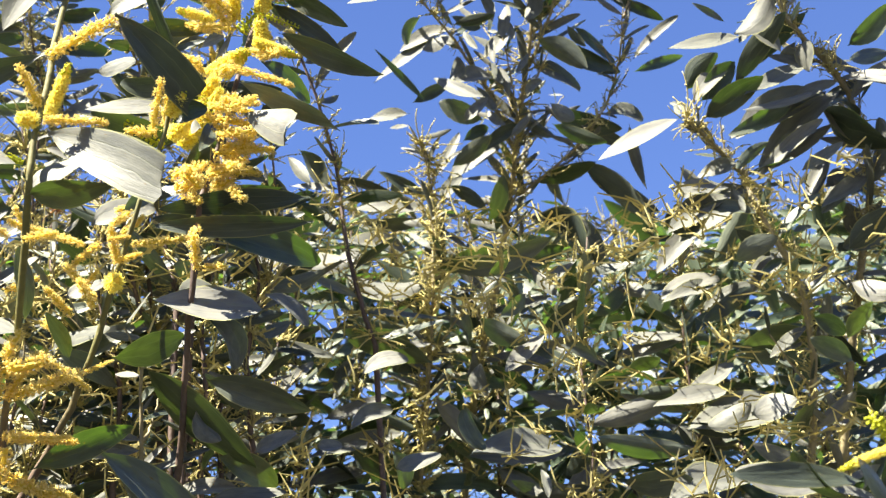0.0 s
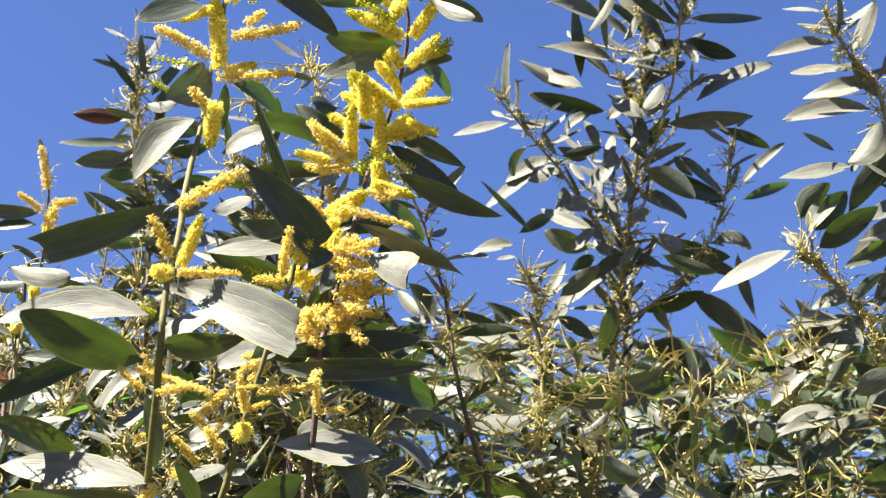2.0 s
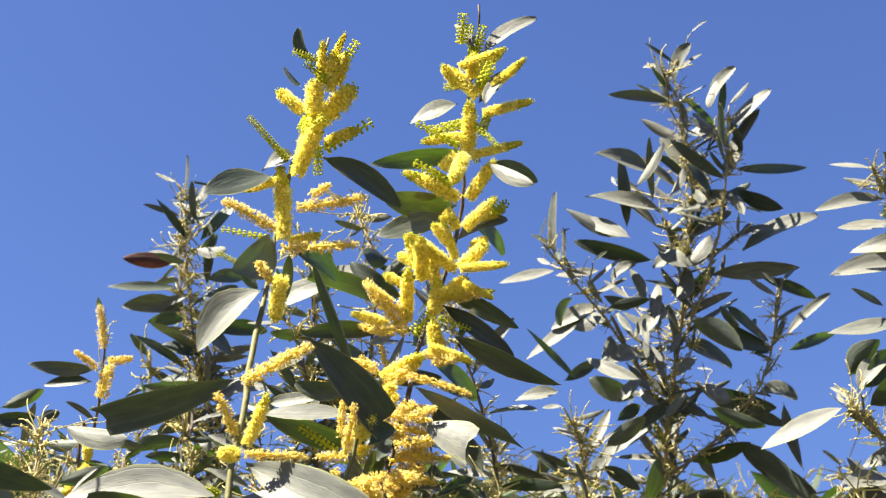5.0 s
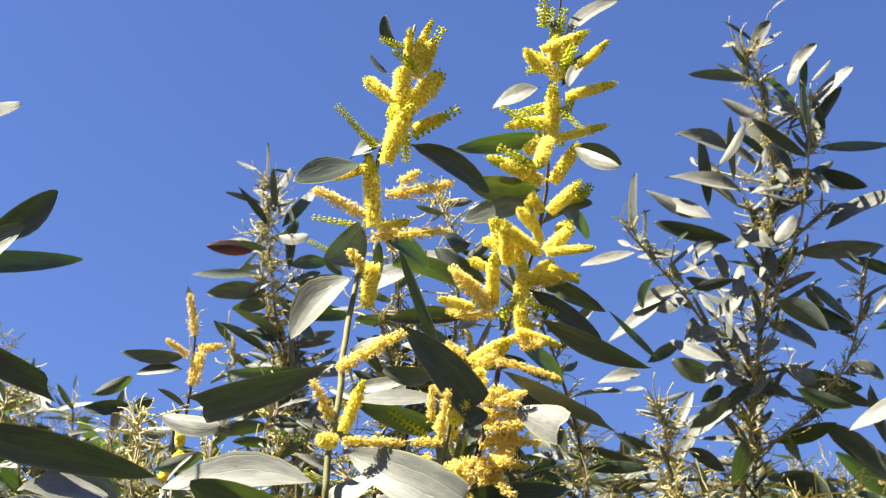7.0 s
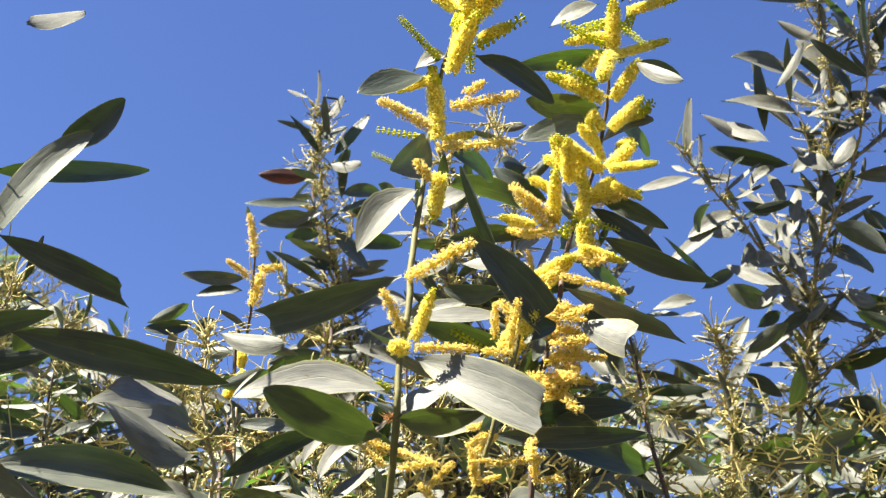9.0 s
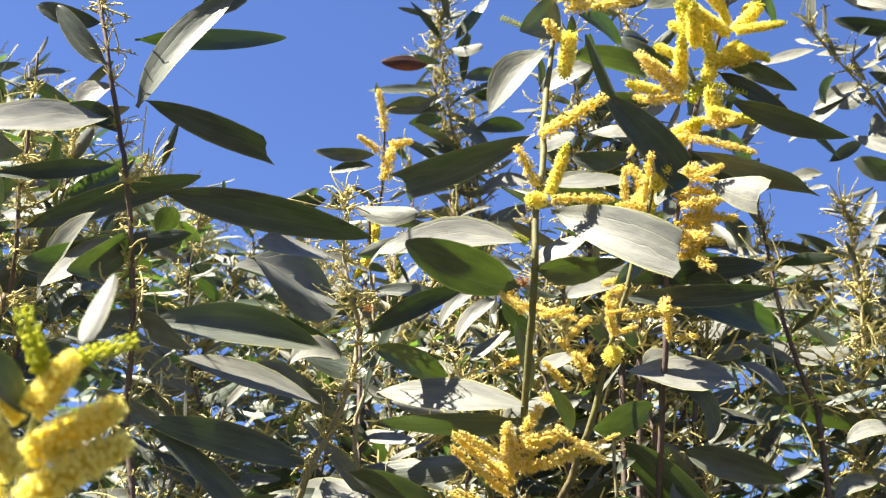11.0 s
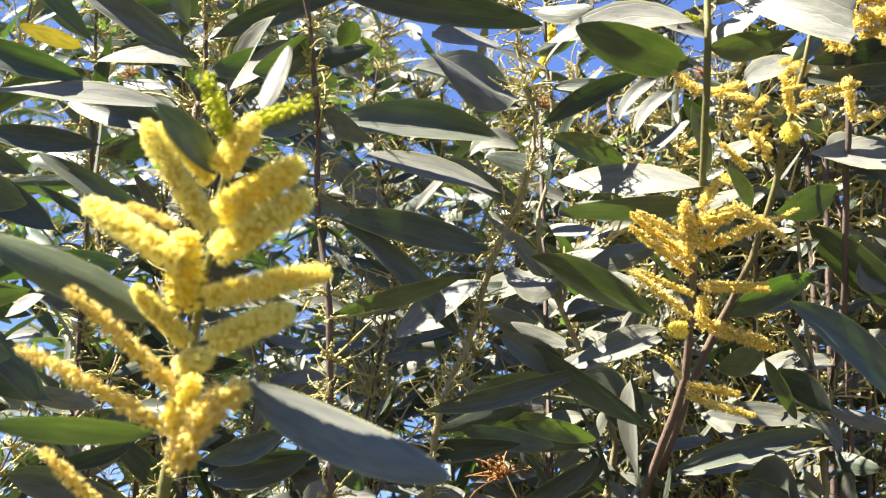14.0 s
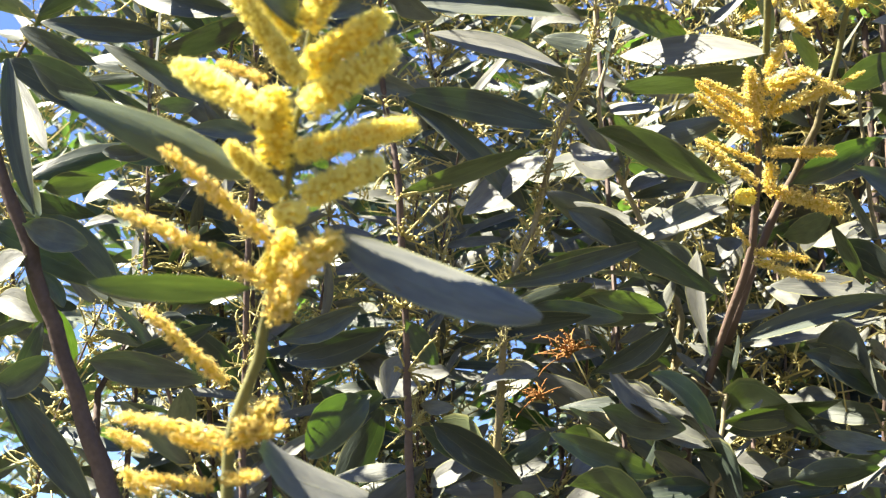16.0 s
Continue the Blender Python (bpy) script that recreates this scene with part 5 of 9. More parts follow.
leaf(grey_c, (0.295, 1.281, 2.282), (0.278, 1.296, 2.310), 0.010, -96, 3, False, "bloom")
leaf(grey_c, (0.300, 1.287, 2.272), (0.322, 1.272, 2.289), 0.012, -88, 4, False, "bloom")
leaf(grey_c, (0.207, 1.224, 2.377), (0.189, 1.219, 2.339), 0.016, 44, 5, False, "young")
leaf(grey_c, (0.251, 1.289, 2.269), (0.281, 1.304, 2.294), 0.014, 100, 5, False, "plain")
leaf(grey_c, (0.382, 1.165, 2.437), (0.372, 1.175, 2.467), 0.012, 80, 3, False, "bloom")
leaf(grey_c, (0.358, 1.225, 2.366), (0.377, 1.235, 2.347), 0.009, -36, 3, False, "plain")
leaf(grey_c, (0.344, 1.162, 2.441), (0.335, 1.172, 2.479), 0.011, -44, 0, False, "bloom")
leaf(grey_c, (0.301, 1.121, 2.429), (0.316, 1.111, 2.453), 0.010, -88, 1, False, "bloom")
leaf(grey_c, (0.264, 1.106, 2.427), (0.297, 1.106, 2.481), 0.010, -104, 3, False, "bloom")
leaf(grey_c, (0.351, 1.101, 2.432), (0.300, 1.091, 2.474), 0.013, -152, 0, False, "plain")
leaf(grey_c, (0.342, 1.130, 2.438), (0.318, 1.110, 2.463), 0.016, -96, 1, False, "plain")
leaf(grey_c, (0.356, 1.101, 2.470), (0.354, 1.081, 2.513), 0.008, 16, 4, False, "plain")
leaf(grey_c, (0.267, 1.181, 2.420), (0.218, 1.201, 2.462), 0.016, -84, 2, False, "bloom")
leaf(grey_c, (0.325, 1.200, 2.396), (0.300, 1.210, 2.429), 0.021, -76, 5, False, "bloom")
leaf(grey_c, (0.319, 1.156, 2.371), (0.343, 1.156, 2.402), 0.016, -104, 0, False, "bloom")
leaf(grey_c, (0.238, 1.186, 2.339), (0.277, 1.166, 2.336), 0.011, -48, 0, False, "plain")
leaf(grey_c, (0.343, 1.096, 2.518), (0.358, 1.096, 2.556), 0.010, -108, 2, False, "bloom")
leaf(grey_c, (0.239, 1.234, 2.360), (0.211, 1.254, 2.357), 0.015, 88, 2, False, "bloom")
leaf(grey_c, (0.269, 1.226, 2.280), (0.220, 1.246, 2.319), 0.015, -84, 3, False, "bloom")
leaf(grey_c, (0.336, 1.240, 2.257), (0.389, 1.240, 2.235), 0.015, -48, 3, False, "plain")
leaf(grey_c, (0.262, 1.201, 2.320), (0.249, 1.211, 2.349), 0.008, -100, 0, False, "bloom")
leaf(grey_c, (0.281, 1.228, 2.321), (0.280, 1.228, 2.354), 0.009, -124, 1, False, "bloom")
leaf(grey_c, (0.324, 1.215, 2.342), (0.374, 1.225, 2.313), 0.023, -48, 4, False, "plain")
withered(grey_c, (-0.230, 0.999, 1.723), 0.0260)
withered(grey_c, (-0.255, 1.003, 1.693), 0.0180)
withered(grey_c, (-0.081, 0.981, 2.023), 0.0110)
withered(grey_c, (-0.488, 0.851, 1.995), 0.0127)
line = limb(grey_c, "side_stem", [(0.174, 1.186, 2.425, 0.0008), (0.208, 1.219, 2.396, 0.0011), (0.244, 1.251, 2.368, 0.0014), (0.282, 1.293, 2.326, 0.0016), (0.310, 1.330, 2.273, 0.0019)], TWIG_BARK)
spent(grey_c, line, 0.019, 0.022, 305)
leafy(grey_c, line, 0.030, 0.055, 306, 0.45, 0.8, 6)
twiggy(grey_c, line, 0.03, 0.04, 307, TWIG_BARK)
line = limb(grey_c, "side_stem", [(0.371, 1.114, 2.540, 0.0008), (0.368, 1.154, 2.484, 0.0011), (0.359, 1.191, 2.432, 0.0014), (0.342, 1.237, 2.386, 0.0016), (0.323, 1.276, 2.350, 0.0018)], TWIG_BARK)
spent(grey_c, line, 0.019, 0.022, 309)
leafy(grey_c, line, 0.030, 0.055, 310, 0.45, 0.8, 6)
twiggy(grey_c, line, 0.028, 0.045, 311, TWIG_BARK)
line = limb(grey_c, "side_stem", [(0.414, 1.203, 2.376, 0.0006), (0.412, 1.245, 2.336, 0.0010), (0.400, 1.281, 2.304, 0.0012), (0.368, 1.317, 2.272, 0.0014), (0.311, 1.354, 2.239, 0.0018)], TWIG_BARK)
spent(grey_c, line, 0.019, 0.022, 313)
leafy(grey_c, line, 0.03, 0.05, 314, 0.45, 0.8, 6)
twiggy(grey_c, line, 0.03, 0.04, 315, TWIG_BARK)
grey_c_low, line = branch("dense wattle branch with spent golden stalks and green leaves", [(0.205, 1.272, 2.262, 0.0007), (0.209, 1.281, 2.250, 0.0010), (0.213, 1.291, 2.239, 0.0013), (0.215, 1.317, 2.202, 0.0015), (0.218, 1.304, 2.165, 0.0019), (0.213, 1.331, 2.091, 0.0022), (0.206, 1.373, 2.011, 0.0026), (0.196, 1.420, 1.922, 0.0029)], TWIG_BARK)
spent(grey_c_low, line, 0.008, 0.032, 317)
leafy(grey_c_low, line, 0.016, 0.06, 318, 0.45, 0.8, 6)
twiggy(grey_c_low, line, 0.03, 0.05, 319, TWIG_BARK)
leaf(grey_c_low, (0.233, 1.312, 2.130), (0.330, 1.275, 2.146), 0.025, 135, 4)
leaf(grey_c_low, (0.127, 1.324, 2.134), (0.204, 1.320, 2.113), 0.035, -118, 3, False, "bloom")
leaf(grey_c_low, (0.224, 1.330, 2.089), (0.258, 1.363, 2.080), 0.038, 74, 5, False, "bloom")
leaf(grey_c_low, (0.194, 1.339, 2.067), (0.125, 1.302, 2.063), 0.020, -125, 0, False, "young")
leaf(grey_c_low, (0.199, 1.414, 1.948), (0.131, 1.399, 1.997), 0.042, -174, 4, False, "young")
leaf(grey_c_low, (0.188, 1.370, 2.022), (0.117, 1.437, 2.000), 0.018, -162, 5, False, "young")
leaf(grey_c_low, (0.347, 1.391, 1.966), (0.247, 1.398, 1.972), 0.035, -68, 1, False, "bloom")
leaf(grey_c_low, (0.375, 1.378, 1.972), (0.467, 1.360, 1.953), 0.021, -108, 4, False, "bloom")
leaf(grey_c_low, (0.394, 1.343, 2.048), (0.453, 1.301, 2.049), 0.016, 88, 2, False, "bloom")
leaf(grey_c_low, (0.437, 1.360, 2.003), (0.498, 1.337, 2.009), 0.020, 84, 1, False, "bloom")
leaf(grey_c_low, (0.516, 1.330, 2.040), (0.596, 1.309, 2.049), 0.030, 133, 2)
leaf(grey_c_low, (0.437, 1.309, 2.094), (0.497, 1.295, 2.113), 0.026, 68, 3, False, "bloom")
leaf(grey_c_low, (0.482, 1.326, 2.088), (0.530, 1.294, 2.105), 0.021, 86, 0, False, "bloom")
leaf(grey_c_low, (0.559, 1.370, 1.954), (0.585, 1.336, 1.990), 0.016, 167, 2, False, "young")
leaf(grey_c_low, (0.483, 1.366, 1.983), (0.583, 1.363, 2.007), 0.029, 75, 0, False, "bloom")
leaf(grey_c_low, (0.411, 1.406, 1.934), (0.526, 1.399, 1.941), 0.030, 127, 0)
leaf(grey_c_low, (0.265, 1.333, 2.059), (0.308, 1.348, 2.073), 0.017, 63, 5, False, "bloom")
leaf(grey_c_low, (0.105, 1.385, 2.006), (0.165, 1.368, 2.023), 0.018, 81, 4, False, "bloom")
leaf(grey_c_low, (0.176, 1.361, 2.044), (0.211, 1.368, 2.058), 0.017, 118, 0)
leaf(grey_c_low, (0.249, 1.362, 2.036), (0.257, 1.335, 2.055), 0.030, -86, 4, False, "bloom")
leaf(grey_c_low, (0.097, 1.386, 2.000), (-0.023, 1.391, 2.061), 0.038, -137, 0)
leaf(grey_c_low, (0.001, 1.400, 1.980), (0.053, 1.403, 1.943), 0.051, -16, 3, False, "young")
leaf(grey_c_low, (-0.004, 1.408, 1.981), (-0.113, 1.373, 2.068), 0.058, -172, 3, False, "young")
leaf(grey_c_low, (-0.069, 1.414, 1.937), (-0.138, 1.400, 2.001), 0.052, -145, 1)
leaf(grey_c_low, (-0.122, 1.355, 2.083), (-0.046, 1.342, 2.072), 0.036, 151, 0, False, "young")
leaf(grey_c_low, (-0.212, 1.418, 1.991), (-0.115, 1.406, 2.013), 0.034, 149, 1, False, "young")
leaf(grey_c_low, (0.018, 1.346, 2.191), (0.133, 1.324, 2.140), 0.043, -116, 1, False, "bloom")
leaf(grey_c_low, (-0.051, 1.337, 2.214), (0.064, 1.341, 2.224), 0.032, 75, 1, False, "bloom")
leaf(grey_c_low, (0.241, 1.403, 1.939), (0.253, 1.406, 1.951), 0.014, 139, 3, False, "young")
leaf(grey_c_low, (0.151, 1.319, 2.147), (0.122, 1.338, 2.168), 0.020, -84, 1, False, "bloom")
leaf(grey_c_low, (0.138, 1.358, 2.059), (0.108, 1.408, 2.036), 0.025, -93, 0, False, "bloom")
leaf(grey_c_low, (0.187, 1.377, 1.987), (0.084, 1.393, 1.971), 0.024, -66, 5, False, "bloom")
leaf(grey_c_low, (0.214, 1.364, 2.017), (0.259, 1.386, 1.966), 0.022, -78, 4, False, "bloom")
leaf(grey_c_low, (0.289, 1.359, 2.042), (0.352, 1.339, 2.062), 0.020, 81, 2, False, "bloom")
leaf(grey_c_low, (0.322, 1.335, 2.070), (0.361, 1.307, 2.094), 0.020, 140, 0)
leaf(grey_c_low, (0.367, 1.368, 2.005), (0.304, 1.368, 2.019), 0.030, 120, 3, False, "bloom")
leaf(grey_c_low, (0.217, 1.321, 2.136), (0.275, 1.304, 2.151), 0.023, 153, 2, False, "young")
leaf(grey_c_low, (0.325, 1.327, 2.108), (0.357, 1.307, 2.143), 0.018, 78, 3, False, "bloom")
leaf(grey_c_low, (0.520, 1.377, 1.966), (0.443, 1.393, 1.993), 0.020, 110, 5, False, "bloom")
leaf(grey_c_low, (0.290, 1.316, 2.119), (0.257, 1.313, 2.138), 0.025, -60, 0, False, "bloom")
leaf(grey_c_low, (0.372, 1.319, 2.082), (0.420, 1.340, 2.128), 0.018, 110, 2)
leaf(grey_c_low, (0.342, 1.410, 1.927), (0.400, 1.398, 1.956), 0.026, 77, 3, False, "bloom")
leaf(grey_c_low, (0.275, 1.393, 1.952), (0.316, 1.387, 1.920), 0.025, -114, 4, False, "bloom")
leaf(grey_c_low, (0.085, 1.414, 1.947), (0.141, 1.403, 1.959), 0.024, 66, 0, False, "bloom")
leaf(grey_c_low, (0.051, 1.423, 1.939), (-0.005, 1.418, 1.957), 0.033, -65, 3, False, "bloom")
leaf(grey_c_low, (0.140, 1.415, 1.940), (0.096, 1.415, 1.982), 0.032, -156, 4)
leaf(grey_c_low, (0.375, 1.340, 2.274), (0.455, 1.310, 2.183), 0.045, -16, 3, False, "plain")
leaf(grey_c_low, (0.329, 1.330, 2.204), (0.387, 1.300, 2.135), 0.063, -22, 1, False, "plain")
leaf(grey_c_low, (0.272, 1.300, 2.178), (0.291, 1.280, 2.222), 0.022, -178, 2, False, "young")
leaf(grey_c_low, (0.239, 1.300, 2.245), (0.278, 1.270, 2.263), 0.018, -48, 0, False, "plain")
leaf(grey_c_low, (0.392, 1.320, 2.057), (0.452, 1.300, 2.050), 0.016, -102, 2, False, "bloom")
leaf(grey_c_low, (0.503, 1.300, 2.033), (0.588, 1.270, 2.031), 0.031, -24, 4, False, "young")
leaf(grey_c_low, (0.504, 1.310, 2.027), (0.451, 1.300, 1.995), 0.019, -64, 3, False, "bloom")
leaf(grey_c_low, (0.492, 1.300, 1.994), (0.412, 1.270, 1.971), 0.026, -56, 1, False, "bloom")
leaf(grey_c_low, (0.562, 1.320, 1.988), (0.449, 1.290, 1.958), 0.048, -60, 0, False, "bloom")
leaf(grey_c_low, (0.449, 1.310, 1.963), (0.493, 1.290, 1.944), 0.015, 140, 5, False, "plain")
leaf(grey_c_low, (0.449, 1.290, 1.932), (0.352, 1.260, 1.935), 0.021, 68, 4, False, "plain")
leaf(grey_c_low, (0.329, 1.300, 1.941), (0.241, 1.260, 1.930), 0.048, -50, 1, False, "bloom")
leaf(grey_c_low, (0.533, 1.300, 2.104), (0.465, 1.270, 2.051), 0.018, 78, 2, False, "plain")
leaf(grey_c_low, (0.499, 1.310, 2.112), (0.435, 1.280, 2.081), 0.023, -54, 5, False, "bloom")
leaf(grey_c_low, (0.556, 1.260, 2.123), (0.514, 1.250, 2.080), 0.019, -62, 0, False, "bloom")
leaf(grey_c_low, (0.536, 1.280, 1.929), (0.558, 1.260, 1.970), 0.025, -8, 3, False, "young")
leaf(grey_c_low, (0.375, 1.280, 1.898), (0.432, 1.250, 1.889), 0.026, 134, 2, False, "plain")
leaf(grey_c_low, (0.491, 1.270, 1.892), (0.411, 1.240, 1.875), 0.040, -54, 4, False, "bloom")
leaf(grey_c_low, (0.323, 1.320, 2.065), (0.279, 1.300, 2.019), 0.019, -56, 2, False, "bloom")
leaf(grey_c_low, (0.582, 1.180, 2.047), (0.611, 1.150, 2.021), 0.021, -92, 1, False, "bloom")
leaf(grey_c_low, (0.285, 1.310, 2.061), (0.297, 1.300, 2.045), 0.014, -98, 0, False, "bloom")
leaf(grey_c_low, (0.255, 1.300, 2.028), (0.258, 1.300, 1.994), 0.020, 134, 4, False, "bloom")
leaf(grey_c_low, (0.305, 1.310, 2.104), (0.280, 1.300, 2.075), 0.015, -104, 1, False, "plain")
leaf(grey_c_low, (0.283, 1.320, 2.130), (0.351, 1.320, 2.160), 0.021, 116, 1, False, "plain")
leaf(grey_c_low, (0.225, 1.320, 2.150), (0.228, 1.320, 2.198), 0.010, -116, 4, False, "bloom")
leaf(grey_c_low, (0.207, 1.320, 2.120), (0.212, 1.320, 2.169), 0.012, -112, 5, False, "bloom")
leaf(grey_c_low, (0.210, 1.320, 2.037), (0.129, 1.280, 2.048), 0.026, 40, 0, False, "young")
leaf(grey_c_low, (0.237, 1.320, 2.234), (0.274, 1.330, 2.212), 0.015, -52, 2, False, "plain")
leaf(grey_c_low, (0.312, 1.320, 2.142), (0.338, 1.300, 2.096), 0.014, -84, 3, False, "bloom")
leaf(grey_c_low, (0.398, 1.320, 2.113), (0.422, 1.290, 2.089), 0.015, -84, 4, False, "bloom")
leaf(grey_c_low, (0.048, 1.250, 2.212), (0.081, 1.260, 2.179), 0.015, -16, 0, False, "plain")
leaf(grey_c_low, (0.073, 1.250, 2.229), (0.098, 1.230, 2.187), 0.013, -84, 1, False, "bloom")
leaf(grey_c_low, (0.084, 1.250, 2.237), (0.115, 1.260, 2.197), 0.028, -4, 2, False, "plain")
leaf(grey_c_low, (0.075, 1.250, 2.186), (0.042, 1.260, 2.190), 0.007, -84, 3, False, "bloom")
leaf(grey_c_low, (0.103, 1.250, 2.187), (0.070, 1.230, 2.159), 0.012, -96, 4, False, "plain")
leaf(grey_c_low, (0.113, 1.250, 2.156), (0.081, 1.240, 2.170), 0.013, 60, 5, False, "plain")
leaf(grey_c_low, (0.105, 1.250, 2.174), (0.121, 1.240, 2.138), 0.013, -84, 0, False, "bloom")
leaf(grey_c_low, (0.247, 1.190, 2.023), (0.287, 1.200, 2.004), 0.020, -56, 3, False, "plain")
leaf(grey_c_low, (0.364, 1.150, 1.955), (0.389, 1.130, 1.959), 0.016, -24, 3, False, "young")
leaf(grey_c_low, (0.222, 1.130, 1.918), (0.235, 1.140, 1.883), 0.026, -96, 0, False, "plain")
leaf(grey_c_low, (0.291, 1.170, 1.851), (0.289, 1.180, 1.881), 0.008, -8, 4, False, "bloom")
leaf(grey_c_low, (0.166, 1.130, 1.881), (0.177, 1.140, 1.855), 0.028, 84, 0, False, "young")
leaf(grey_c_low, (0.324, 1.150, 1.916), (0.332, 1.110, 1.911), 0.014, -24, 1, False, "young")
leaf(grey_c_low, (0.337, 1.130, 1.955), (0.308, 1.120, 1.966), 0.012, -116, 4, False, "plain")
leaf(grey_c_low, (0.371, 1.150, 1.932), (0.402, 1.140, 1.932), 0.013, -52, 5, False, "plain")
leaf(grey_c_low, (0.276, 1.190, 2.092), (0.260, 1.200, 2.069), 0.013, -164, 1, False, "young")
grey_d, line = branch("leaning brown wattle branch with pale leaves and orange spent flowers", [(0.445, 1.160, 2.215, 0.0013), (0.478, 1.185, 2.196, 0.0019), (0.510, 1.211, 2.178, 0.0024), (0.512, 1.192, 2.131, 0.0027), (0.553, 1.226, 2.059, 0.0032), (0.562, 1.269, 1.974, 0.0037), (0.555, 1.318, 1.881, 0.0043)], TWIG_BARK)
spent(grey_d, line, 0.01, 0.025, 367)
leafy(grey_d, line, 0.022, 0.06, 368, 0.2, 1.0, 5)
twiggy(grey_d, line, 0.05, 0.04, 369, TWIG_BARK)
leaf(grey_d, (0.443, 1.158, 2.211), (0.364, 1.180, 2.181), 0.023, -70, 0, False, "bloom")
leaf(grey_d, (0.457, 1.157, 2.227), (0.497, 1.163, 2.276), 0.021, 67, 1, False, "bloom")
leaf(grey_d, (0.470, 1.174, 2.219), (0.518, 1.131, 2.236), 0.025, 141, 1)
leaf(grey_d, (0.517, 1.202, 2.158), (0.449, 1.223, 2.164), 0.017, -87, 0, False, "bloom")
leaf(grey_d, (0.508, 1.201, 2.143), (0.444, 1.238, 2.124), 0.028, -85, 4, False, "bloom")
leaf(grey_d, (0.502, 1.195, 2.184), (0.462, 1.200, 2.172), 0.020, -77, 5, False, "bloom")
leaf(grey_d, (0.483, 1.187, 2.197), (0.445, 1.168, 2.211), 0.018, -78, 4, False, "bloom")
leaf(grey_d, (0.491, 1.200, 2.114), (0.523, 1.210, 2.090), 0.016, 140, 0, False, "plain")
leaf(grey_d, (0.427, 1.200, 2.133), (0.446, 1.210, 2.109), 0.017, -180, 1, False, "plain")
leaf(grey_d, (0.476, 1.170, 2.067), (0.518, 1.170, 2.089), 0.021, -64, 2, False, "plain")
leaf(grey_d, (0.435, 1.190, 1.917), (0.474, 1.180, 1.931), 0.022, -96, 1, False, "bloom")
leaf(grey_d, (0.458, 1.130, 1.905), (0.494, 1.120, 1.912), 0.026, -96, 2, False, "bloom")
leaf(grey_d, (0.402, 0.800, 1.744), (0.342, 0.800, 1.749), 0.021, 108, 2, False, "bloom")
leaf(grey_d, (0.573, 1.190, 1.996), (0.589, 1.160, 2.021), 0.020, -8, 1, False, "young")
leaf(grey_d, (0.551, 1.130, 1.950), (0.515, 1.120, 1.967), 0.018, -124, 2, False, "plain")
leaf(grey_d, (0.539, 1.170, 2.010), (0.570, 1.180, 1.997), 0.018, 120, 0, False, "plain")
grey_e, line = branch("brown wattle branch with long pale grey leaves, flowers over", [(0.486, 1.076, 2.425, 0.0011), (0.516, 1.109, 2.396, 0.0016), (0.544, 1.133, 2.380, 0.0021), (0.558, 1.151, 2.320, 0.0024), (0.617, 1.181, 2.254, 0.0028), (0.637, 1.222, 2.170, 0.0032), (0.625, 1.266, 2.088, 0.0037), (0.612, 1.317, 1.991, 0.0043), (0.605, 1.367, 1.894, 0.0047)], TWIG_BARK)
spent(grey_e, line, 0.011, 0.024, 378)
leafy(grey_e, line, 0.02, 0.065, 379, 0.2, 1.0, 5)
twiggy(grey_e, line, 0.06, 0.04, 380, TWIG_BARK)
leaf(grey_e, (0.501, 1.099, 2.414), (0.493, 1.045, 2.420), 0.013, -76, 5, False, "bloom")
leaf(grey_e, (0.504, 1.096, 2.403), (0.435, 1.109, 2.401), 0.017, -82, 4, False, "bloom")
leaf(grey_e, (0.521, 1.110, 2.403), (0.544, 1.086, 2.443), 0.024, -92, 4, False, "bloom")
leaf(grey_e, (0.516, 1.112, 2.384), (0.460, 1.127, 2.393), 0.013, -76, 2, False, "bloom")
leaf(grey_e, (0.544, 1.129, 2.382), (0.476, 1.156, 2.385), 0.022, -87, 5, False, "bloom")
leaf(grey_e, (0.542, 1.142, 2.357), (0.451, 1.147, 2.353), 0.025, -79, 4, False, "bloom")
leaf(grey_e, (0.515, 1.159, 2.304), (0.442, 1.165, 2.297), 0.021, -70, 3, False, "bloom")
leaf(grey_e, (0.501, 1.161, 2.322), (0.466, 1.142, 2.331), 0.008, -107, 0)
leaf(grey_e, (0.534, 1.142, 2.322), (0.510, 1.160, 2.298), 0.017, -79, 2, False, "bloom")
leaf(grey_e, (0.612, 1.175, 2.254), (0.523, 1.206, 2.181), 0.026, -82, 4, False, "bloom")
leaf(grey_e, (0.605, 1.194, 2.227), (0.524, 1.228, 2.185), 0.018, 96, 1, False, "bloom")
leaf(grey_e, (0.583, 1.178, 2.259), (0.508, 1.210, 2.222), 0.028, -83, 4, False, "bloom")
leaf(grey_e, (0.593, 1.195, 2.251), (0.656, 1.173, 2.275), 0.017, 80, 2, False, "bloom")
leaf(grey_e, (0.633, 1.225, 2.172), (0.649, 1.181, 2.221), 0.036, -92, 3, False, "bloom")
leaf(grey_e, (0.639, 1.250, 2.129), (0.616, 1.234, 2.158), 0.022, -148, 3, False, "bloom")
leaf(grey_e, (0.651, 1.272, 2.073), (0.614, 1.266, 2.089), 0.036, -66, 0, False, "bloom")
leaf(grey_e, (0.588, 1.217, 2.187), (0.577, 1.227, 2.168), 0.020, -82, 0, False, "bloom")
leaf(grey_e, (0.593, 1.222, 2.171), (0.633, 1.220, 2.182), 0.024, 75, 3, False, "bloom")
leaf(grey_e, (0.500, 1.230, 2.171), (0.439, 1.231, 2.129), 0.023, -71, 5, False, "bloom")
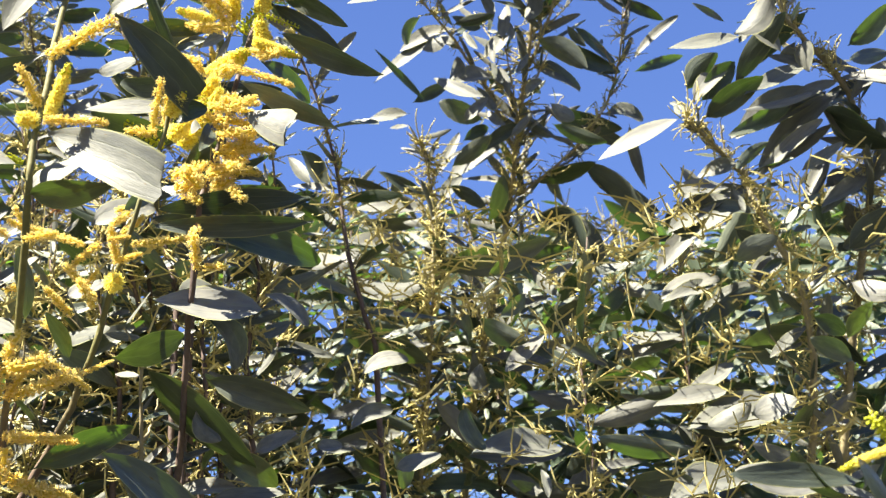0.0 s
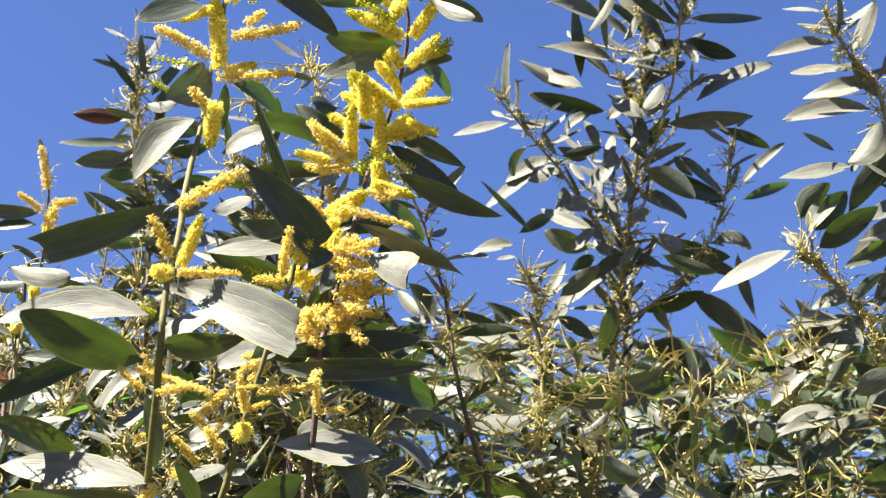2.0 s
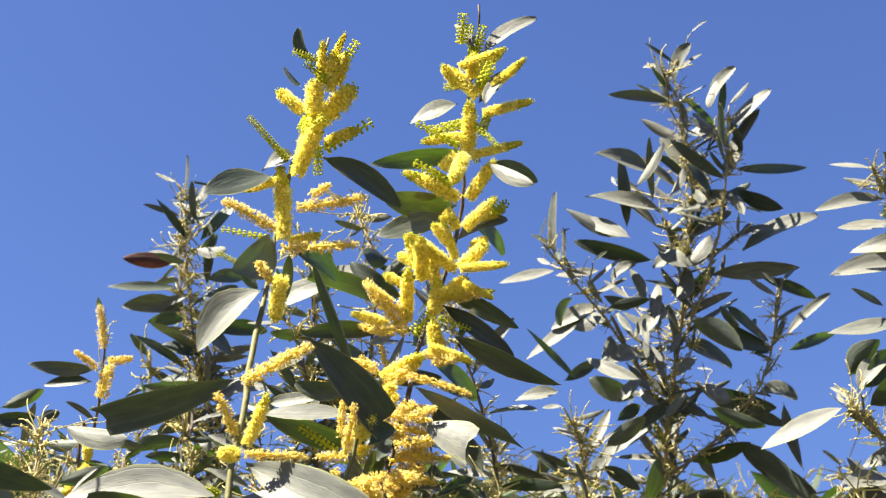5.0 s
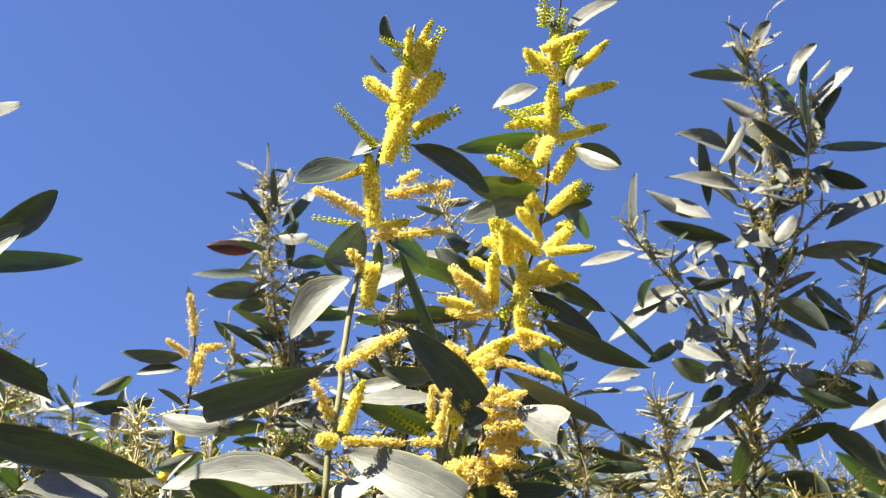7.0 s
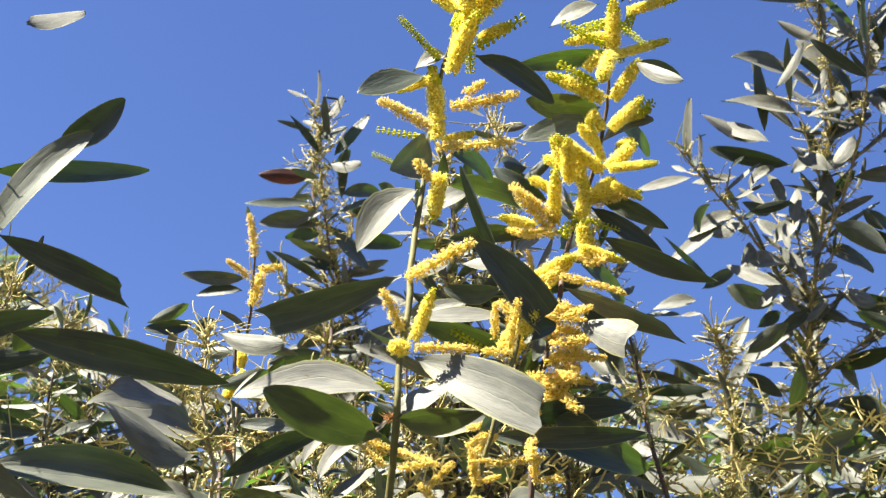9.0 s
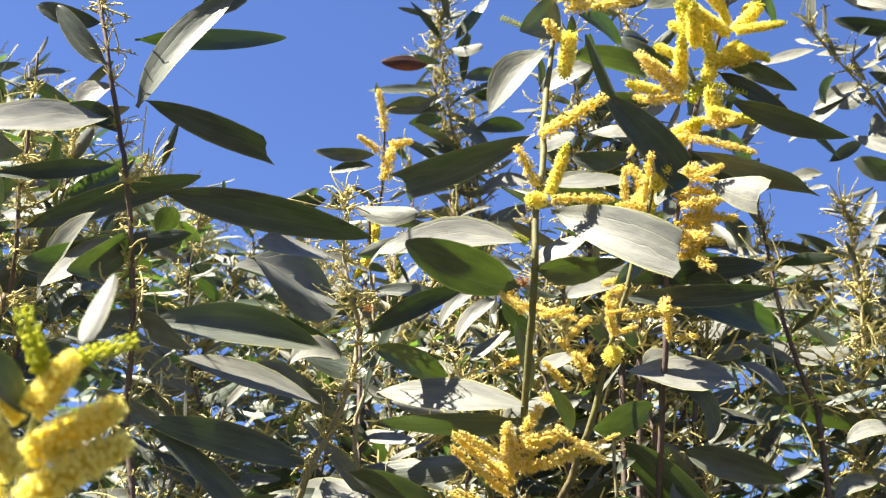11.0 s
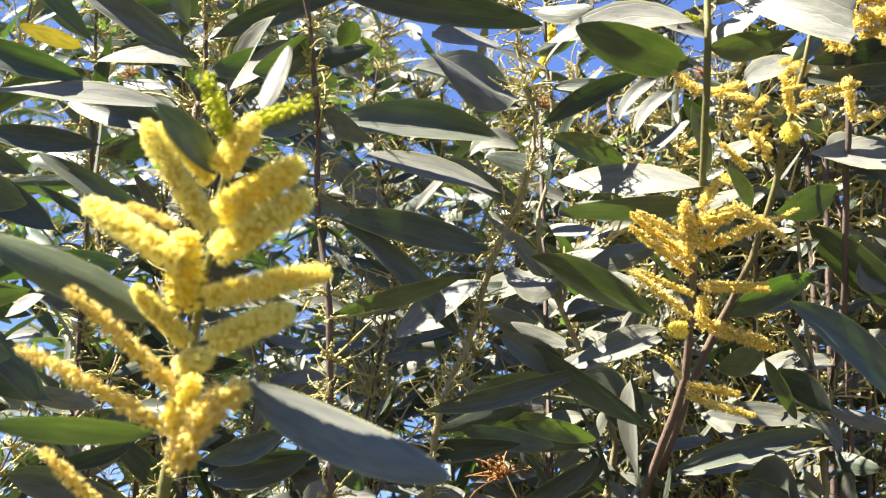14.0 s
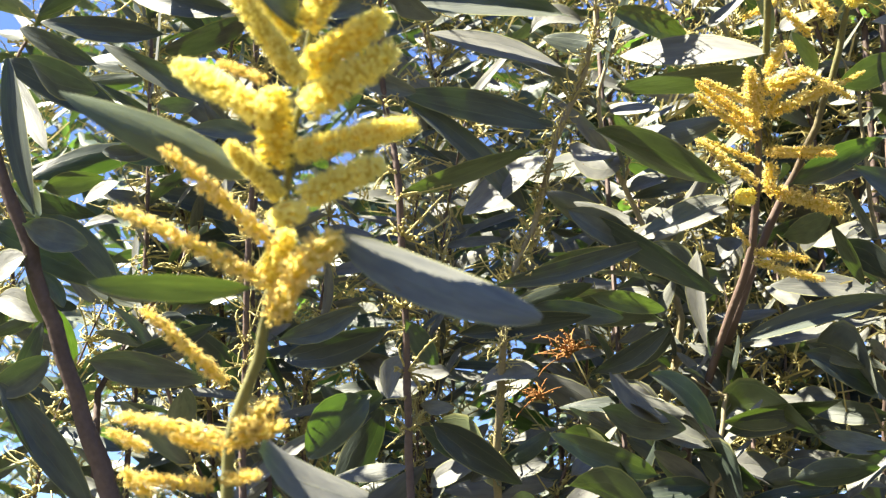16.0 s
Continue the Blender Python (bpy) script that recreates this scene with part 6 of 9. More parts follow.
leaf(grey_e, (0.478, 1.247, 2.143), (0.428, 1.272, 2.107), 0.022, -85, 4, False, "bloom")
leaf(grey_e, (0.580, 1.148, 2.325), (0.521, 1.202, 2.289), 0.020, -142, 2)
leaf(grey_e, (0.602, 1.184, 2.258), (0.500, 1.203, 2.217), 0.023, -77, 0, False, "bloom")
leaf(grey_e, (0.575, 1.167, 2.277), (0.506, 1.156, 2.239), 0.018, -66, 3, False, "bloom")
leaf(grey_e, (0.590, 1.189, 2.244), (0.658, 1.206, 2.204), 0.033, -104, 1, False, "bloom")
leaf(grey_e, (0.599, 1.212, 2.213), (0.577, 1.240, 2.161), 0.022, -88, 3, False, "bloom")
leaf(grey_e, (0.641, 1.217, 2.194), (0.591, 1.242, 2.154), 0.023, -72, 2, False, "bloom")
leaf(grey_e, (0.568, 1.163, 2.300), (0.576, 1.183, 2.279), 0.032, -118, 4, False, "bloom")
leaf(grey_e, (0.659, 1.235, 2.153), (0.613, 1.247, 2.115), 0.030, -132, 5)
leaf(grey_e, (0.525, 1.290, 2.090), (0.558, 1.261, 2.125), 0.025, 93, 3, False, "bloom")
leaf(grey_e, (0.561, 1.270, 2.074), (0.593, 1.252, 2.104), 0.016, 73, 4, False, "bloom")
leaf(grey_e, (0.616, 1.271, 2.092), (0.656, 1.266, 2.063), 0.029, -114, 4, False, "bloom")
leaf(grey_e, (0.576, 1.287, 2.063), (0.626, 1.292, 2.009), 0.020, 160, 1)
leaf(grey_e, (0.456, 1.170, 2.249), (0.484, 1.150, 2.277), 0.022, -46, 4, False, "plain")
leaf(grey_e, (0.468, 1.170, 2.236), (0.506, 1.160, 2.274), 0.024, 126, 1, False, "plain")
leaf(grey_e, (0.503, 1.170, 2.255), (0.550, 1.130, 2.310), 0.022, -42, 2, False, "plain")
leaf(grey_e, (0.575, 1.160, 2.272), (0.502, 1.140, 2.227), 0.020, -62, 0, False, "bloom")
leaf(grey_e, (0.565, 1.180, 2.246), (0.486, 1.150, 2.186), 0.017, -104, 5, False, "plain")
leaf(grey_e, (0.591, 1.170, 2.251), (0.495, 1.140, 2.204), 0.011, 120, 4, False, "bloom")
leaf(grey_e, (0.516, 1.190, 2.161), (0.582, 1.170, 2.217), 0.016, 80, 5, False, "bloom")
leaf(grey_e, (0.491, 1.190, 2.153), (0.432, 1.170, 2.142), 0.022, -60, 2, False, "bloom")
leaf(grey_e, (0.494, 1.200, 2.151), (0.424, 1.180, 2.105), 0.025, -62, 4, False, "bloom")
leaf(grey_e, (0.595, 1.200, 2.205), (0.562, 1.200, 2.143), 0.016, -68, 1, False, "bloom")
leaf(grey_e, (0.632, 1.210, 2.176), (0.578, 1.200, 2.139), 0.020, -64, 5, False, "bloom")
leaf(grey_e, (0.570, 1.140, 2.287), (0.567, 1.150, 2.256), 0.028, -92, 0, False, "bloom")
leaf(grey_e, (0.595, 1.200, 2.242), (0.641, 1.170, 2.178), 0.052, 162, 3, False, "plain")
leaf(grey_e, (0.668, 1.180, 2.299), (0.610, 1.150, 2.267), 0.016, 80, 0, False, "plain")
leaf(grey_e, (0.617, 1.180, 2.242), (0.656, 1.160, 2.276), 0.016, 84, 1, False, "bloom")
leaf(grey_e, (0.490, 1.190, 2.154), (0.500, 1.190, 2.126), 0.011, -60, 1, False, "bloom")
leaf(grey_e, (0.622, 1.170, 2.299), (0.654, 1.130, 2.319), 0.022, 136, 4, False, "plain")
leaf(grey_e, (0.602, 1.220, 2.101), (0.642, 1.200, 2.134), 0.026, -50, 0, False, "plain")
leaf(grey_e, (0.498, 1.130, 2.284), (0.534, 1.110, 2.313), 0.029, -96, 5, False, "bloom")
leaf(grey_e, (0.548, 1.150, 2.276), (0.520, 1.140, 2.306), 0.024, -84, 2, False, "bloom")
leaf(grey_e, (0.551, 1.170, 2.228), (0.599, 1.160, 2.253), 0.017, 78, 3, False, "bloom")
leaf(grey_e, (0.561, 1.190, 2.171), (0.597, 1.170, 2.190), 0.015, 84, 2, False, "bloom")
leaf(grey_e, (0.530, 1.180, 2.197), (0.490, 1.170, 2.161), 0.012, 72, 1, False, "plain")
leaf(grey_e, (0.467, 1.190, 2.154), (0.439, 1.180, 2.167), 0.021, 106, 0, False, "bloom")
red_e, line = branch("slender wattle branch with one reddened leaf and faded flowers", [(-0.183, 1.163, 2.482, 0.0005), (-0.191, 1.190, 2.444, 0.0007), (-0.187, 1.224, 2.396, 0.0009), (-0.181, 1.254, 2.352, 0.0011), (-0.167, 1.298, 2.290, 0.0014), (-0.161, 1.332, 2.242, 0.0016), (-0.176, 1.303, 2.227, 0.0018), (-0.187, 1.341, 2.148, 0.0021), (-0.196, 1.405, 2.016, 0.0024), (-0.221, 1.454, 1.875, 0.0027)], RED_BARK)
spent(red_e, line, 0.011, 0.022, 414)
leafy(red_e, line, 0.017, 0.05, 415)
twiggy(red_e, line, 0.035, 0.035, 416, TWIG_BARK)
hang(red_e, "leaf", RED, blade_pose((-0.200, 1.210, 2.414), (-0.252, 1.200, 2.412), 0.017, 69))["label"] = "reddened leaf"
leaf(red_e, (-0.199, 1.220, 2.417), (-0.241, 1.240, 2.449), 0.015, -81, 2, False, "bloom")
leaf(red_e, (-0.197, 1.231, 2.397), (-0.267, 1.212, 2.387), 0.012, -85, 0)
leaf(red_e, (-0.187, 1.243, 2.379), (-0.255, 1.235, 2.377), 0.020, -122, 4)
leaf(red_e, (-0.191, 1.248, 2.370), (-0.226, 1.237, 2.359), 0.014, -114, 2)
leaf(red_e, (-0.194, 1.185, 2.454), (-0.232, 1.172, 2.461), 0.006, -114, 2)
leaf(red_e, (-0.187, 1.199, 2.433), (-0.216, 1.163, 2.462), 0.012, -93, 1)
leaf(red_e, (-0.179, 1.185, 2.446), (-0.181, 1.152, 2.474), 0.010, 157, 0)
leaf(red_e, (-0.172, 1.214, 2.417), (-0.159, 1.208, 2.449), 0.012, 140, 3)
leaf(red_e, (-0.166, 1.213, 2.395), (-0.129, 1.235, 2.413), 0.016, 106, 1)
leaf(red_e, (-0.162, 1.272, 2.307), (-0.242, 1.297, 2.316), 0.013, -136, 1)
leaf(red_e, (-0.188, 1.280, 2.326), (-0.239, 1.241, 2.346), 0.011, -96, 4)
leaf(red_e, (-0.173, 1.265, 2.338), (-0.212, 1.249, 2.341), 0.021, -83, 5)
leaf(red_e, (-0.180, 1.177, 2.464), (-0.162, 1.170, 2.487), 0.017, -100, 4, False, "bloom")
leaf(red_e, (-0.174, 1.198, 2.434), (-0.138, 1.179, 2.471), 0.016, 106, 2)
leaf(red_e, (-0.168, 1.224, 2.396), (-0.160, 1.185, 2.432), 0.011, 157, 0)
leaf(red_e, (-0.160, 1.231, 2.386), (-0.115, 1.223, 2.387), 0.015, 131, 4)
leaf(red_e, (-0.158, 1.249, 2.355), (-0.107, 1.266, 2.365), 0.018, 114, 3)
leaf(red_e, (-0.175, 1.241, 2.365), (-0.141, 1.267, 2.339), 0.024, 89, 2)
leaf(red_e, (-0.150, 1.272, 2.328), (-0.191, 1.304, 2.300), 0.028, -88, 4, False, "bloom")
leaf(red_e, (-0.166, 1.302, 2.292), (-0.219, 1.308, 2.269), 0.020, -128, 2)
leaf(red_e, (-0.154, 1.307, 2.268), (-0.105, 1.281, 2.279), 0.029, 84, 4, False, "bloom")
leaf(red_e, (-0.159, 1.287, 2.297), (-0.106, 1.279, 2.311), 0.029, 71, 3, False, "bloom")
leaf(red_e, (-0.179, 1.199, 2.422), (-0.139, 1.168, 2.398), 0.014, -94, 1, False, "bloom")
bud_f, line = branch("thin wattle branch ending in a small ochre flower cluster", [(-0.197, 0.968, 2.199, 0.0006), (-0.197, 0.988, 2.171, 0.0009), (-0.202, 1.011, 2.137, 0.0011), (-0.209, 1.035, 2.103, 0.0013), (-0.205, 0.988, 2.106, 0.0014), (-0.208, 1.002, 2.052, 0.0016), (-0.208, 0.993, 1.996, 0.0017)], RED_BARK)
spent(bud_f, line, 0.03, 0.02, 441)
leafy(bud_f, line, 0.05, 0.04, 442)
spike(bud_f, (-0.192, 0.968, 2.161), (-0.194, 0.949, 2.190), 0.0089, "o")
spike(bud_f, (-0.199, 0.984, 2.152), (-0.214, 0.967, 2.159), 0.0079, "o")
spike(bud_f, (-0.192, 0.983, 2.158), (-0.173, 0.988, 2.164), 0.0089, "o")
spike(bud_f, (-0.197, 0.998, 2.133), (-0.188, 0.979, 2.154), 0.0128, "o")
spike(bud_f, (-0.205, 1.011, 2.099), (-0.210, 1.035, 2.098), 0.0104, "y")
leaf(bud_f, (-0.206, 1.004, 2.164), (-0.254, 0.983, 2.157), 0.012, -109, 3)
leaf(bud_f, (-0.207, 1.004, 2.152), (-0.246, 1.003, 2.149), 0.010, -94, 4)
leaf(bud_f, (-0.218, 0.984, 2.101), (-0.157, 0.950, 2.069), 0.018, -98, 5, False, "bloom")
leaf(bud_f, (-0.239, 0.981, 2.108), (-0.273, 0.968, 2.098), 0.012, -112, 5)
leaf(bud_f, (-0.221, 0.980, 2.112), (-0.237, 0.980, 2.099), 0.010, 64, 3, False, "plain")
spike(bud_f, (-0.195, 0.984, 2.068), (-0.218, 1.000, 2.042), 0.0100, "y")
bud_g, line = branch("knobbly wattle branch with curved glossy leaves and yellowish buds", [(-0.186, 0.836, 2.026, 0.0007), (-0.185, 0.828, 1.994, 0.0009), (-0.181, 0.827, 1.949, 0.0011), (-0.173, 0.834, 1.915, 0.0013), (-0.176, 0.837, 1.884, 0.0015), (-0.187, 0.847, 1.857, 0.0018), (-0.199, 0.846, 1.830, 0.0020), (-0.210, 0.856, 1.804, 0.0021), (-0.223, 0.869, 1.771, 0.0022), (-0.237, 0.864, 1.731, 0.0024), (-0.250, 0.892, 1.680, 0.0026), (-0.261, 0.921, 1.628, 0.0028)], TWIG_BARK)
spent(bud_g, line, 0.010, 0.02, 454)
leaf(bud_g, (-0.188, 0.828, 1.898), (-0.297, 0.787, 1.905), 0.028, -85, 4)
leaf(bud_g, (-0.188, 0.838, 1.863), (-0.275, 0.802, 1.889), 0.026, -54, 2, False, "bloom")
leaf(bud_g, (-0.198, 0.853, 1.831), (-0.290, 0.794, 1.841), 0.021, -101, 2)
leaf(bud_g, (-0.183, 0.823, 1.922), (-0.225, 0.750, 1.918), 0.040, 118, 0, False, "bloom")
leaf(bud_g, (-0.181, 0.832, 1.924), (-0.228, 0.838, 1.952), 0.011, -120, 3)
leaf(bud_g, (-0.204, 0.852, 1.814), (-0.268, 0.852, 1.780), 0.028, -65, 2, False, "bloom")
leaf(bud_g, (-0.196, 0.856, 1.819), (-0.169, 0.868, 1.811), 0.031, -130, 2, False, "bloom")
leaf(bud_g, (-0.181, 0.848, 1.828), (-0.094, 0.863, 1.789), 0.035, -16, 3, False, "young")
leaf(bud_g, (-0.201, 0.864, 1.780), (-0.155, 0.884, 1.753), 0.019, 111, 5)
leaf(bud_g, (-0.098, 0.890, 1.788), (-0.163, 0.885, 1.765), 0.021, -60, 5, False, "bloom")
leaf(bud_g, (-0.167, 0.843, 1.908), (-0.121, 0.886, 1.901), 0.018, 115, 5, False, "young")
leaf(bud_g, (-0.172, 0.846, 1.917), (-0.107, 0.856, 1.955), 0.015, 119, 3)
leaf(bud_g, (-0.216, 0.829, 1.891), (-0.184, 0.832, 1.902), 0.024, 64, 5, False, "bloom")
leaf(bud_g, (-0.246, 0.850, 1.726), (-0.145, 0.874, 1.757), 0.014, 116, 4)
leaf(bud_g, (-0.278, 0.879, 1.705), (-0.191, 0.892, 1.715), 0.016, 120, 5)
leaf(bud_g, (-0.192, 0.887, 1.728), (-0.147, 0.917, 1.723), 0.014, 118, 1, False, "young")
leaf(bud_g, (-0.195, 0.875, 1.783), (-0.105, 0.875, 1.715), 0.023, 146, 0)
leaf(bud_g, (-0.195, 0.910, 1.682), (-0.142, 0.901, 1.707), 0.015, 129, 4)
leaf(bud_g, (-0.178, 0.895, 1.760), (-0.104, 0.908, 1.791), 0.023, 59, 4, False, "bloom")
leaf(bud_g, (-0.230, 0.912, 1.691), (-0.266, 0.906, 1.676), 0.017, -57, 4, False, "bloom")
leaf(bud_g, (-0.185, 0.912, 1.690), (-0.146, 0.940, 1.655), 0.037, -128, 3, False, "bloom")
leaf(bud_g, (-0.121, 0.957, 1.657), (-0.041, 0.952, 1.665), 0.021, 147, 5, False, "young")
leaf(bud_g, (-0.220, 0.937, 1.653), (-0.190, 0.961, 1.644), 0.017, -42, 5, False, "young")
leaf(bud_g, (-0.288, 0.801, 1.838), (-0.225, 0.865, 1.784), 0.023, 79, 1)
leaf(bud_g, (-0.307, 0.892, 1.650), (-0.252, 0.908, 1.628), 0.017, 118, 4)
leaf(bud_g, (-0.173, 0.928, 1.664), (-0.147, 0.965, 1.645), 0.020, 80, 2)
leaf(bud_g, (-0.064, 0.954, 1.707), (-0.027, 0.958, 1.688), 0.012, 131, 1)
leaf(bud_g, (-0.118, 0.964, 1.652), (-0.063, 0.954, 1.656), 0.019, 131, 3)
leaf(bud_g, (-0.311, 0.848, 1.703), (-0.384, 0.846, 1.685), 0.022, -124, 5)
leaf(bud_g, (-0.330, 0.867, 1.665), (-0.367, 0.859, 1.623), 0.031, -117, 4)
leaf(bud_g, (-0.296, 0.885, 1.650), (-0.240, 0.904, 1.610), 0.023, 121, 5)
leaf(bud_g, (-0.262, 0.885, 1.672), (-0.227, 0.893, 1.683), 0.019, 56, 5, False, "bloom")
leaf(bud_g, (-0.228, 0.883, 1.723), (-0.176, 0.927, 1.724), 0.016, 96, 2)
leaf(bud_g, (-0.159, 0.954, 1.623), (-0.213, 0.882, 1.637), 0.019, -106, 1, False, "young")
leaf(bud_g, (-0.065, 0.947, 1.700), (-0.012, 0.981, 1.675), 0.022, 98, 1)
leaf(bud_g, (-0.139, 0.966, 1.641), (-0.098, 0.967, 1.613), 0.027, 142, 0)
leaf(bud_g, (-0.193, 0.923, 1.663), (-0.139, 0.930, 1.647), 0.023, 124, 2)
leaf(bud_g, (-0.182, 0.923, 1.674), (-0.148, 0.942, 1.657), 0.037, 44, 4, False, "bloom")
leaf(bud_g, (-0.159, 0.920, 1.684), (-0.121, 0.957, 1.652), 0.029, 68, 1)
leaf(bud_g, (-0.062, 0.961, 1.648), (-0.015, 0.992, 1.644), 0.015, 101, 2)
leaf(bud_g, (-0.330, 0.870, 1.677), (-0.300, 0.883, 1.671), 0.037, -140, 0, False, "bloom")
leaf(bud_g, (-0.278, 0.917, 1.617), (-0.253, 0.922, 1.625), 0.021, 55, 1, False, "bloom")
leaf(bud_g, (-0.060, 1.002, 1.626), (-0.019, 0.983, 1.639), 0.018, 136, 1)
leaf(bud_g, (-0.088, 0.991, 1.621), (-0.055, 0.997, 1.636), 0.021, 54, 3, False, "bloom")
dark_g, line = branch("dark reddish wattle branch with long drooping leaves, some bitten off", [(-0.322, 0.690, 2.097, 0.0013), (-0.303, 0.697, 2.022, 0.0014), (-0.299, 0.713, 1.993, 0.0015), (-0.293, 0.714, 1.968, 0.0016), (-0.291, 0.727, 1.944, 0.0016), (-0.291, 0.745, 1.910, 0.0018), (-0.292, 0.763, 1.873, 0.0018), (-0.296, 0.784, 1.829, 0.0019), (-0.287, 0.791, 1.776, 0.0021), (-0.293, 0.836, 1.660, 0.0024), (-0.296, 0.853, 1.615, 0.0025)], RED_BARK)
spent(dark_g, line, 0.02, 0.024, 500)
leaf(dark_g, (-0.302, 0.707, 2.000), (-0.347, 0.647, 1.962), 0.036, -52, 4, True, "bloom")
leaf(dark_g, (-0.288, 0.711, 2.015), (-0.206, 0.706, 1.969), 0.019, 139, 0, True)
leaf(dark_g, (-0.297, 0.713, 1.970), (-0.356, 0.678, 1.945), 0.012, -106, 5)
leaf(dark_g, (-0.300, 0.722, 1.998), (-0.322, 0.683, 1.993), 0.015, -92, 4)
leaf(dark_g, (-0.274, 0.722, 1.955), (-0.151, 0.757, 1.936), 0.023, 132, 1, False, "plain")
leaf(dark_g, (-0.309, 0.723, 1.946), (-0.361, 0.761, 1.907), 0.023, -93, 4, False, "bloom")
leaf(dark_g, (-0.291, 0.736, 1.936), (-0.317, 0.719, 1.901), 0.021, -125, 3, False, "young")
leaf(dark_g, (-0.290, 0.793, 1.770), (-0.203, 0.792, 1.790), 0.014, 145, 0, False, "young")
leaf(dark_g, (-0.288, 0.705, 2.005), (-0.229, 0.675, 2.062), 0.025, 104, 3)
leaf(dark_g, (-0.293, 0.698, 2.051), (-0.212, 0.746, 2.084), 0.015, 107, 2)
leaf(dark_g, (-0.307, 0.695, 2.030), (-0.343, 0.684, 2.071), 0.017, -140, 0)
leaf(dark_g, (-0.301, 0.704, 2.022), (-0.324, 0.698, 1.999), 0.022, -64, 4, False, "bloom")
leaf(dark_g, (-0.315, 0.695, 2.063), (-0.367, 0.703, 2.088), 0.015, -139, 0)
leaf(dark_g, (-0.292, 0.731, 1.930), (-0.347, 0.736, 1.905), 0.024, -72, 0, False, "bloom")
leaf(dark_g, (-0.292, 0.737, 1.926), (-0.367, 0.749, 1.925), 0.020, -130, 0)
leaf(dark_g, (-0.292, 0.762, 1.893), (-0.254, 0.753, 1.865), 0.022, 146, 3)
leaf(dark_g, (-0.254, 0.696, 2.066), (-0.214, 0.684, 2.091), 0.019, 134, 4)
leaf(dark_g, (-0.213, 0.736, 1.926), (-0.176, 0.758, 1.929), 0.029, 58, 2, False, "bloom")
leaf(dark_g, (-0.274, 0.663, 2.134), (-0.248, 0.684, 2.158), 0.020, -118, 2, False, "bloom")
leaf(dark_g, (-0.315, 0.771, 1.851), (-0.277, 0.787, 1.836), 0.015, 111, 4)
leaf(dark_g, (-0.288, 0.756, 1.894), (-0.323, 0.740, 1.871), 0.015, -110, 1)
leaf(dark_g, (-0.288, 0.815, 1.697), (-0.280, 0.856, 1.678), 0.015, 130, 2)
leaf(dark_g, (-0.370, 0.806, 1.687), (-0.323, 0.827, 1.711), 0.016, 110, 4)
leaf(dark_g, (-0.292, 0.837, 1.682), (-0.311, 0.841, 1.655), 0.020, -75, 4, False, "bloom")
leaf(dark_g, (-0.395, 1.020, 2.109), (-0.375, 1.000, 2.123), 0.021, -18, 1, False, "young")
leaf(dark_g, (-0.393, 1.020, 2.071), (-0.401, 1.000, 2.067), 0.011, -120, 4, False, "young")
dark_h, line = branch("upright brown wattle branch with broad dark leaves", [(-0.376, 0.737, 2.077, 0.0009), (-0.383, 0.756, 2.035, 0.0011), (-0.385, 0.766, 1.989, 0.0013), (-0.384, 0.774, 1.950, 0.0015), (-0.392, 0.791, 1.919, 0.0016), (-0.381, 0.765, 1.908, 0.0017), (-0.391, 0.795, 1.826, 0.0018), (-0.406, 0.831, 1.723, 0.0021), (-0.418, 0.869, 1.620, 0.0023)], RED_BARK)
spent(dark_h, line, 0.018, 0.024, 526)
leaf(dark_h, (-0.393, 0.768, 1.972), (-0.402, 0.694, 1.990), 0.032, -78, 5, False, "bloom")
leaf(dark_h, (-0.379, 0.767, 1.962), (-0.264, 0.761, 1.990), 0.019, 127, 1)
leaf(dark_h, (-0.399, 0.784, 1.960), (-0.488, 0.756, 2.015), 0.021, -120, 4)
leaf(dark_h, (-0.391, 0.777, 1.947), (-0.465, 0.765, 1.959), 0.023, -56, 4, False, "bloom")
leaf(dark_h, (-0.400, 0.775, 1.905), (-0.482, 0.768, 1.928), 0.018, -103, 5)
leaf(dark_h, (-0.387, 0.782, 1.942), (-0.323, 0.799, 1.972), 0.022, 116, 4)
leaf(dark_h, (-0.366, 0.803, 1.913), (-0.354, 0.796, 1.938), 0.011, 116, 3)
leaf(dark_h, (-0.429, 0.750, 2.032), (-0.376, 0.736, 1.999), 0.026, 146, 0)
leaf(dark_h, (-0.393, 0.763, 2.001), (-0.446, 0.771, 1.998), 0.015, -130, 3)
leaf(dark_h, (-0.392, 0.762, 1.909), (-0.511, 0.714, 1.915), 0.030, -54, 1, False, "bloom")
leaf(dark_h, (-0.482, 0.768, 1.811), (-0.441, 0.803, 1.822), 0.019, 99, 2)
leaf(dark_h, (-0.508, 0.808, 1.682), (-0.421, 0.812, 1.665), 0.025, 126, 1)
leaf(dark_h, (-0.426, 0.830, 1.709), (-0.486, 0.826, 1.691), 0.013, -122, 3)
leaf(dark_h, (-0.466, 0.763, 1.828), (-0.537, 0.720, 1.862), 0.025, -101, 2)
leaf(dark_h, (-0.450, 0.742, 1.926), (-0.535, 0.704, 1.949), 0.020, -108, 5)
leaf(dark_h, (-0.439, 0.756, 1.884), (-0.509, 0.716, 1.883), 0.017, -105, 1)
leaf(dark_h, (-0.478, 0.740, 1.859), (-0.536, 0.729, 1.889), 0.016, -125, 0)
leaf(dark_h, (-0.475, 0.801, 1.727), (-0.545, 0.742, 1.758), 0.035, -90, 2)
leaf(dark_h, (-0.417, 0.789, 1.847), (-0.485, 0.751, 1.882), 0.015, -102, 5)
leaf(dark_h, (-0.372, 0.879, 1.640), (-0.334, 0.903, 1.675), 0.023, 104, 5)
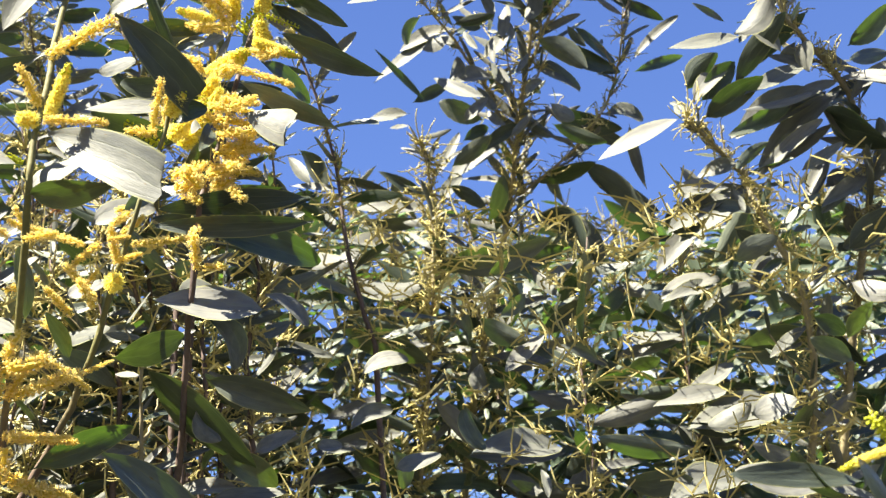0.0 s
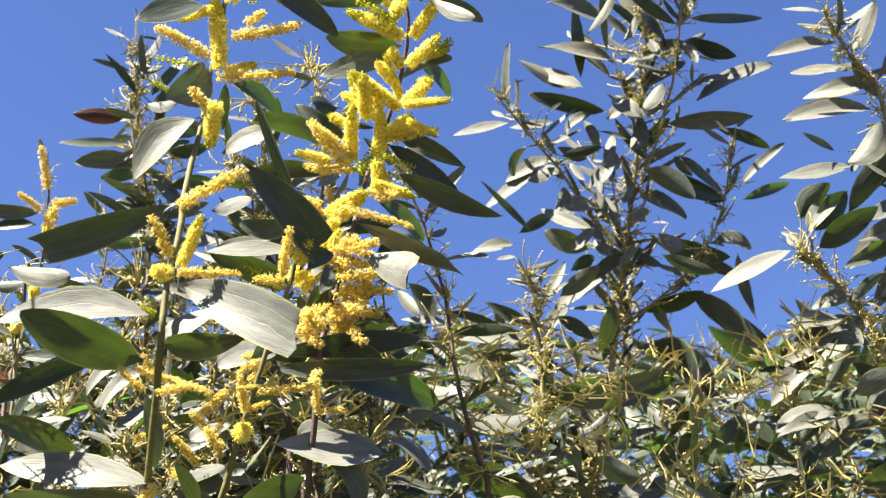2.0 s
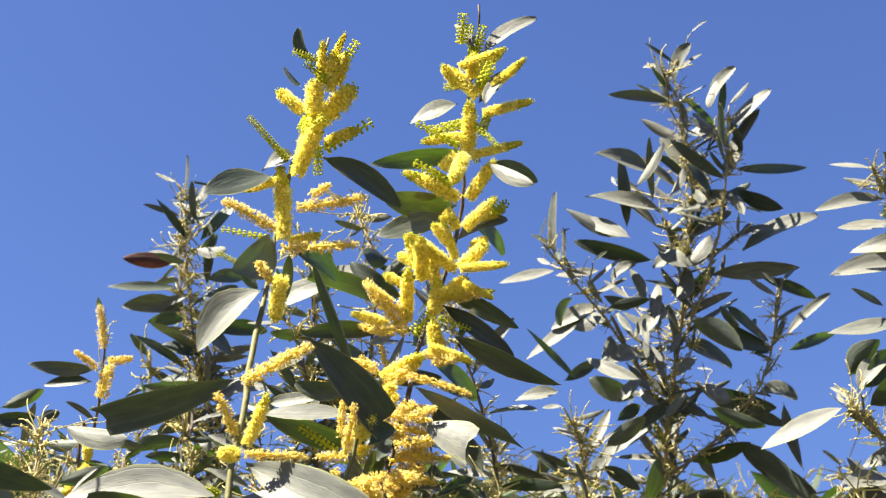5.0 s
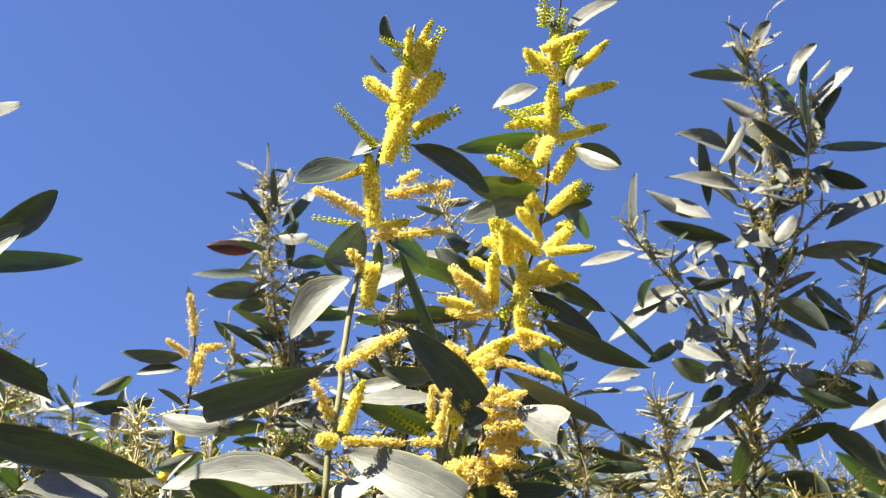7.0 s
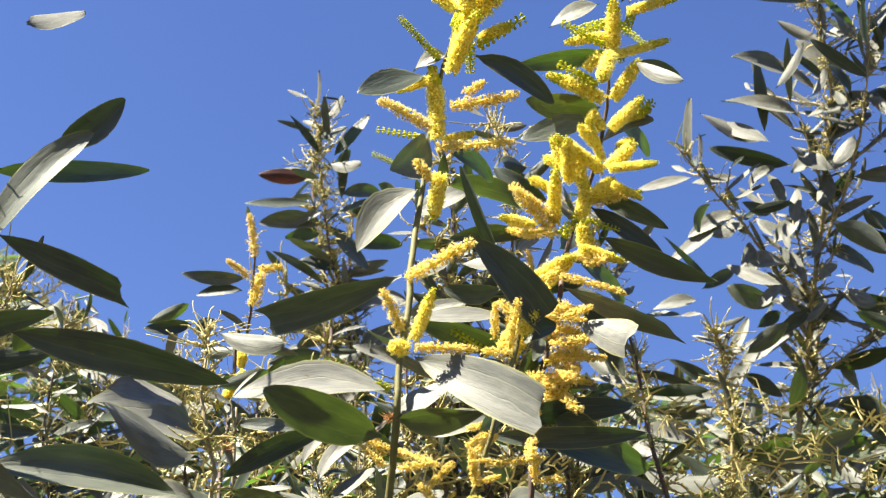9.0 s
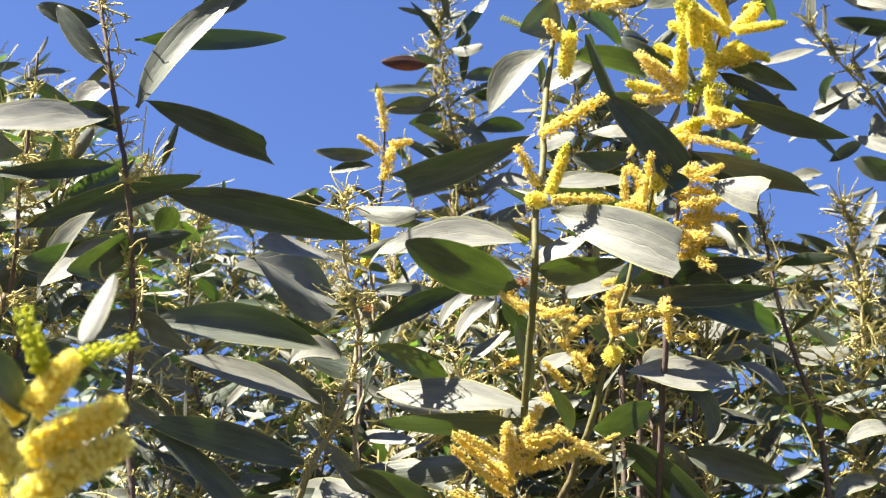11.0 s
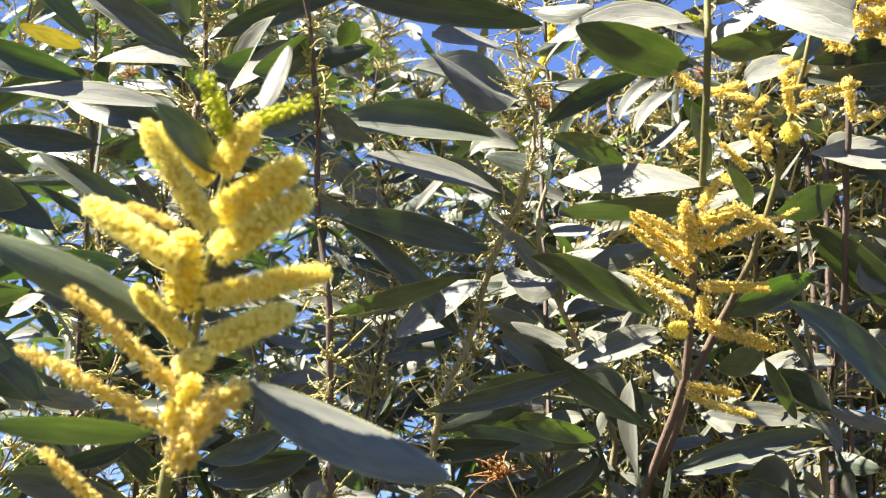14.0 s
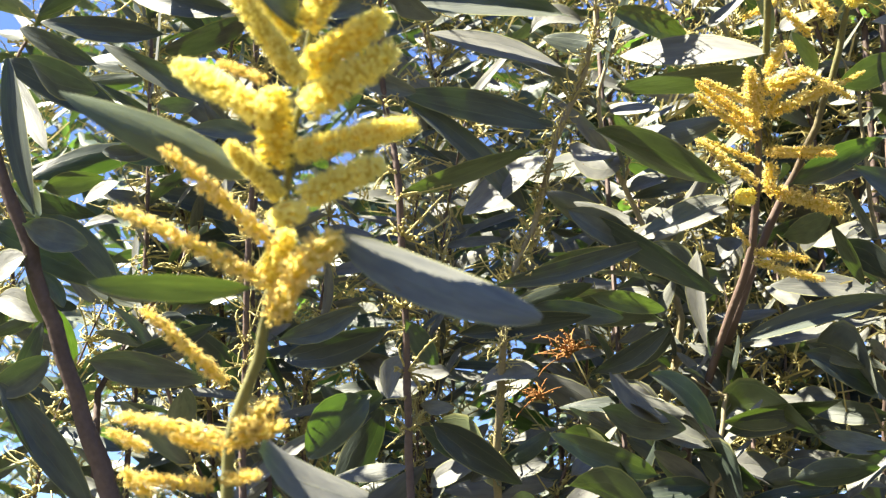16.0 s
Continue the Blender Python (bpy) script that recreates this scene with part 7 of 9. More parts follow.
hang(dark_h, "leaf", YELLOWED, blade_pose((-0.469, 0.760, 1.963), (-0.492, 0.720, 1.958), 0.014, -150))["label"] = "yellowing leaf with an orange base"
near_j, line = branch("wattle branch near the eye with fluffy yellow and ochre flower spikes", [(-0.208, 0.490, 1.721, 0.0010), (-0.215, 0.498, 1.696, 0.0013), (-0.222, 0.509, 1.675, 0.0016), (-0.228, 0.517, 1.655, 0.0019), (-0.232, 0.523, 1.639, 0.0022), (-0.240, 0.535, 1.619, 0.0024), (-0.249, 0.547, 1.600, 0.0026), (-0.266, 0.559, 1.566, 0.0028), (-0.268, 0.569, 1.541, 0.0029)], GREEN_BARK)
spike(near_j, (-0.206, 0.481, 1.685), (-0.232, 0.461, 1.721), 0.0097, "g")
spike(near_j, (-0.212, 0.486, 1.707), (-0.226, 0.466, 1.724), 0.0063, "g")
leaf(near_j, (-0.209, 0.487, 1.709), (-0.220, 0.454, 1.725), 0.013, -104, 2)
spike(near_j, (-0.207, 0.482, 1.709), (-0.191, 0.479, 1.729), 0.0111, "g")
spike(near_j, (-0.204, 0.479, 1.724), (-0.204, 0.456, 1.736), 0.0093, "b")
spike(near_j, (-0.191, 0.479, 1.728), (-0.170, 0.479, 1.734), 0.0074, "b")
spike(near_j, (-0.212, 0.495, 1.698), (-0.176, 0.489, 1.713), 0.0126, "g")
spike(near_j, (-0.212, 0.496, 1.681), (-0.176, 0.496, 1.705), 0.0131, "g")
spike(near_j, (-0.222, 0.490, 1.676), (-0.262, 0.480, 1.701), 0.0112, "g")
spike(near_j, (-0.229, 0.509, 1.665), (-0.222, 0.490, 1.690), 0.0152, "g")
spike(near_j, (-0.217, 0.501, 1.666), (-0.174, 0.519, 1.682), 0.0103, "g")
spike(near_j, (-0.219, 0.513, 1.652), (-0.184, 0.512, 1.664), 0.0118, "g")
spike(near_j, (-0.223, 0.504, 1.649), (-0.238, 0.485, 1.666), 0.0078, "g")
spike(near_j, (-0.228, 0.512, 1.632), (-0.263, 0.479, 1.665), 0.0093, "o")
spike(near_j, (-0.234, 0.518, 1.620), (-0.287, 0.490, 1.648), 0.0094, "o")
spike(near_j, (-0.220, 0.507, 1.640), (-0.220, 0.502, 1.645), 0.0147, "g")
spike(near_j, (-0.224, 0.516, 1.620), (-0.198, 0.506, 1.633), 0.0148, "o")
spike(near_j, (-0.235, 0.531, 1.616), (-0.228, 0.533, 1.627), 0.0114, "o")
spike(near_j, (-0.229, 0.525, 1.607), (-0.225, 0.525, 1.613), 0.0099, "o")
spike(near_j, (-0.218, 0.475, 1.684), (-0.237, 0.471, 1.694), 0.0058, "o")
spike(near_j, (-0.257, 0.536, 1.585), (-0.288, 0.516, 1.613), 0.0085, "o")
spike(near_j, (-0.204, 0.480, 1.721), (-0.205, 0.470, 1.737), 0.0049, "b")
leaf(near_j, (-0.235, 0.514, 1.661), (-0.306, 0.470, 1.687), 0.020, 102, 1, False, "young")
leaf(near_j, (-0.245, 0.532, 1.623), (-0.304, 0.501, 1.619), 0.012, -125, 0, False, "young")
leaf(near_j, (-0.210, 0.526, 1.641), (-0.129, 0.540, 1.601), 0.027, -118, 0, False, "bloom")
leaf(near_j, (-0.195, 0.488, 1.737), (-0.193, 0.504, 1.774), 0.010, -174, 4, False, "bloom")
spike(near_j, (-0.251, 0.534, 1.565), (-0.234, 0.538, 1.579), 0.0111, "o")
spike(near_j, (-0.256, 0.537, 1.563), (-0.298, 0.522, 1.572), 0.0086, "o")
spike(near_j, (-0.254, 0.544, 1.565), (-0.233, 0.541, 1.570), 0.0101, "o")
leaf(near_j, (-0.254, 0.563, 1.566), (-0.239, 0.631, 1.550), 0.057, -132, 2, False, "bloom")
spike(near_j, (-0.239, 0.527, 1.622), (-0.224, 0.517, 1.640), 0.0115, "g")
spike(near_j, (-0.235, 0.527, 1.612), (-0.215, 0.517, 1.628), 0.0125, "o")
spike(near_j, (-0.233, 0.527, 1.626), (-0.204, 0.517, 1.636), 0.0100, "g")
spike(near_j, (-0.236, 0.527, 1.607), (-0.220, 0.517, 1.619), 0.0110, "o")
spike(near_j, (-0.260, 0.544, 1.560), (-0.279, 0.534, 1.565), 0.0080, "o")
spike(near_j, (-0.259, 0.544, 1.561), (-0.229, 0.534, 1.568), 0.0090, "o")
spike(near_j, (-0.263, 0.544, 1.546), (-0.293, 0.534, 1.547), 0.0080, "o")
spike(near_j, (-0.294, 0.544, 1.561), (-0.308, 0.534, 1.569), 0.0070, "o")
spike(near_j, (-0.290, 0.544, 1.542), (-0.300, 0.534, 1.552), 0.0080, "o")
spike(near_j, (-0.259, 0.544, 1.548), (-0.239, 0.534, 1.548), 0.0080, "o")
thick_k, line = branch("thick purplish-brown wattle branch with shaded leaves", [(-0.542, 0.694, 1.843, 0.0034), (-0.520, 0.712, 1.779, 0.0040), (-0.510, 0.728, 1.747, 0.0045), (-0.503, 0.744, 1.711, 0.0049), (-0.494, 0.758, 1.682, 0.0053), (-0.487, 0.773, 1.650, 0.0056), (-0.480, 0.787, 1.621, 0.0059), (-0.471, 0.802, 1.588, 0.0064)], RED_BARK)
leaf(thick_k, (-0.504, 0.738, 1.758), (-0.474, 0.788, 1.727), 0.030, 72, 0)
leaf(thick_k, (-0.511, 0.740, 1.715), (-0.494, 0.762, 1.683), 0.012, -60, 5, False, "young")
leaf(thick_k, (-0.496, 0.719, 1.750), (-0.515, 0.695, 1.848), 0.016, -131, 1)
leaf(thick_k, (-0.503, 0.753, 1.696), (-0.533, 0.774, 1.638), 0.014, -146, 2)
leaf(thick_k, (-0.500, 0.761, 1.673), (-0.542, 0.760, 1.650), 0.021, -124, 1)
leaf(thick_k, (-0.507, 0.804, 1.604), (-0.533, 0.764, 1.654), 0.026, -75, 5)
leaf(thick_k, (-0.506, 0.732, 1.730), (-0.533, 0.729, 1.713), 0.026, -66, 1, False, "bloom")
leaf(thick_k, (-0.509, 0.706, 1.852), (-0.457, 0.708, 1.821), 0.026, 138, 2)
leaf(thick_k, (-0.431, 0.749, 1.800), (-0.487, 0.767, 1.810), 0.013, -137, 1)
leaf(thick_k, (-0.401, 0.737, 1.820), (-0.440, 0.752, 1.829), 0.013, -139, 2)
leaf(thick_k, (-0.364, 0.760, 1.801), (-0.397, 0.725, 1.798), 0.013, -94, 4)
leaf(thick_k, (-0.497, 0.725, 1.769), (-0.459, 0.733, 1.775), 0.016, 138, 1, False, "young")
leaf(thick_k, (-0.443, 0.728, 1.770), (-0.468, 0.724, 1.757), 0.013, -64, 0, False, "bloom")
leaf(thick_k, (-0.504, 0.720, 1.745), (-0.471, 0.742, 1.737), 0.021, 99, 2)
leaf(thick_k, (-0.450, 0.744, 1.749), (-0.473, 0.737, 1.748), 0.010, -58, 4, False, "bloom")
leaf(thick_k, (-0.537, 0.758, 1.660), (-0.486, 0.804, 1.584), 0.023, 95, 0)
leaf(thick_k, (-0.502, 0.740, 1.722), (-0.488, 0.750, 1.699), 0.011, -92, 4, False, "young")
leaf(thick_k, (-0.546, 0.760, 1.714), (-0.507, 0.750, 1.695), 0.019, 80, 5, False, "bloom")
leaf(thick_k, (-0.375, 0.920, 1.610), (-0.334, 0.900, 1.665), 0.024, -48, 0, False, "plain")
leaf(thick_k, (-0.478, 0.880, 1.732), (-0.498, 0.870, 1.724), 0.012, 80, 1, False, "plain")
leaf(thick_k, (-0.533, 0.740, 1.783), (-0.507, 0.750, 1.760), 0.025, -28, 1, False, "young")
leaf(thick_k, (-0.537, 0.780, 1.821), (-0.595, 0.790, 1.903), 0.016, -76, 2, False, "bloom")
near_p, line = branch("wattle shoot with pale leaves and a few yellow buds", [(0.393, 0.701, 1.737, 0.0017), (0.398, 0.712, 1.715, 0.0022), (0.400, 0.721, 1.698, 0.0026)], GREEN_BARK)
leaf(near_p, (0.383, 0.718, 1.717), (0.312, 0.697, 1.716), 0.013, -87, 2)
leaf(near_p, (0.372, 0.717, 1.708), (0.345, 0.710, 1.728), 0.017, 174, 1, False, "young")
spike(near_p, (0.390, 0.692, 1.725), (0.369, 0.714, 1.722), 0.0057, "y")
spike(near_p, (0.389, 0.689, 1.730), (0.376, 0.677, 1.735), 0.0092, "b")
front_m, line = branch("leaning wattle branch with sunlit pale leaves among shaded ones", [(-0.190, 0.944, 2.017, 0.0011), (-0.188, 0.951, 1.945, 0.0014), (-0.200, 0.959, 1.886, 0.0017), (-0.176, 0.985, 1.815, 0.0021), (-0.154, 1.021, 1.749, 0.0026), (-0.179, 1.044, 1.672, 0.0030), (-0.192, 1.064, 1.615, 0.0032)], TWIG_BARK)
leafy(front_m, line, 0.016, 0.075, 601, 0.2, 1.0, 5)
twiggy(front_m, line, 0.05, 0.05, 602, TWIG_BARK)
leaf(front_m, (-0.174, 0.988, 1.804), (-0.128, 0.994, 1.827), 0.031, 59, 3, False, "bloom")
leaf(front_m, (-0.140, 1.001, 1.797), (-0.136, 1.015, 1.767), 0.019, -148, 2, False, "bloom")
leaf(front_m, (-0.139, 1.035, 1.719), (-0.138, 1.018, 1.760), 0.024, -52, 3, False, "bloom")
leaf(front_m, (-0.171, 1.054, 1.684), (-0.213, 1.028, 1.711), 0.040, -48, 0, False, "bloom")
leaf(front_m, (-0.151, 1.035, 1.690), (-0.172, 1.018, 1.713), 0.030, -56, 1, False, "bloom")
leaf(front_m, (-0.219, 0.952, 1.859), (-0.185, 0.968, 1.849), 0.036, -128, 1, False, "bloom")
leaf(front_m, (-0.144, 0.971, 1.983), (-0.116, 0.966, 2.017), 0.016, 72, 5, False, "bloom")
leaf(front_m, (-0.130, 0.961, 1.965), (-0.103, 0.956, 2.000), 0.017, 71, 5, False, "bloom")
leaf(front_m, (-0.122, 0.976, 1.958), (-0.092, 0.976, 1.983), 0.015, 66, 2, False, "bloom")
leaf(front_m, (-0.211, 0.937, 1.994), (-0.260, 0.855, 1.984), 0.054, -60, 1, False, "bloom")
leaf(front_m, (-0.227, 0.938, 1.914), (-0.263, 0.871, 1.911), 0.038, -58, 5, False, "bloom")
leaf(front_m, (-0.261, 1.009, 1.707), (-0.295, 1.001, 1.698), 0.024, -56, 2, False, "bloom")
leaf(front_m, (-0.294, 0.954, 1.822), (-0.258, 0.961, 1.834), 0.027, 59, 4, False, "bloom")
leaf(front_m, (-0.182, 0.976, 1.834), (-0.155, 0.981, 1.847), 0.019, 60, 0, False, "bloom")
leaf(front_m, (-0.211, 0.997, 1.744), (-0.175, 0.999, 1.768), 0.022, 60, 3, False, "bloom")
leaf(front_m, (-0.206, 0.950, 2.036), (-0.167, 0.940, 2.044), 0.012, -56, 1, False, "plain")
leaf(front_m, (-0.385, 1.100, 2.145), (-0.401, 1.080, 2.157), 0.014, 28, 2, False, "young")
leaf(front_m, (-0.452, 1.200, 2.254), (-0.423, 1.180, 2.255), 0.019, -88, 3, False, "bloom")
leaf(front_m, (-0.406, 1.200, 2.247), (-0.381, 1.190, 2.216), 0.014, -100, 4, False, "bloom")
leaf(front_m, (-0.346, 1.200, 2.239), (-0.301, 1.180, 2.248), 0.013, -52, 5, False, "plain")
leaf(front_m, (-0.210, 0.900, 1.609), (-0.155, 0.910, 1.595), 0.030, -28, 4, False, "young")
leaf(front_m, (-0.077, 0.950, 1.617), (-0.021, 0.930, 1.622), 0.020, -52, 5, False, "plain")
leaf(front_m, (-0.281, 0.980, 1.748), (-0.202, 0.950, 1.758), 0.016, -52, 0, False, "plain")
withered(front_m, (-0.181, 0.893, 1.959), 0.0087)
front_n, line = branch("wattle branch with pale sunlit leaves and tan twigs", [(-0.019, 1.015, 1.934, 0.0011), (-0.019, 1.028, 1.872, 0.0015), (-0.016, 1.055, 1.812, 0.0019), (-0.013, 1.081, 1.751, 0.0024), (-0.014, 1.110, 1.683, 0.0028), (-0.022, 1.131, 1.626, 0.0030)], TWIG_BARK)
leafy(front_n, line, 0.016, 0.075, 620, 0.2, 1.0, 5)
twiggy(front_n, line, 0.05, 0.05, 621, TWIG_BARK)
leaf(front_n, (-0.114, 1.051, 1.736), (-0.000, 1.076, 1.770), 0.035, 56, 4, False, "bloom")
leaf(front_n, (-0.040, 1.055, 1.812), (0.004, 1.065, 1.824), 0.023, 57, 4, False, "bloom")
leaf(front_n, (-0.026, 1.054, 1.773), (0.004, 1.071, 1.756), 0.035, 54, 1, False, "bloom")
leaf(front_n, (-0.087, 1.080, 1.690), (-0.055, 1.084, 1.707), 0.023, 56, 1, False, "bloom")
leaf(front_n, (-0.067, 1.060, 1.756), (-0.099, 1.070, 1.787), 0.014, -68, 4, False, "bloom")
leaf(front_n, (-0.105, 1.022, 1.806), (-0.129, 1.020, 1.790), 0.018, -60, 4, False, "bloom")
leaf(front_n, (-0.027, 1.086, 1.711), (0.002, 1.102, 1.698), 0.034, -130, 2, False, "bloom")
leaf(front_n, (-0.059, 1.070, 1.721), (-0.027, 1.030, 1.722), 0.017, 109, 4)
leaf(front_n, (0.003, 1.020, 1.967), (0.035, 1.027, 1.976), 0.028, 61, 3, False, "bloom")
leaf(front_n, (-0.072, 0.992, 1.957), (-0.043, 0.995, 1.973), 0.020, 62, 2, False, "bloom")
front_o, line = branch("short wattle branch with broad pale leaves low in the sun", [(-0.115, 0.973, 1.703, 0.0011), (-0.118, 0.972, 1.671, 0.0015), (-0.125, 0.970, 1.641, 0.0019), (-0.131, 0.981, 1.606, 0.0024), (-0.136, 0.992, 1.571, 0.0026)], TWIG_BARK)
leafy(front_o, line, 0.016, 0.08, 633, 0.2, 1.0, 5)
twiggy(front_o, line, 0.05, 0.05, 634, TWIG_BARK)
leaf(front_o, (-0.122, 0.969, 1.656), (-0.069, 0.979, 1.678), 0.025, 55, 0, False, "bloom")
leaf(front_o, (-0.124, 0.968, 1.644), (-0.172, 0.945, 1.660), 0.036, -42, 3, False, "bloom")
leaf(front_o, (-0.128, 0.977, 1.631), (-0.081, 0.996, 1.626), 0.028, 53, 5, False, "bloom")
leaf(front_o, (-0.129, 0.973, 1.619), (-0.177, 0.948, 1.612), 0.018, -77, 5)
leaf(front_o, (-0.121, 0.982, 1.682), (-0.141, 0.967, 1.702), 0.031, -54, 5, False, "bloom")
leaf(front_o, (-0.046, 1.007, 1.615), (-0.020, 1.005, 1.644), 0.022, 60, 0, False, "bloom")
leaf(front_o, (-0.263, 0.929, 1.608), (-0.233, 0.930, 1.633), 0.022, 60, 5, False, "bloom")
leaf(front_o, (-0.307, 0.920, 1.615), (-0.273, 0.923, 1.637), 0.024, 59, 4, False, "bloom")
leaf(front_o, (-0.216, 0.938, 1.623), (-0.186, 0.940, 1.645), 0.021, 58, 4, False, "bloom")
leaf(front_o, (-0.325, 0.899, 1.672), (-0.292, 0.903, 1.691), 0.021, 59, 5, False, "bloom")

# dense growth behind and below
b, line = branch("leafy wattle branch deep in the bush with dry stalks", [(0.097, 1.486, 2.317, 0.0008), (0.069, 1.522, 2.192, 0.0012), (0.071, 1.541, 2.067, 0.0016), (0.054, 1.569, 1.942, 0.0021), (0.055, 1.571, 1.817, 0.0025)], RED_BARK, False)
leafy(b, line, 0.0161, 0.075, 0, 0.1, 1.0, 0)
spent(b, line, 0.019, 0.030, 0)
b, line = branch("leafy wattle branch deep in the bush with dry stalks", [(0.146, 1.565, 2.390, 0.0008), (0.131, 1.558, 2.265, 0.0012), (0.143, 1.554, 2.140, 0.0016), (0.119, 1.538, 2.015, 0.0021), (0.089, 1.529, 1.890, 0.0025)], RED_BARK, False)
leafy(b, line, 0.0161, 0.07, 1, 0.1, 1.0, 0)
spent(b, line, 0.019, 0.030, 1)
b, line = branch("leafy wattle branch deep in the bush with dry stalks", [(0.185, 1.448, 2.276, 0.0008), (0.187, 1.510, 2.151, 0.0012), (0.203, 1.565, 2.026, 0.0016), (0.190, 1.627, 1.901, 0.0021), (0.245, 1.636, 1.776, 0.0025)], RED_BARK, False)
leafy(b, line, 0.0161, 0.075, 2, 0.1, 1.0, 0)
spent(b, line, 0.019, 0.030, 2)
b, line = branch("leafy wattle branch deep in the bush with dry stalks", [(0.266, 1.499, 2.294, 0.0008), (0.295, 1.480, 2.169, 0.0012), (0.290, 1.491, 2.044, 0.0016), (0.290, 1.508, 1.919, 0.0021), (0.313, 1.482, 1.794, 0.0025)], RED_BARK, False)
leafy(b, line, 0.0161, 0.075, 3, 0.1, 1.0, 0)
spent(b, line, 0.019, 0.030, 3)
b, line = branch("leafy wattle branch deep in the bush with dry stalks", [(0.382, 1.491, 2.304, 0.0008), (0.391, 1.519, 2.179, 0.0012), (0.425, 1.542, 2.054, 0.0016), (0.404, 1.567, 1.929, 0.0021), (0.428, 1.595, 1.804, 0.0025)], RED_BARK, False)
leafy(b, line, 0.0161, 0.07, 4, 0.1, 1.0, 0)
spent(b, line, 0.019, 0.030, 4)
b, line = branch("leafy wattle branch deep in the bush with dry stalks", [(0.464, 1.594, 2.341, 0.0008), (0.460, 1.644, 2.216, 0.0012), (0.463, 1.679, 2.091, 0.0016), (0.480, 1.713, 1.966, 0.0021), (0.473, 1.716, 1.841, 0.0025)], RED_BARK, False)
leafy(b, line, 0.0161, 0.07, 5, 0.1, 1.0, 0)
spent(b, line, 0.019, 0.030, 5)
b, line = branch("leafy wattle branch deep in the bush with dry stalks", [(0.492, 1.534, 2.333, 0.0008), (0.517, 1.539, 2.208, 0.0012), (0.532, 1.578, 2.083, 0.0016), (0.530, 1.592, 1.958, 0.0021), (0.526, 1.623, 1.833, 0.0025)], RED_BARK, False)
leafy(b, line, 0.0161, 0.075, 6, 0.1, 1.0, 0)
spent(b, line, 0.019, 0.030, 6)
b, line = branch("leafy wattle branch deep in the bush with dry stalks", [(0.561, 1.577, 2.363, 0.0008), (0.548, 1.575, 2.238, 0.0012), (0.565, 1.577, 2.113, 0.0016), (0.572, 1.541, 1.988, 0.0021), (0.604, 1.555, 1.863, 0.0025)], RED_BARK, False)
leafy(b, line, 0.0161, 0.07, 7, 0.1, 1.0, 0)
spent(b, line, 0.019, 0.030, 7)
b, line = branch("leafy wattle branch deep in the bush with dry stalks", [(0.576, 1.489, 2.301, 0.0008), (0.628, 1.522, 2.176, 0.0012), (0.641, 1.525, 2.051, 0.0016), (0.716, 1.578, 1.926, 0.0021), (0.748, 1.579, 1.801, 0.0025)], RED_BARK, False)
leafy(b, line, 0.0161, 0.075, 8, 0.1, 1.0, 0)
spent(b, line, 0.019, 0.030, 8)
b, line = branch("leafy wattle branch deep in the bush with dry stalks", [(0.685, 1.663, 2.424, 0.0008), (0.707, 1.703, 2.299, 0.0012), (0.707, 1.733, 2.174, 0.0016), (0.720, 1.773, 2.049, 0.0021), (0.738, 1.794, 1.924, 0.0025)], RED_BARK, False)
leafy(b, line, 0.0161, 0.075, 9, 0.1, 1.0, 0)
spent(b, line, 0.019, 0.030, 9)
b, line = branch("leafy wattle branch deep in the bush with dry stalks", [(0.055, 1.398, 2.258, 0.0008), (0.043, 1.419, 2.133, 0.0012), (0.069, 1.454, 2.008, 0.0016), (0.089, 1.444, 1.883, 0.0021), (0.063, 1.479, 1.758, 0.0025)], RED_BARK, False)
leafy(b, line, 0.0161, 0.075, 10, 0.1, 1.0, 0)
spent(b, line, 0.019, 0.030, 10)
b, line = branch("leafy wattle branch deep in the bush with dry stalks", [(0.007, 1.502, 2.297, 0.0008), (0.004, 1.537, 2.172, 0.0012), (0.003, 1.523, 2.047, 0.0016), (-0.017, 1.509, 1.922, 0.0021), (-0.002, 1.515, 1.797, 0.0025)], RED_BARK, False)
leafy(b, line, 0.0161, 0.075, 11, 0.1, 1.0, 0)
spent(b, line, 0.019, 0.030, 11)
b, line = branch("leafy wattle branch deep in the bush with dry stalks", [(-0.027, 1.303, 2.209, 0.0008), (-0.058, 1.362, 2.084, 0.0012), (-0.078, 1.371, 1.959, 0.0016), (-0.091, 1.427, 1.834, 0.0021), (-0.103, 1.422, 1.709, 0.0025)], RED_BARK, False)
leafy(b, line, 0.0161, 0.075, 12, 0.1, 1.0, 0)
spent(b, line, 0.019, 0.030, 12)
b, line = branch("leafy wattle branch deep in the bush with dry stalks", [(-0.078, 1.392, 2.269, 0.0008), (-0.042, 1.448, 2.144, 0.0012), (-0.001, 1.452, 2.019, 0.0016), (-0.014, 1.483, 1.894, 0.0021), (-0.007, 1.493, 1.769, 0.0025)], RED_BARK, False)
leafy(b, line, 0.0161, 0.075, 13, 0.1, 1.0, 0)
spent(b, line, 0.019, 0.030, 13)
b, line = branch("leafy wattle branch deep in the bush with dry stalks", [(-0.111, 1.317, 2.191, 0.0008), (-0.109, 1.341, 2.066, 0.0012), (-0.141, 1.362, 1.941, 0.0016), (-0.152, 1.374, 1.816, 0.0021), (-0.167, 1.406, 1.691, 0.0025)], RED_BARK, False)
leafy(b, line, 0.0161, 0.075, 14, 0.1, 1.0, 0)
spent(b, line, 0.019, 0.030, 14)
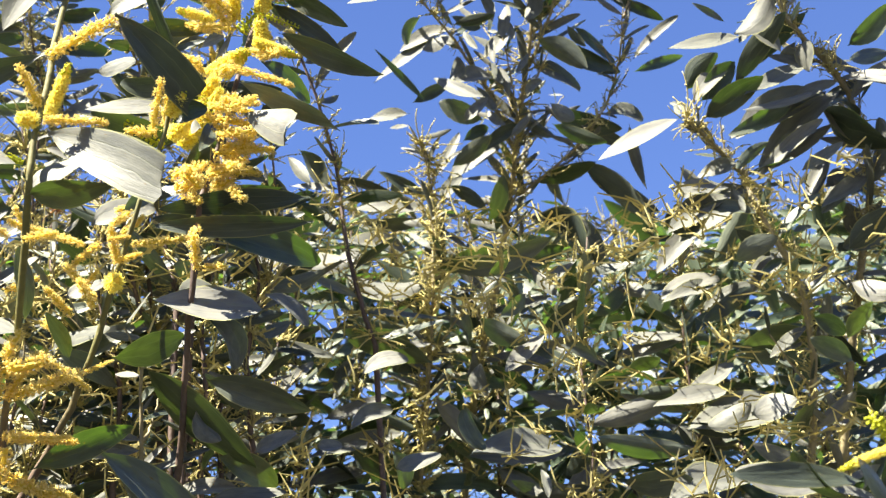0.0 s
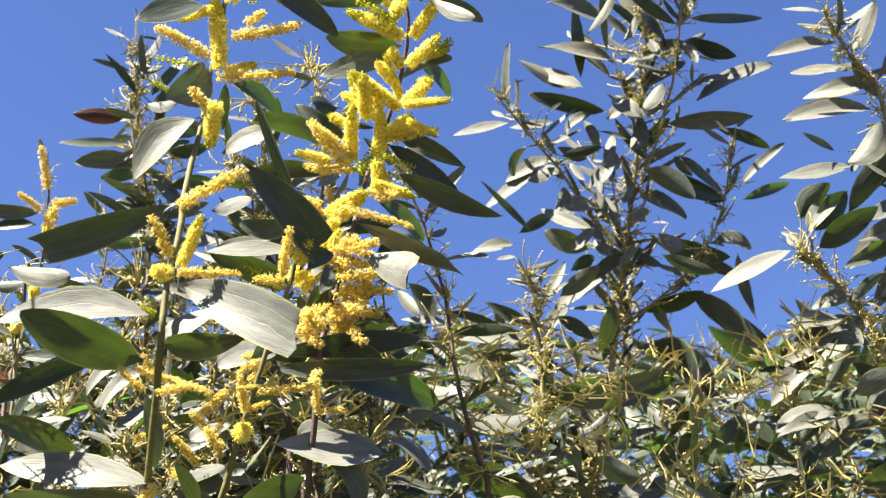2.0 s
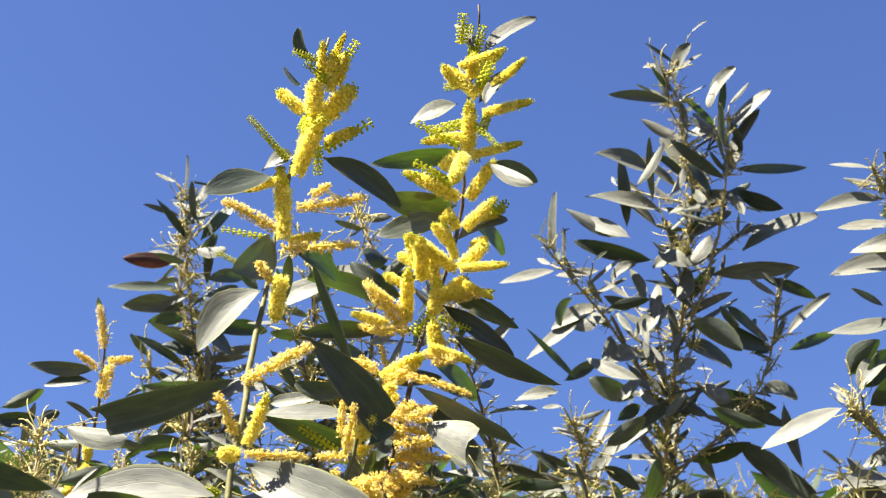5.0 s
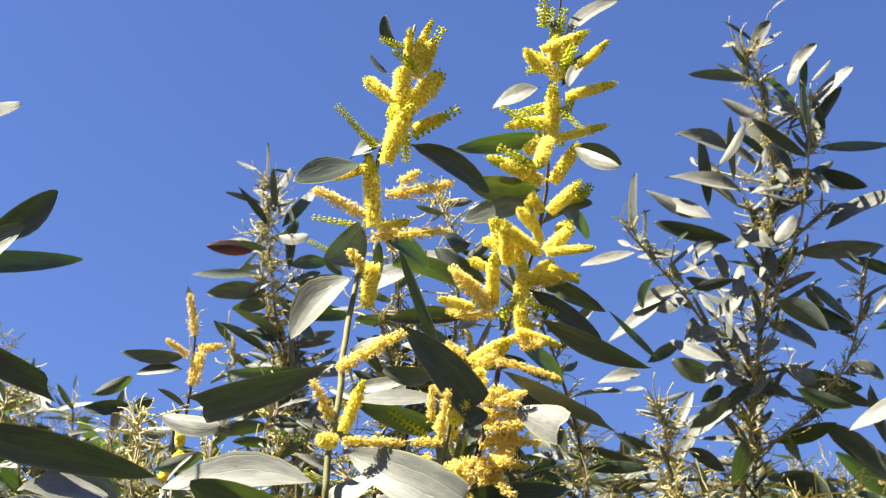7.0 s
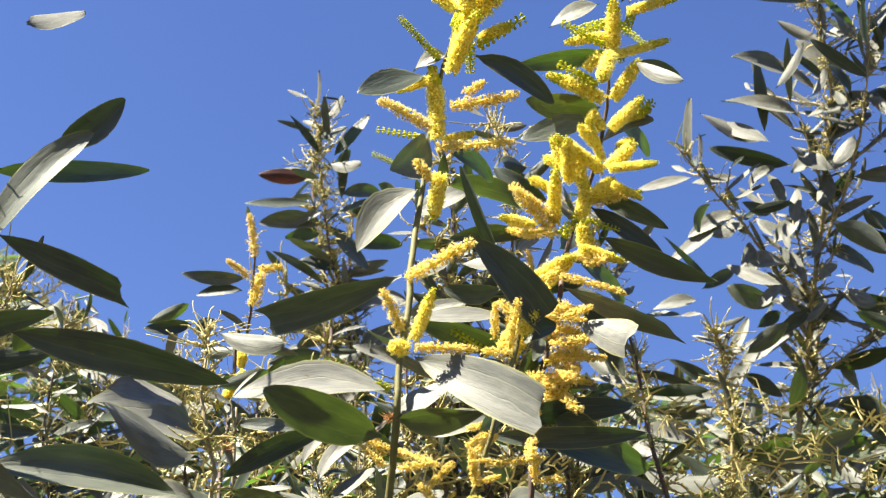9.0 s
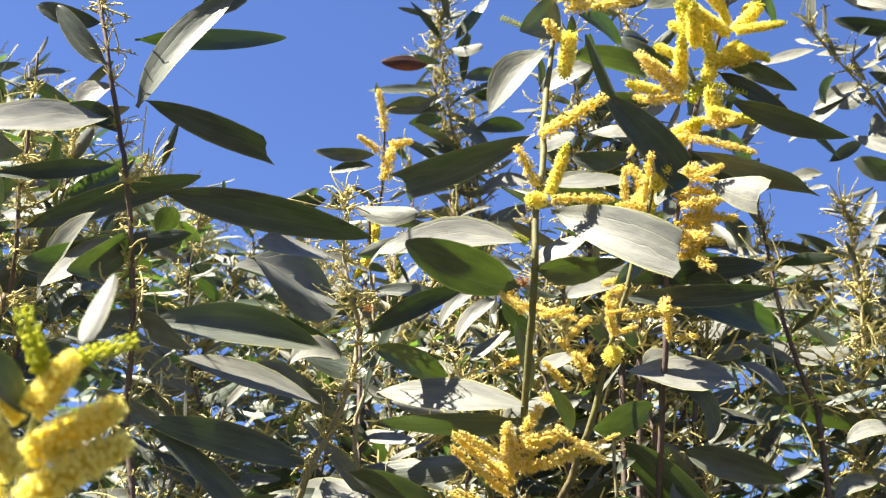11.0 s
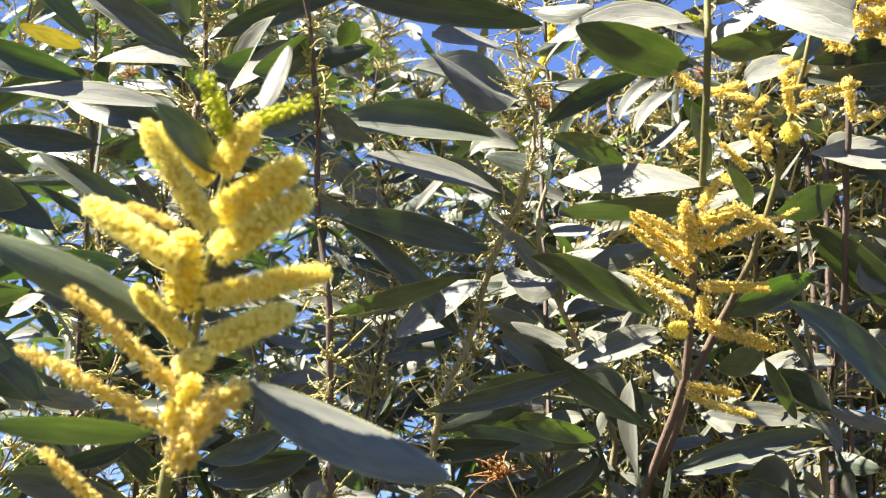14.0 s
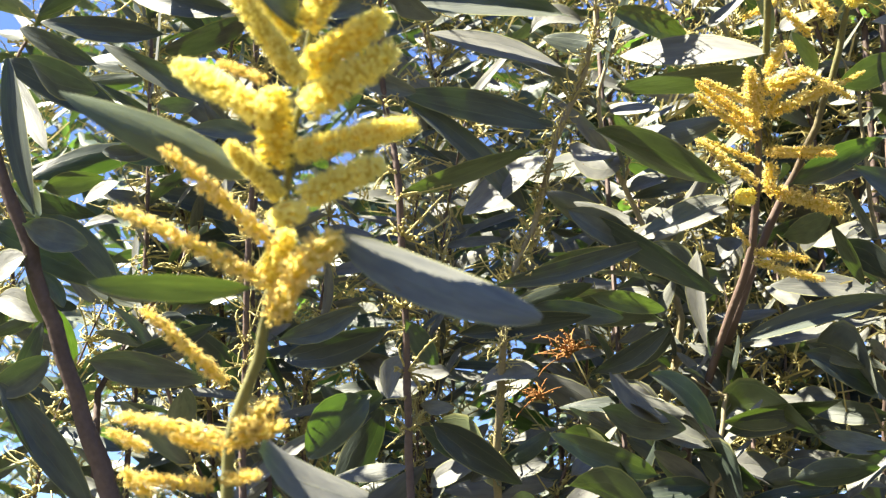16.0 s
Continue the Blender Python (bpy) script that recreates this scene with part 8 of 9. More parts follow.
b, line = branch("leafy wattle branch deep in the bush with dry stalks", [(-0.187, 1.488, 2.321, 0.0008), (-0.172, 1.467, 2.196, 0.0012), (-0.157, 1.464, 2.071, 0.0016), (-0.149, 1.446, 1.946, 0.0021), (-0.122, 1.440, 1.821, 0.0025)], RED_BARK, False)
leafy(b, line, 0.0161, 0.075, 15, 0.1, 1.0, 0)
spent(b, line, 0.019, 0.030, 15)
b, line = branch("leafy wattle branch deep in the bush with dry stalks", [(0.368, 1.287, 2.154, 0.0008), (0.357, 1.322, 2.029, 0.0012), (0.355, 1.315, 1.904, 0.0016), (0.330, 1.345, 1.779, 0.0021), (0.346, 1.359, 1.654, 0.0025)], RED_BARK, False)
leafy(b, line, 0.0161, 0.075, 16)
spent(b, line, 0.019, 0.030, 16)
b, line = branch("leafy wattle branch deep in the bush with dry stalks", [(0.471, 1.324, 2.185, 0.0008), (0.468, 1.350, 2.060, 0.0012), (0.478, 1.393, 1.935, 0.0016), (0.461, 1.427, 1.810, 0.0021), (0.459, 1.465, 1.685, 0.0025)], RED_BARK, False)
leafy(b, line, 0.0161, 0.075, 17)
spent(b, line, 0.019, 0.030, 17)
b, line = branch("leafy wattle branch deep in the bush with dry stalks", [(-0.415, 1.058, 2.200, 0.0008), (-0.463, 1.030, 2.075, 0.0012), (-0.497, 0.998, 1.950, 0.0016), (-0.540, 0.979, 1.825, 0.0021), (-0.590, 0.952, 1.700, 0.0025)], RED_BARK, False)
leafy(b, line, 0.0161, 0.08, 25)
twiggy(b, line, 0.055, 0.05, 25, TWIG_BARK)
spent(b, line, 0.019, 0.030, 25)
b, line = branch("leafy wattle branch deep in the bush with dry stalks", [(-0.409, 1.160, 2.244, 0.0008), (-0.424, 1.188, 2.119, 0.0012), (-0.394, 1.195, 1.994, 0.0016), (-0.406, 1.227, 1.869, 0.0021), (-0.423, 1.215, 1.744, 0.0025)], RED_BARK, False)
leafy(b, line, 0.0161, 0.08, 26, 0.15, 1.0, 4)
twiggy(b, line, 0.055, 0.05, 26, TWIG_BARK)
spent(b, line, 0.019, 0.030, 26)
b, line = branch("leafy wattle branch deep in the bush with dry stalks", [(-0.369, 1.198, 2.191, 0.0008), (-0.414, 1.208, 2.066, 0.0012), (-0.404, 1.165, 1.941, 0.0016), (-0.445, 1.163, 1.816, 0.0021), (-0.460, 1.157, 1.691, 0.0025)], RED_BARK, False)
leafy(b, line, 0.0161, 0.08, 27, 0.15, 1.0, 4)
twiggy(b, line, 0.055, 0.05, 27, TWIG_BARK)
spent(b, line, 0.019, 0.030, 27)
b, line = branch("leafy wattle branch deep in the bush with dry stalks", [(-0.352, 1.295, 2.251, 0.0008), (-0.328, 1.286, 2.126, 0.0012), (-0.332, 1.299, 2.001, 0.0016), (-0.338, 1.287, 1.876, 0.0021), (-0.315, 1.294, 1.751, 0.0025)], RED_BARK, False)
leafy(b, line, 0.0161, 0.075, 28, 0.15, 1.0, 4)
twiggy(b, line, 0.055, 0.05, 28, TWIG_BARK)
spent(b, line, 0.019, 0.030, 28)
b, line = branch("leafy wattle branch deep in the bush with dry stalks", [(-0.482, 1.012, 2.257, 0.0008), (-0.474, 0.999, 2.107, 0.0012), (-0.483, 0.986, 1.957, 0.0016), (-0.489, 0.994, 1.807, 0.0021), (-0.468, 1.001, 1.657, 0.0025)], RED_BARK, False)
leafy(b, line, 0.0161, 0.08, 29)
spent(b, line, 0.019, 0.030, 29)
b, line = branch("leafy wattle branch deep in the bush with dry stalks", [(-0.571, 1.071, 2.337, 0.0008), (-0.566, 1.128, 2.187, 0.0012), (-0.561, 1.152, 2.037, 0.0016), (-0.572, 1.190, 1.887, 0.0021), (-0.561, 1.228, 1.737, 0.0025)], RED_BARK, False)
leafy(b, line, 0.0161, 0.08, 30)
spent(b, line, 0.019, 0.030, 30)
b, line = branch("leafy wattle branch deep in the bush with dry stalks", [(-0.526, 0.898, 2.216, 0.0008), (-0.503, 0.954, 2.066, 0.0012), (-0.532, 0.998, 1.916, 0.0016), (-0.531, 1.034, 1.766, 0.0021), (-0.526, 1.063, 1.616, 0.0025)], RED_BARK, False)
leafy(b, line, 0.0161, 0.08, 31)
spent(b, line, 0.019, 0.030, 31)
b, line = branch("leafy wattle branch deep in the bush with dry stalks", [(-0.571, 0.883, 2.223, 0.0008), (-0.553, 0.894, 2.073, 0.0012), (-0.554, 0.924, 1.923, 0.0016), (-0.570, 0.972, 1.773, 0.0021), (-0.574, 0.981, 1.623, 0.0025)], RED_BARK, False)
leafy(b, line, 0.0161, 0.08, 32)
spent(b, line, 0.019, 0.030, 32)
b, line = branch("leafy wattle branch deep in the bush with dry stalks", [(-0.681, 0.951, 2.276, 0.0008), (-0.689, 0.985, 2.126, 0.0012), (-0.743, 0.977, 1.976, 0.0016), (-0.744, 1.037, 1.826, 0.0021), (-0.782, 1.042, 1.676, 0.0025)], RED_BARK, False)
leafy(b, line, 0.0161, 0.08, 33)
spent(b, line, 0.019, 0.030, 33)
b, line = branch("leafy wattle branch deep in the bush with dry stalks", [(-0.241, 1.246, 2.162, 0.0008), (-0.231, 1.252, 2.037, 0.0012), (-0.209, 1.280, 1.912, 0.0016), (-0.204, 1.307, 1.787, 0.0021), (-0.195, 1.304, 1.662, 0.0025)], RED_BARK, False)
leafy(b, line, 0.0161, 0.075, 34, 0.15, 1.0, 4)
twiggy(b, line, 0.055, 0.05, 34, TWIG_BARK)
spent(b, line, 0.019, 0.030, 34)
b, line = branch("leafy wattle branch deep in the bush with dry stalks", [(-0.181, 1.170, 2.099, 0.0008), (-0.144, 1.182, 1.974, 0.0012), (-0.178, 1.218, 1.849, 0.0016), (-0.148, 1.263, 1.724, 0.0021), (-0.155, 1.270, 1.599, 0.0025)], RED_BARK, False)
leafy(b, line, 0.0161, 0.075, 35, 0.15, 1.0, 4)
twiggy(b, line, 0.055, 0.05, 35, TWIG_BARK)
spent(b, line, 0.019, 0.030, 35)
b, line = branch("leafy wattle branch deep in the bush with dry stalks", [(-0.132, 1.188, 2.088, 0.0008), (-0.121, 1.182, 1.963, 0.0012), (-0.146, 1.198, 1.838, 0.0016), (-0.125, 1.178, 1.713, 0.0021), (-0.126, 1.173, 1.588, 0.0025)], RED_BARK, False)
leafy(b, line, 0.0161, 0.08, 36, 0.15, 1.0, 4)
twiggy(b, line, 0.055, 0.05, 36, TWIG_BARK)
spent(b, line, 0.019, 0.030, 36)
b, line = branch("leafy wattle branch deep in the bush with dry stalks", [(-0.082, 1.200, 2.090, 0.0008), (-0.101, 1.196, 1.965, 0.0012), (-0.104, 1.208, 1.840, 0.0016), (-0.143, 1.247, 1.715, 0.0021), (-0.113, 1.219, 1.590, 0.0025)], RED_BARK, False)
leafy(b, line, 0.0161, 0.08, 37, 0.15, 1.0, 4)
twiggy(b, line, 0.055, 0.05, 37, TWIG_BARK)
spent(b, line, 0.019, 0.030, 37)
b, line = branch("leafy wattle branch deep in the bush with dry stalks", [(-0.033, 1.226, 2.064, 0.0008), (-0.074, 1.246, 1.939, 0.0012), (-0.088, 1.249, 1.814, 0.0016), (-0.124, 1.247, 1.689, 0.0021), (-0.117, 1.265, 1.564, 0.0025)], RED_BARK, False)
leafy(b, line, 0.0161, 0.08, 38, 0.15, 1.0, 4)
twiggy(b, line, 0.055, 0.05, 38, TWIG_BARK)
spent(b, line, 0.019, 0.030, 38)
b, line = branch("leafy wattle branch deep in the bush with dry stalks", [(0.063, 1.308, 2.073, 0.0008), (0.055, 1.316, 1.948, 0.0012), (0.035, 1.273, 1.823, 0.0016), (0.003, 1.297, 1.698, 0.0021), (0.028, 1.292, 1.573, 0.0025)], RED_BARK, False)
leafy(b, line, 0.0161, 0.08, 39, 0.15, 1.0, 4)
twiggy(b, line, 0.055, 0.05, 39, TWIG_BARK)
spent(b, line, 0.019, 0.030, 39)
b, line = branch("leafy wattle branch deep in the bush with dry stalks", [(-0.320, 1.025, 1.949, 0.0008), (-0.354, 1.067, 1.849, 0.0012), (-0.358, 1.081, 1.749, 0.0016), (-0.372, 1.101, 1.649, 0.0021), (-0.362, 1.177, 1.549, 0.0025)], RED_BARK, False)
leafy(b, line, 0.0161, 0.08, 40, 0.15, 1.0, 4)
twiggy(b, line, 0.055, 0.05, 40, TWIG_BARK)
spent(b, line, 0.019, 0.030, 40)
b, line = branch("leafy wattle branch deep in the bush with dry stalks", [(-0.375, 1.075, 1.943, 0.0008), (-0.395, 1.103, 1.843, 0.0012), (-0.400, 1.161, 1.743, 0.0016), (-0.422, 1.179, 1.643, 0.0021), (-0.423, 1.221, 1.543, 0.0025)], RED_BARK, False)
leafy(b, line, 0.0161, 0.08, 41, 0.15, 1.0, 4)
twiggy(b, line, 0.055, 0.05, 41, TWIG_BARK)
spent(b, line, 0.019, 0.030, 41)
b, line = branch("leafy wattle branch deep in the bush with dry stalks", [(-0.199, 1.117, 1.951, 0.0008), (-0.201, 1.103, 1.851, 0.0012), (-0.222, 1.094, 1.751, 0.0016), (-0.195, 1.076, 1.651, 0.0021), (-0.218, 1.062, 1.551, 0.0025)], RED_BARK, False)
leafy(b, line, 0.0161, 0.08, 42, 0.15, 1.0, 4)
twiggy(b, line, 0.055, 0.05, 42, TWIG_BARK)
spent(b, line, 0.019, 0.030, 42)
b, line = branch("leafy wattle branch deep in the bush with dry stalks", [(-0.155, 1.144, 1.919, 0.0008), (-0.188, 1.175, 1.819, 0.0012), (-0.184, 1.227, 1.719, 0.0016), (-0.208, 1.240, 1.619, 0.0021), (-0.233, 1.270, 1.519, 0.0025)], RED_BARK, False)
leafy(b, line, 0.0161, 0.08, 43, 0.15, 1.0, 4)
twiggy(b, line, 0.055, 0.05, 43, TWIG_BARK)
spent(b, line, 0.019, 0.030, 43)
b, line = branch("leafy wattle branch deep in the bush with dry stalks", [(-0.429, 1.002, 1.882, 0.0008), (-0.434, 1.013, 1.782, 0.0012), (-0.453, 1.027, 1.682, 0.0016), (-0.432, 1.032, 1.582, 0.0021), (-0.465, 1.035, 1.482, 0.0025)], RED_BARK, False)
leafy(b, line, 0.0161, 0.08, 44, 0.15, 1.0, 4)
twiggy(b, line, 0.055, 0.05, 44, TWIG_BARK)
spent(b, line, 0.019, 0.030, 44)
b, line = branch("leafy wattle branch deep in the bush with dry stalks", [(-0.346, 1.046, 1.843, 0.0008), (-0.365, 1.058, 1.743, 0.0012), (-0.379, 1.083, 1.643, 0.0016), (-0.400, 1.101, 1.543, 0.0021), (-0.407, 1.104, 1.443, 0.0025)], RED_BARK, False)
leafy(b, line, 0.0161, 0.08, 45, 0.15, 1.0, 4)
twiggy(b, line, 0.055, 0.05, 45, TWIG_BARK)
spent(b, line, 0.019, 0.030, 45)
b, line = branch("leafy wattle branch deep in the bush with dry stalks", [(-0.246, 1.094, 1.814, 0.0008), (-0.244, 1.103, 1.714, 0.0012), (-0.276, 1.108, 1.614, 0.0016), (-0.274, 1.127, 1.514, 0.0021), (-0.277, 1.136, 1.414, 0.0025)], RED_BARK, False)
leafy(b, line, 0.0161, 0.08, 46, 0.15, 1.0, 4)
twiggy(b, line, 0.055, 0.05, 46, TWIG_BARK)
spent(b, line, 0.019, 0.030, 46)
b, line = branch("leafy wattle branch deep in the bush with dry stalks", [(-0.212, 1.151, 1.851, 0.0008), (-0.235, 1.180, 1.751, 0.0012), (-0.240, 1.193, 1.651, 0.0016), (-0.272, 1.190, 1.551, 0.0021), (-0.279, 1.272, 1.451, 0.0025)], RED_BARK, False)
leafy(b, line, 0.0161, 0.08, 47, 0.15, 1.0, 4)
twiggy(b, line, 0.055, 0.05, 47, TWIG_BARK)
spent(b, line, 0.019, 0.030, 47)
b, line = branch("leafy wattle branch deep in the bush with dry stalks", [(-0.101, 1.196, 1.839, 0.0008), (-0.097, 1.186, 1.739, 0.0012), (-0.119, 1.173, 1.639, 0.0016), (-0.107, 1.208, 1.539, 0.0021), (-0.104, 1.243, 1.439, 0.0025)], RED_BARK, False)
leafy(b, line, 0.0161, 0.08, 48, 0.15, 1.0, 4)
twiggy(b, line, 0.055, 0.05, 48, TWIG_BARK)
spent(b, line, 0.019, 0.030, 48)
b, line = branch("leafy wattle branch deep in the bush with dry stalks", [(-0.041, 1.209, 1.859, 0.0008), (-0.027, 1.211, 1.759, 0.0012), (0.012, 1.247, 1.659, 0.0016), (0.030, 1.261, 1.559, 0.0021), (0.047, 1.269, 1.459, 0.0025)], RED_BARK, False)
leafy(b, line, 0.0161, 0.08, 49, 0.15, 1.0, 4)
twiggy(b, line, 0.055, 0.05, 49, TWIG_BARK)
spent(b, line, 0.019, 0.030, 49)
b, line = branch("leafy wattle branch deep in the bush with dry stalks", [(-0.518, 0.939, 1.808, 0.0008), (-0.527, 0.941, 1.708, 0.0012), (-0.507, 1.005, 1.608, 0.0016), (-0.507, 1.027, 1.508, 0.0021), (-0.537, 1.019, 1.408, 0.0025)], RED_BARK, False)
leafy(b, line, 0.0161, 0.08, 50)
spent(b, line, 0.019, 0.030, 50)
b, line = branch("leafy wattle branch deep in the bush with dry stalks", [(-0.582, 0.934, 1.765, 0.0008), (-0.626, 0.948, 1.665, 0.0012), (-0.629, 0.935, 1.565, 0.0016), (-0.648, 0.918, 1.465, 0.0021), (-0.676, 0.953, 1.365, 0.0025)], RED_BARK, False)
leafy(b, line, 0.0161, 0.08, 51)
spent(b, line, 0.019, 0.030, 51)
b, line = branch("leafy wattle branch deep in the bush with dry stalks", [(-0.690, 0.952, 1.926, 0.0008), (-0.712, 0.975, 1.801, 0.0012), (-0.722, 0.956, 1.676, 0.0016), (-0.730, 1.012, 1.551, 0.0021), (-0.744, 1.026, 1.426, 0.0025)], RED_BARK, False)
leafy(b, line, 0.0161, 0.08, 52)
spent(b, line, 0.019, 0.030, 52)
b, line = branch("leafy wattle branch deep in the bush with dry stalks", [(-0.583, 0.945, 2.037, 0.0008), (-0.560, 0.958, 1.912, 0.0012), (-0.537, 1.009, 1.787, 0.0016), (-0.525, 1.023, 1.662, 0.0021), (-0.488, 1.038, 1.537, 0.0025)], RED_BARK, False)
leafy(b, line, 0.0161, 0.08, 53)
spent(b, line, 0.019, 0.030, 53)
b, line = branch("leafy wattle branch deep in the bush with dry stalks", [(-0.059, 1.115, 2.382, 0.0008), (-0.044, 1.116, 2.295, 0.0012), (-0.044, 1.133, 2.207, 0.0016), (-0.035, 1.151, 2.120, 0.0021), (-0.014, 1.145, 2.032, 0.0025)], RED_BARK, False)
leafy(b, line, 0.0138, 0.06, 54)
spent(b, line, 0.019, 0.030, 54)
b, line = branch("leafy wattle branch deep in the bush with dry stalks", [(-0.014, 1.144, 2.433, 0.0008), (0.012, 1.109, 2.333, 0.0012), (0.005, 1.151, 2.233, 0.0016), (0.012, 1.128, 2.133, 0.0021), (0.001, 1.136, 2.033, 0.0025)], RED_BARK, False)
leafy(b, line, 0.0138, 0.06, 55)
spent(b, line, 0.019, 0.030, 55)
b, line = branch("leafy wattle branch deep in the bush with dry stalks", [(-0.162, 1.274, 2.438, 0.0008), (-0.165, 1.287, 2.363, 0.0012), (-0.158, 1.318, 2.288, 0.0016), (-0.149, 1.295, 2.213, 0.0021), (-0.185, 1.329, 2.138, 0.0025)], RED_BARK, False)
leafy(b, line, 0.0138, 0.05, 56)
spent(b, line, 0.019, 0.030, 56)
b, line = branch("leafy wattle branch deep in the bush with dry stalks", [(-0.202, 1.275, 2.531, 0.0008), (-0.207, 1.275, 2.443, 0.0012), (-0.194, 1.286, 2.356, 0.0016), (-0.180, 1.293, 2.268, 0.0021), (-0.211, 1.292, 2.181, 0.0025)], RED_BARK, False)
leafy(b, line, 0.0138, 0.05, 57)
spent(b, line, 0.019, 0.030, 57)
b, line = branch("leafy wattle branch deep in the bush with dry stalks", [(0.058, 1.189, 2.368, 0.0008), (0.093, 1.167, 2.281, 0.0012), (0.121, 1.213, 2.193, 0.0016), (0.131, 1.221, 2.106, 0.0021), (0.154, 1.232, 2.018, 0.0025)], RED_BARK, False)
leafy(b, line, 0.0138, 0.06, 58)
spent(b, line, 0.019, 0.030, 58)
b, line = branch("leafy wattle branch deep in the bush with dry stalks", [(-0.241, 1.324, 2.370, 0.0008), (-0.235, 1.326, 2.295, 0.0012), (-0.259, 1.327, 2.220, 0.0016), (-0.247, 1.311, 2.145, 0.0021), (-0.267, 1.304, 2.070, 0.0025)], RED_BARK, False)
leafy(b, line, 0.0161, 0.055, 59)
spent(b, line, 0.019, 0.030, 59)
b, line = branch("leafy wattle branch deep in the bush with dry stalks", [(-0.296, 1.286, 2.239, 0.0008), (-0.314, 1.278, 2.139, 0.0012), (-0.310, 1.323, 2.039, 0.0016), (-0.336, 1.349, 1.939, 0.0021), (-0.355, 1.363, 1.839, 0.0025)], RED_BARK, False)
leafy(b, line, 0.0149, 0.06, 60, 0.1, 1.0, 0)
spent(b, line, 0.019, 0.030, 60)
b, line = branch("leafy wattle branch deep in the bush with dry stalks", [(-0.246, 1.292, 2.230, 0.0008), (-0.237, 1.312, 2.130, 0.0012), (-0.197, 1.369, 2.030, 0.0016), (-0.165, 1.389, 1.930, 0.0021), (-0.142, 1.416, 1.830, 0.0025)], RED_BARK, False)
leafy(b, line, 0.0149, 0.06, 61, 0.1, 1.0, 0)
spent(b, line, 0.019, 0.030, 61)
b, line = branch("leafy wattle branch deep in the bush with dry stalks", [(-0.534, 1.484, 2.447, 0.0008), (-0.527, 1.506, 2.347, 0.0012), (-0.517, 1.527, 2.247, 0.0016), (-0.505, 1.504, 2.147, 0.0021), (-0.525, 1.530, 2.047, 0.0025)], RED_BARK, False)
leafy(b, line, 0.0138, 0.055, 62)
spent(b, line, 0.019, 0.030, 62)
b, line = branch("leafy wattle branch deep in the bush with dry stalks", [(-0.473, 1.507, 2.419, 0.0008), (-0.473, 1.558, 2.319, 0.0012), (-0.460, 1.560, 2.219, 0.0016), (-0.468, 1.596, 2.119, 0.0021), (-0.469, 1.604, 2.019, 0.0025)], RED_BARK, False)
leafy(b, line, 0.0138, 0.055, 63)
spent(b, line, 0.019, 0.030, 63)
b, line = branch("leafy wattle branch deep in the bush with dry stalks", [(-0.382, 1.428, 2.351, 0.0008), (-0.359, 1.437, 2.251, 0.0012), (-0.354, 1.468, 2.151, 0.0016), (-0.308, 1.484, 2.051, 0.0021), (-0.325, 1.503, 1.951, 0.0025)], RED_BARK, False)
leafy(b, line, 0.0138, 0.055, 64)
spent(b, line, 0.019, 0.030, 64)
b, line = branch("leafy wattle branch deep in the bush with dry stalks", [(-0.079, 1.109, 2.299, 0.0008), (-0.045, 1.122, 2.212, 0.0012), (-0.063, 1.142, 2.124, 0.0016), (-0.050, 1.177, 2.037, 0.0021), (-0.005, 1.206, 1.949, 0.0025)], RED_BARK, False)
leafy(b, line, 0.0149, 0.06, 65)
twiggy(b, line, 0.055, 0.05, 65, TWIG_BARK)
spent(b, line, 0.019, 0.030, 65)
b, line = branch("leafy wattle branch deep in the bush with dry stalks", [(-0.027, 1.123, 2.277, 0.0008), (-0.030, 1.138, 2.190, 0.0012), (-0.046, 1.167, 2.102, 0.0016), (-0.038, 1.199, 2.015, 0.0021), (-0.034, 1.225, 1.927, 0.0025)], RED_BARK, False)
leafy(b, line, 0.0149, 0.06, 66)
twiggy(b, line, 0.055, 0.05, 66, TWIG_BARK)
spent(b, line, 0.019, 0.030, 66)
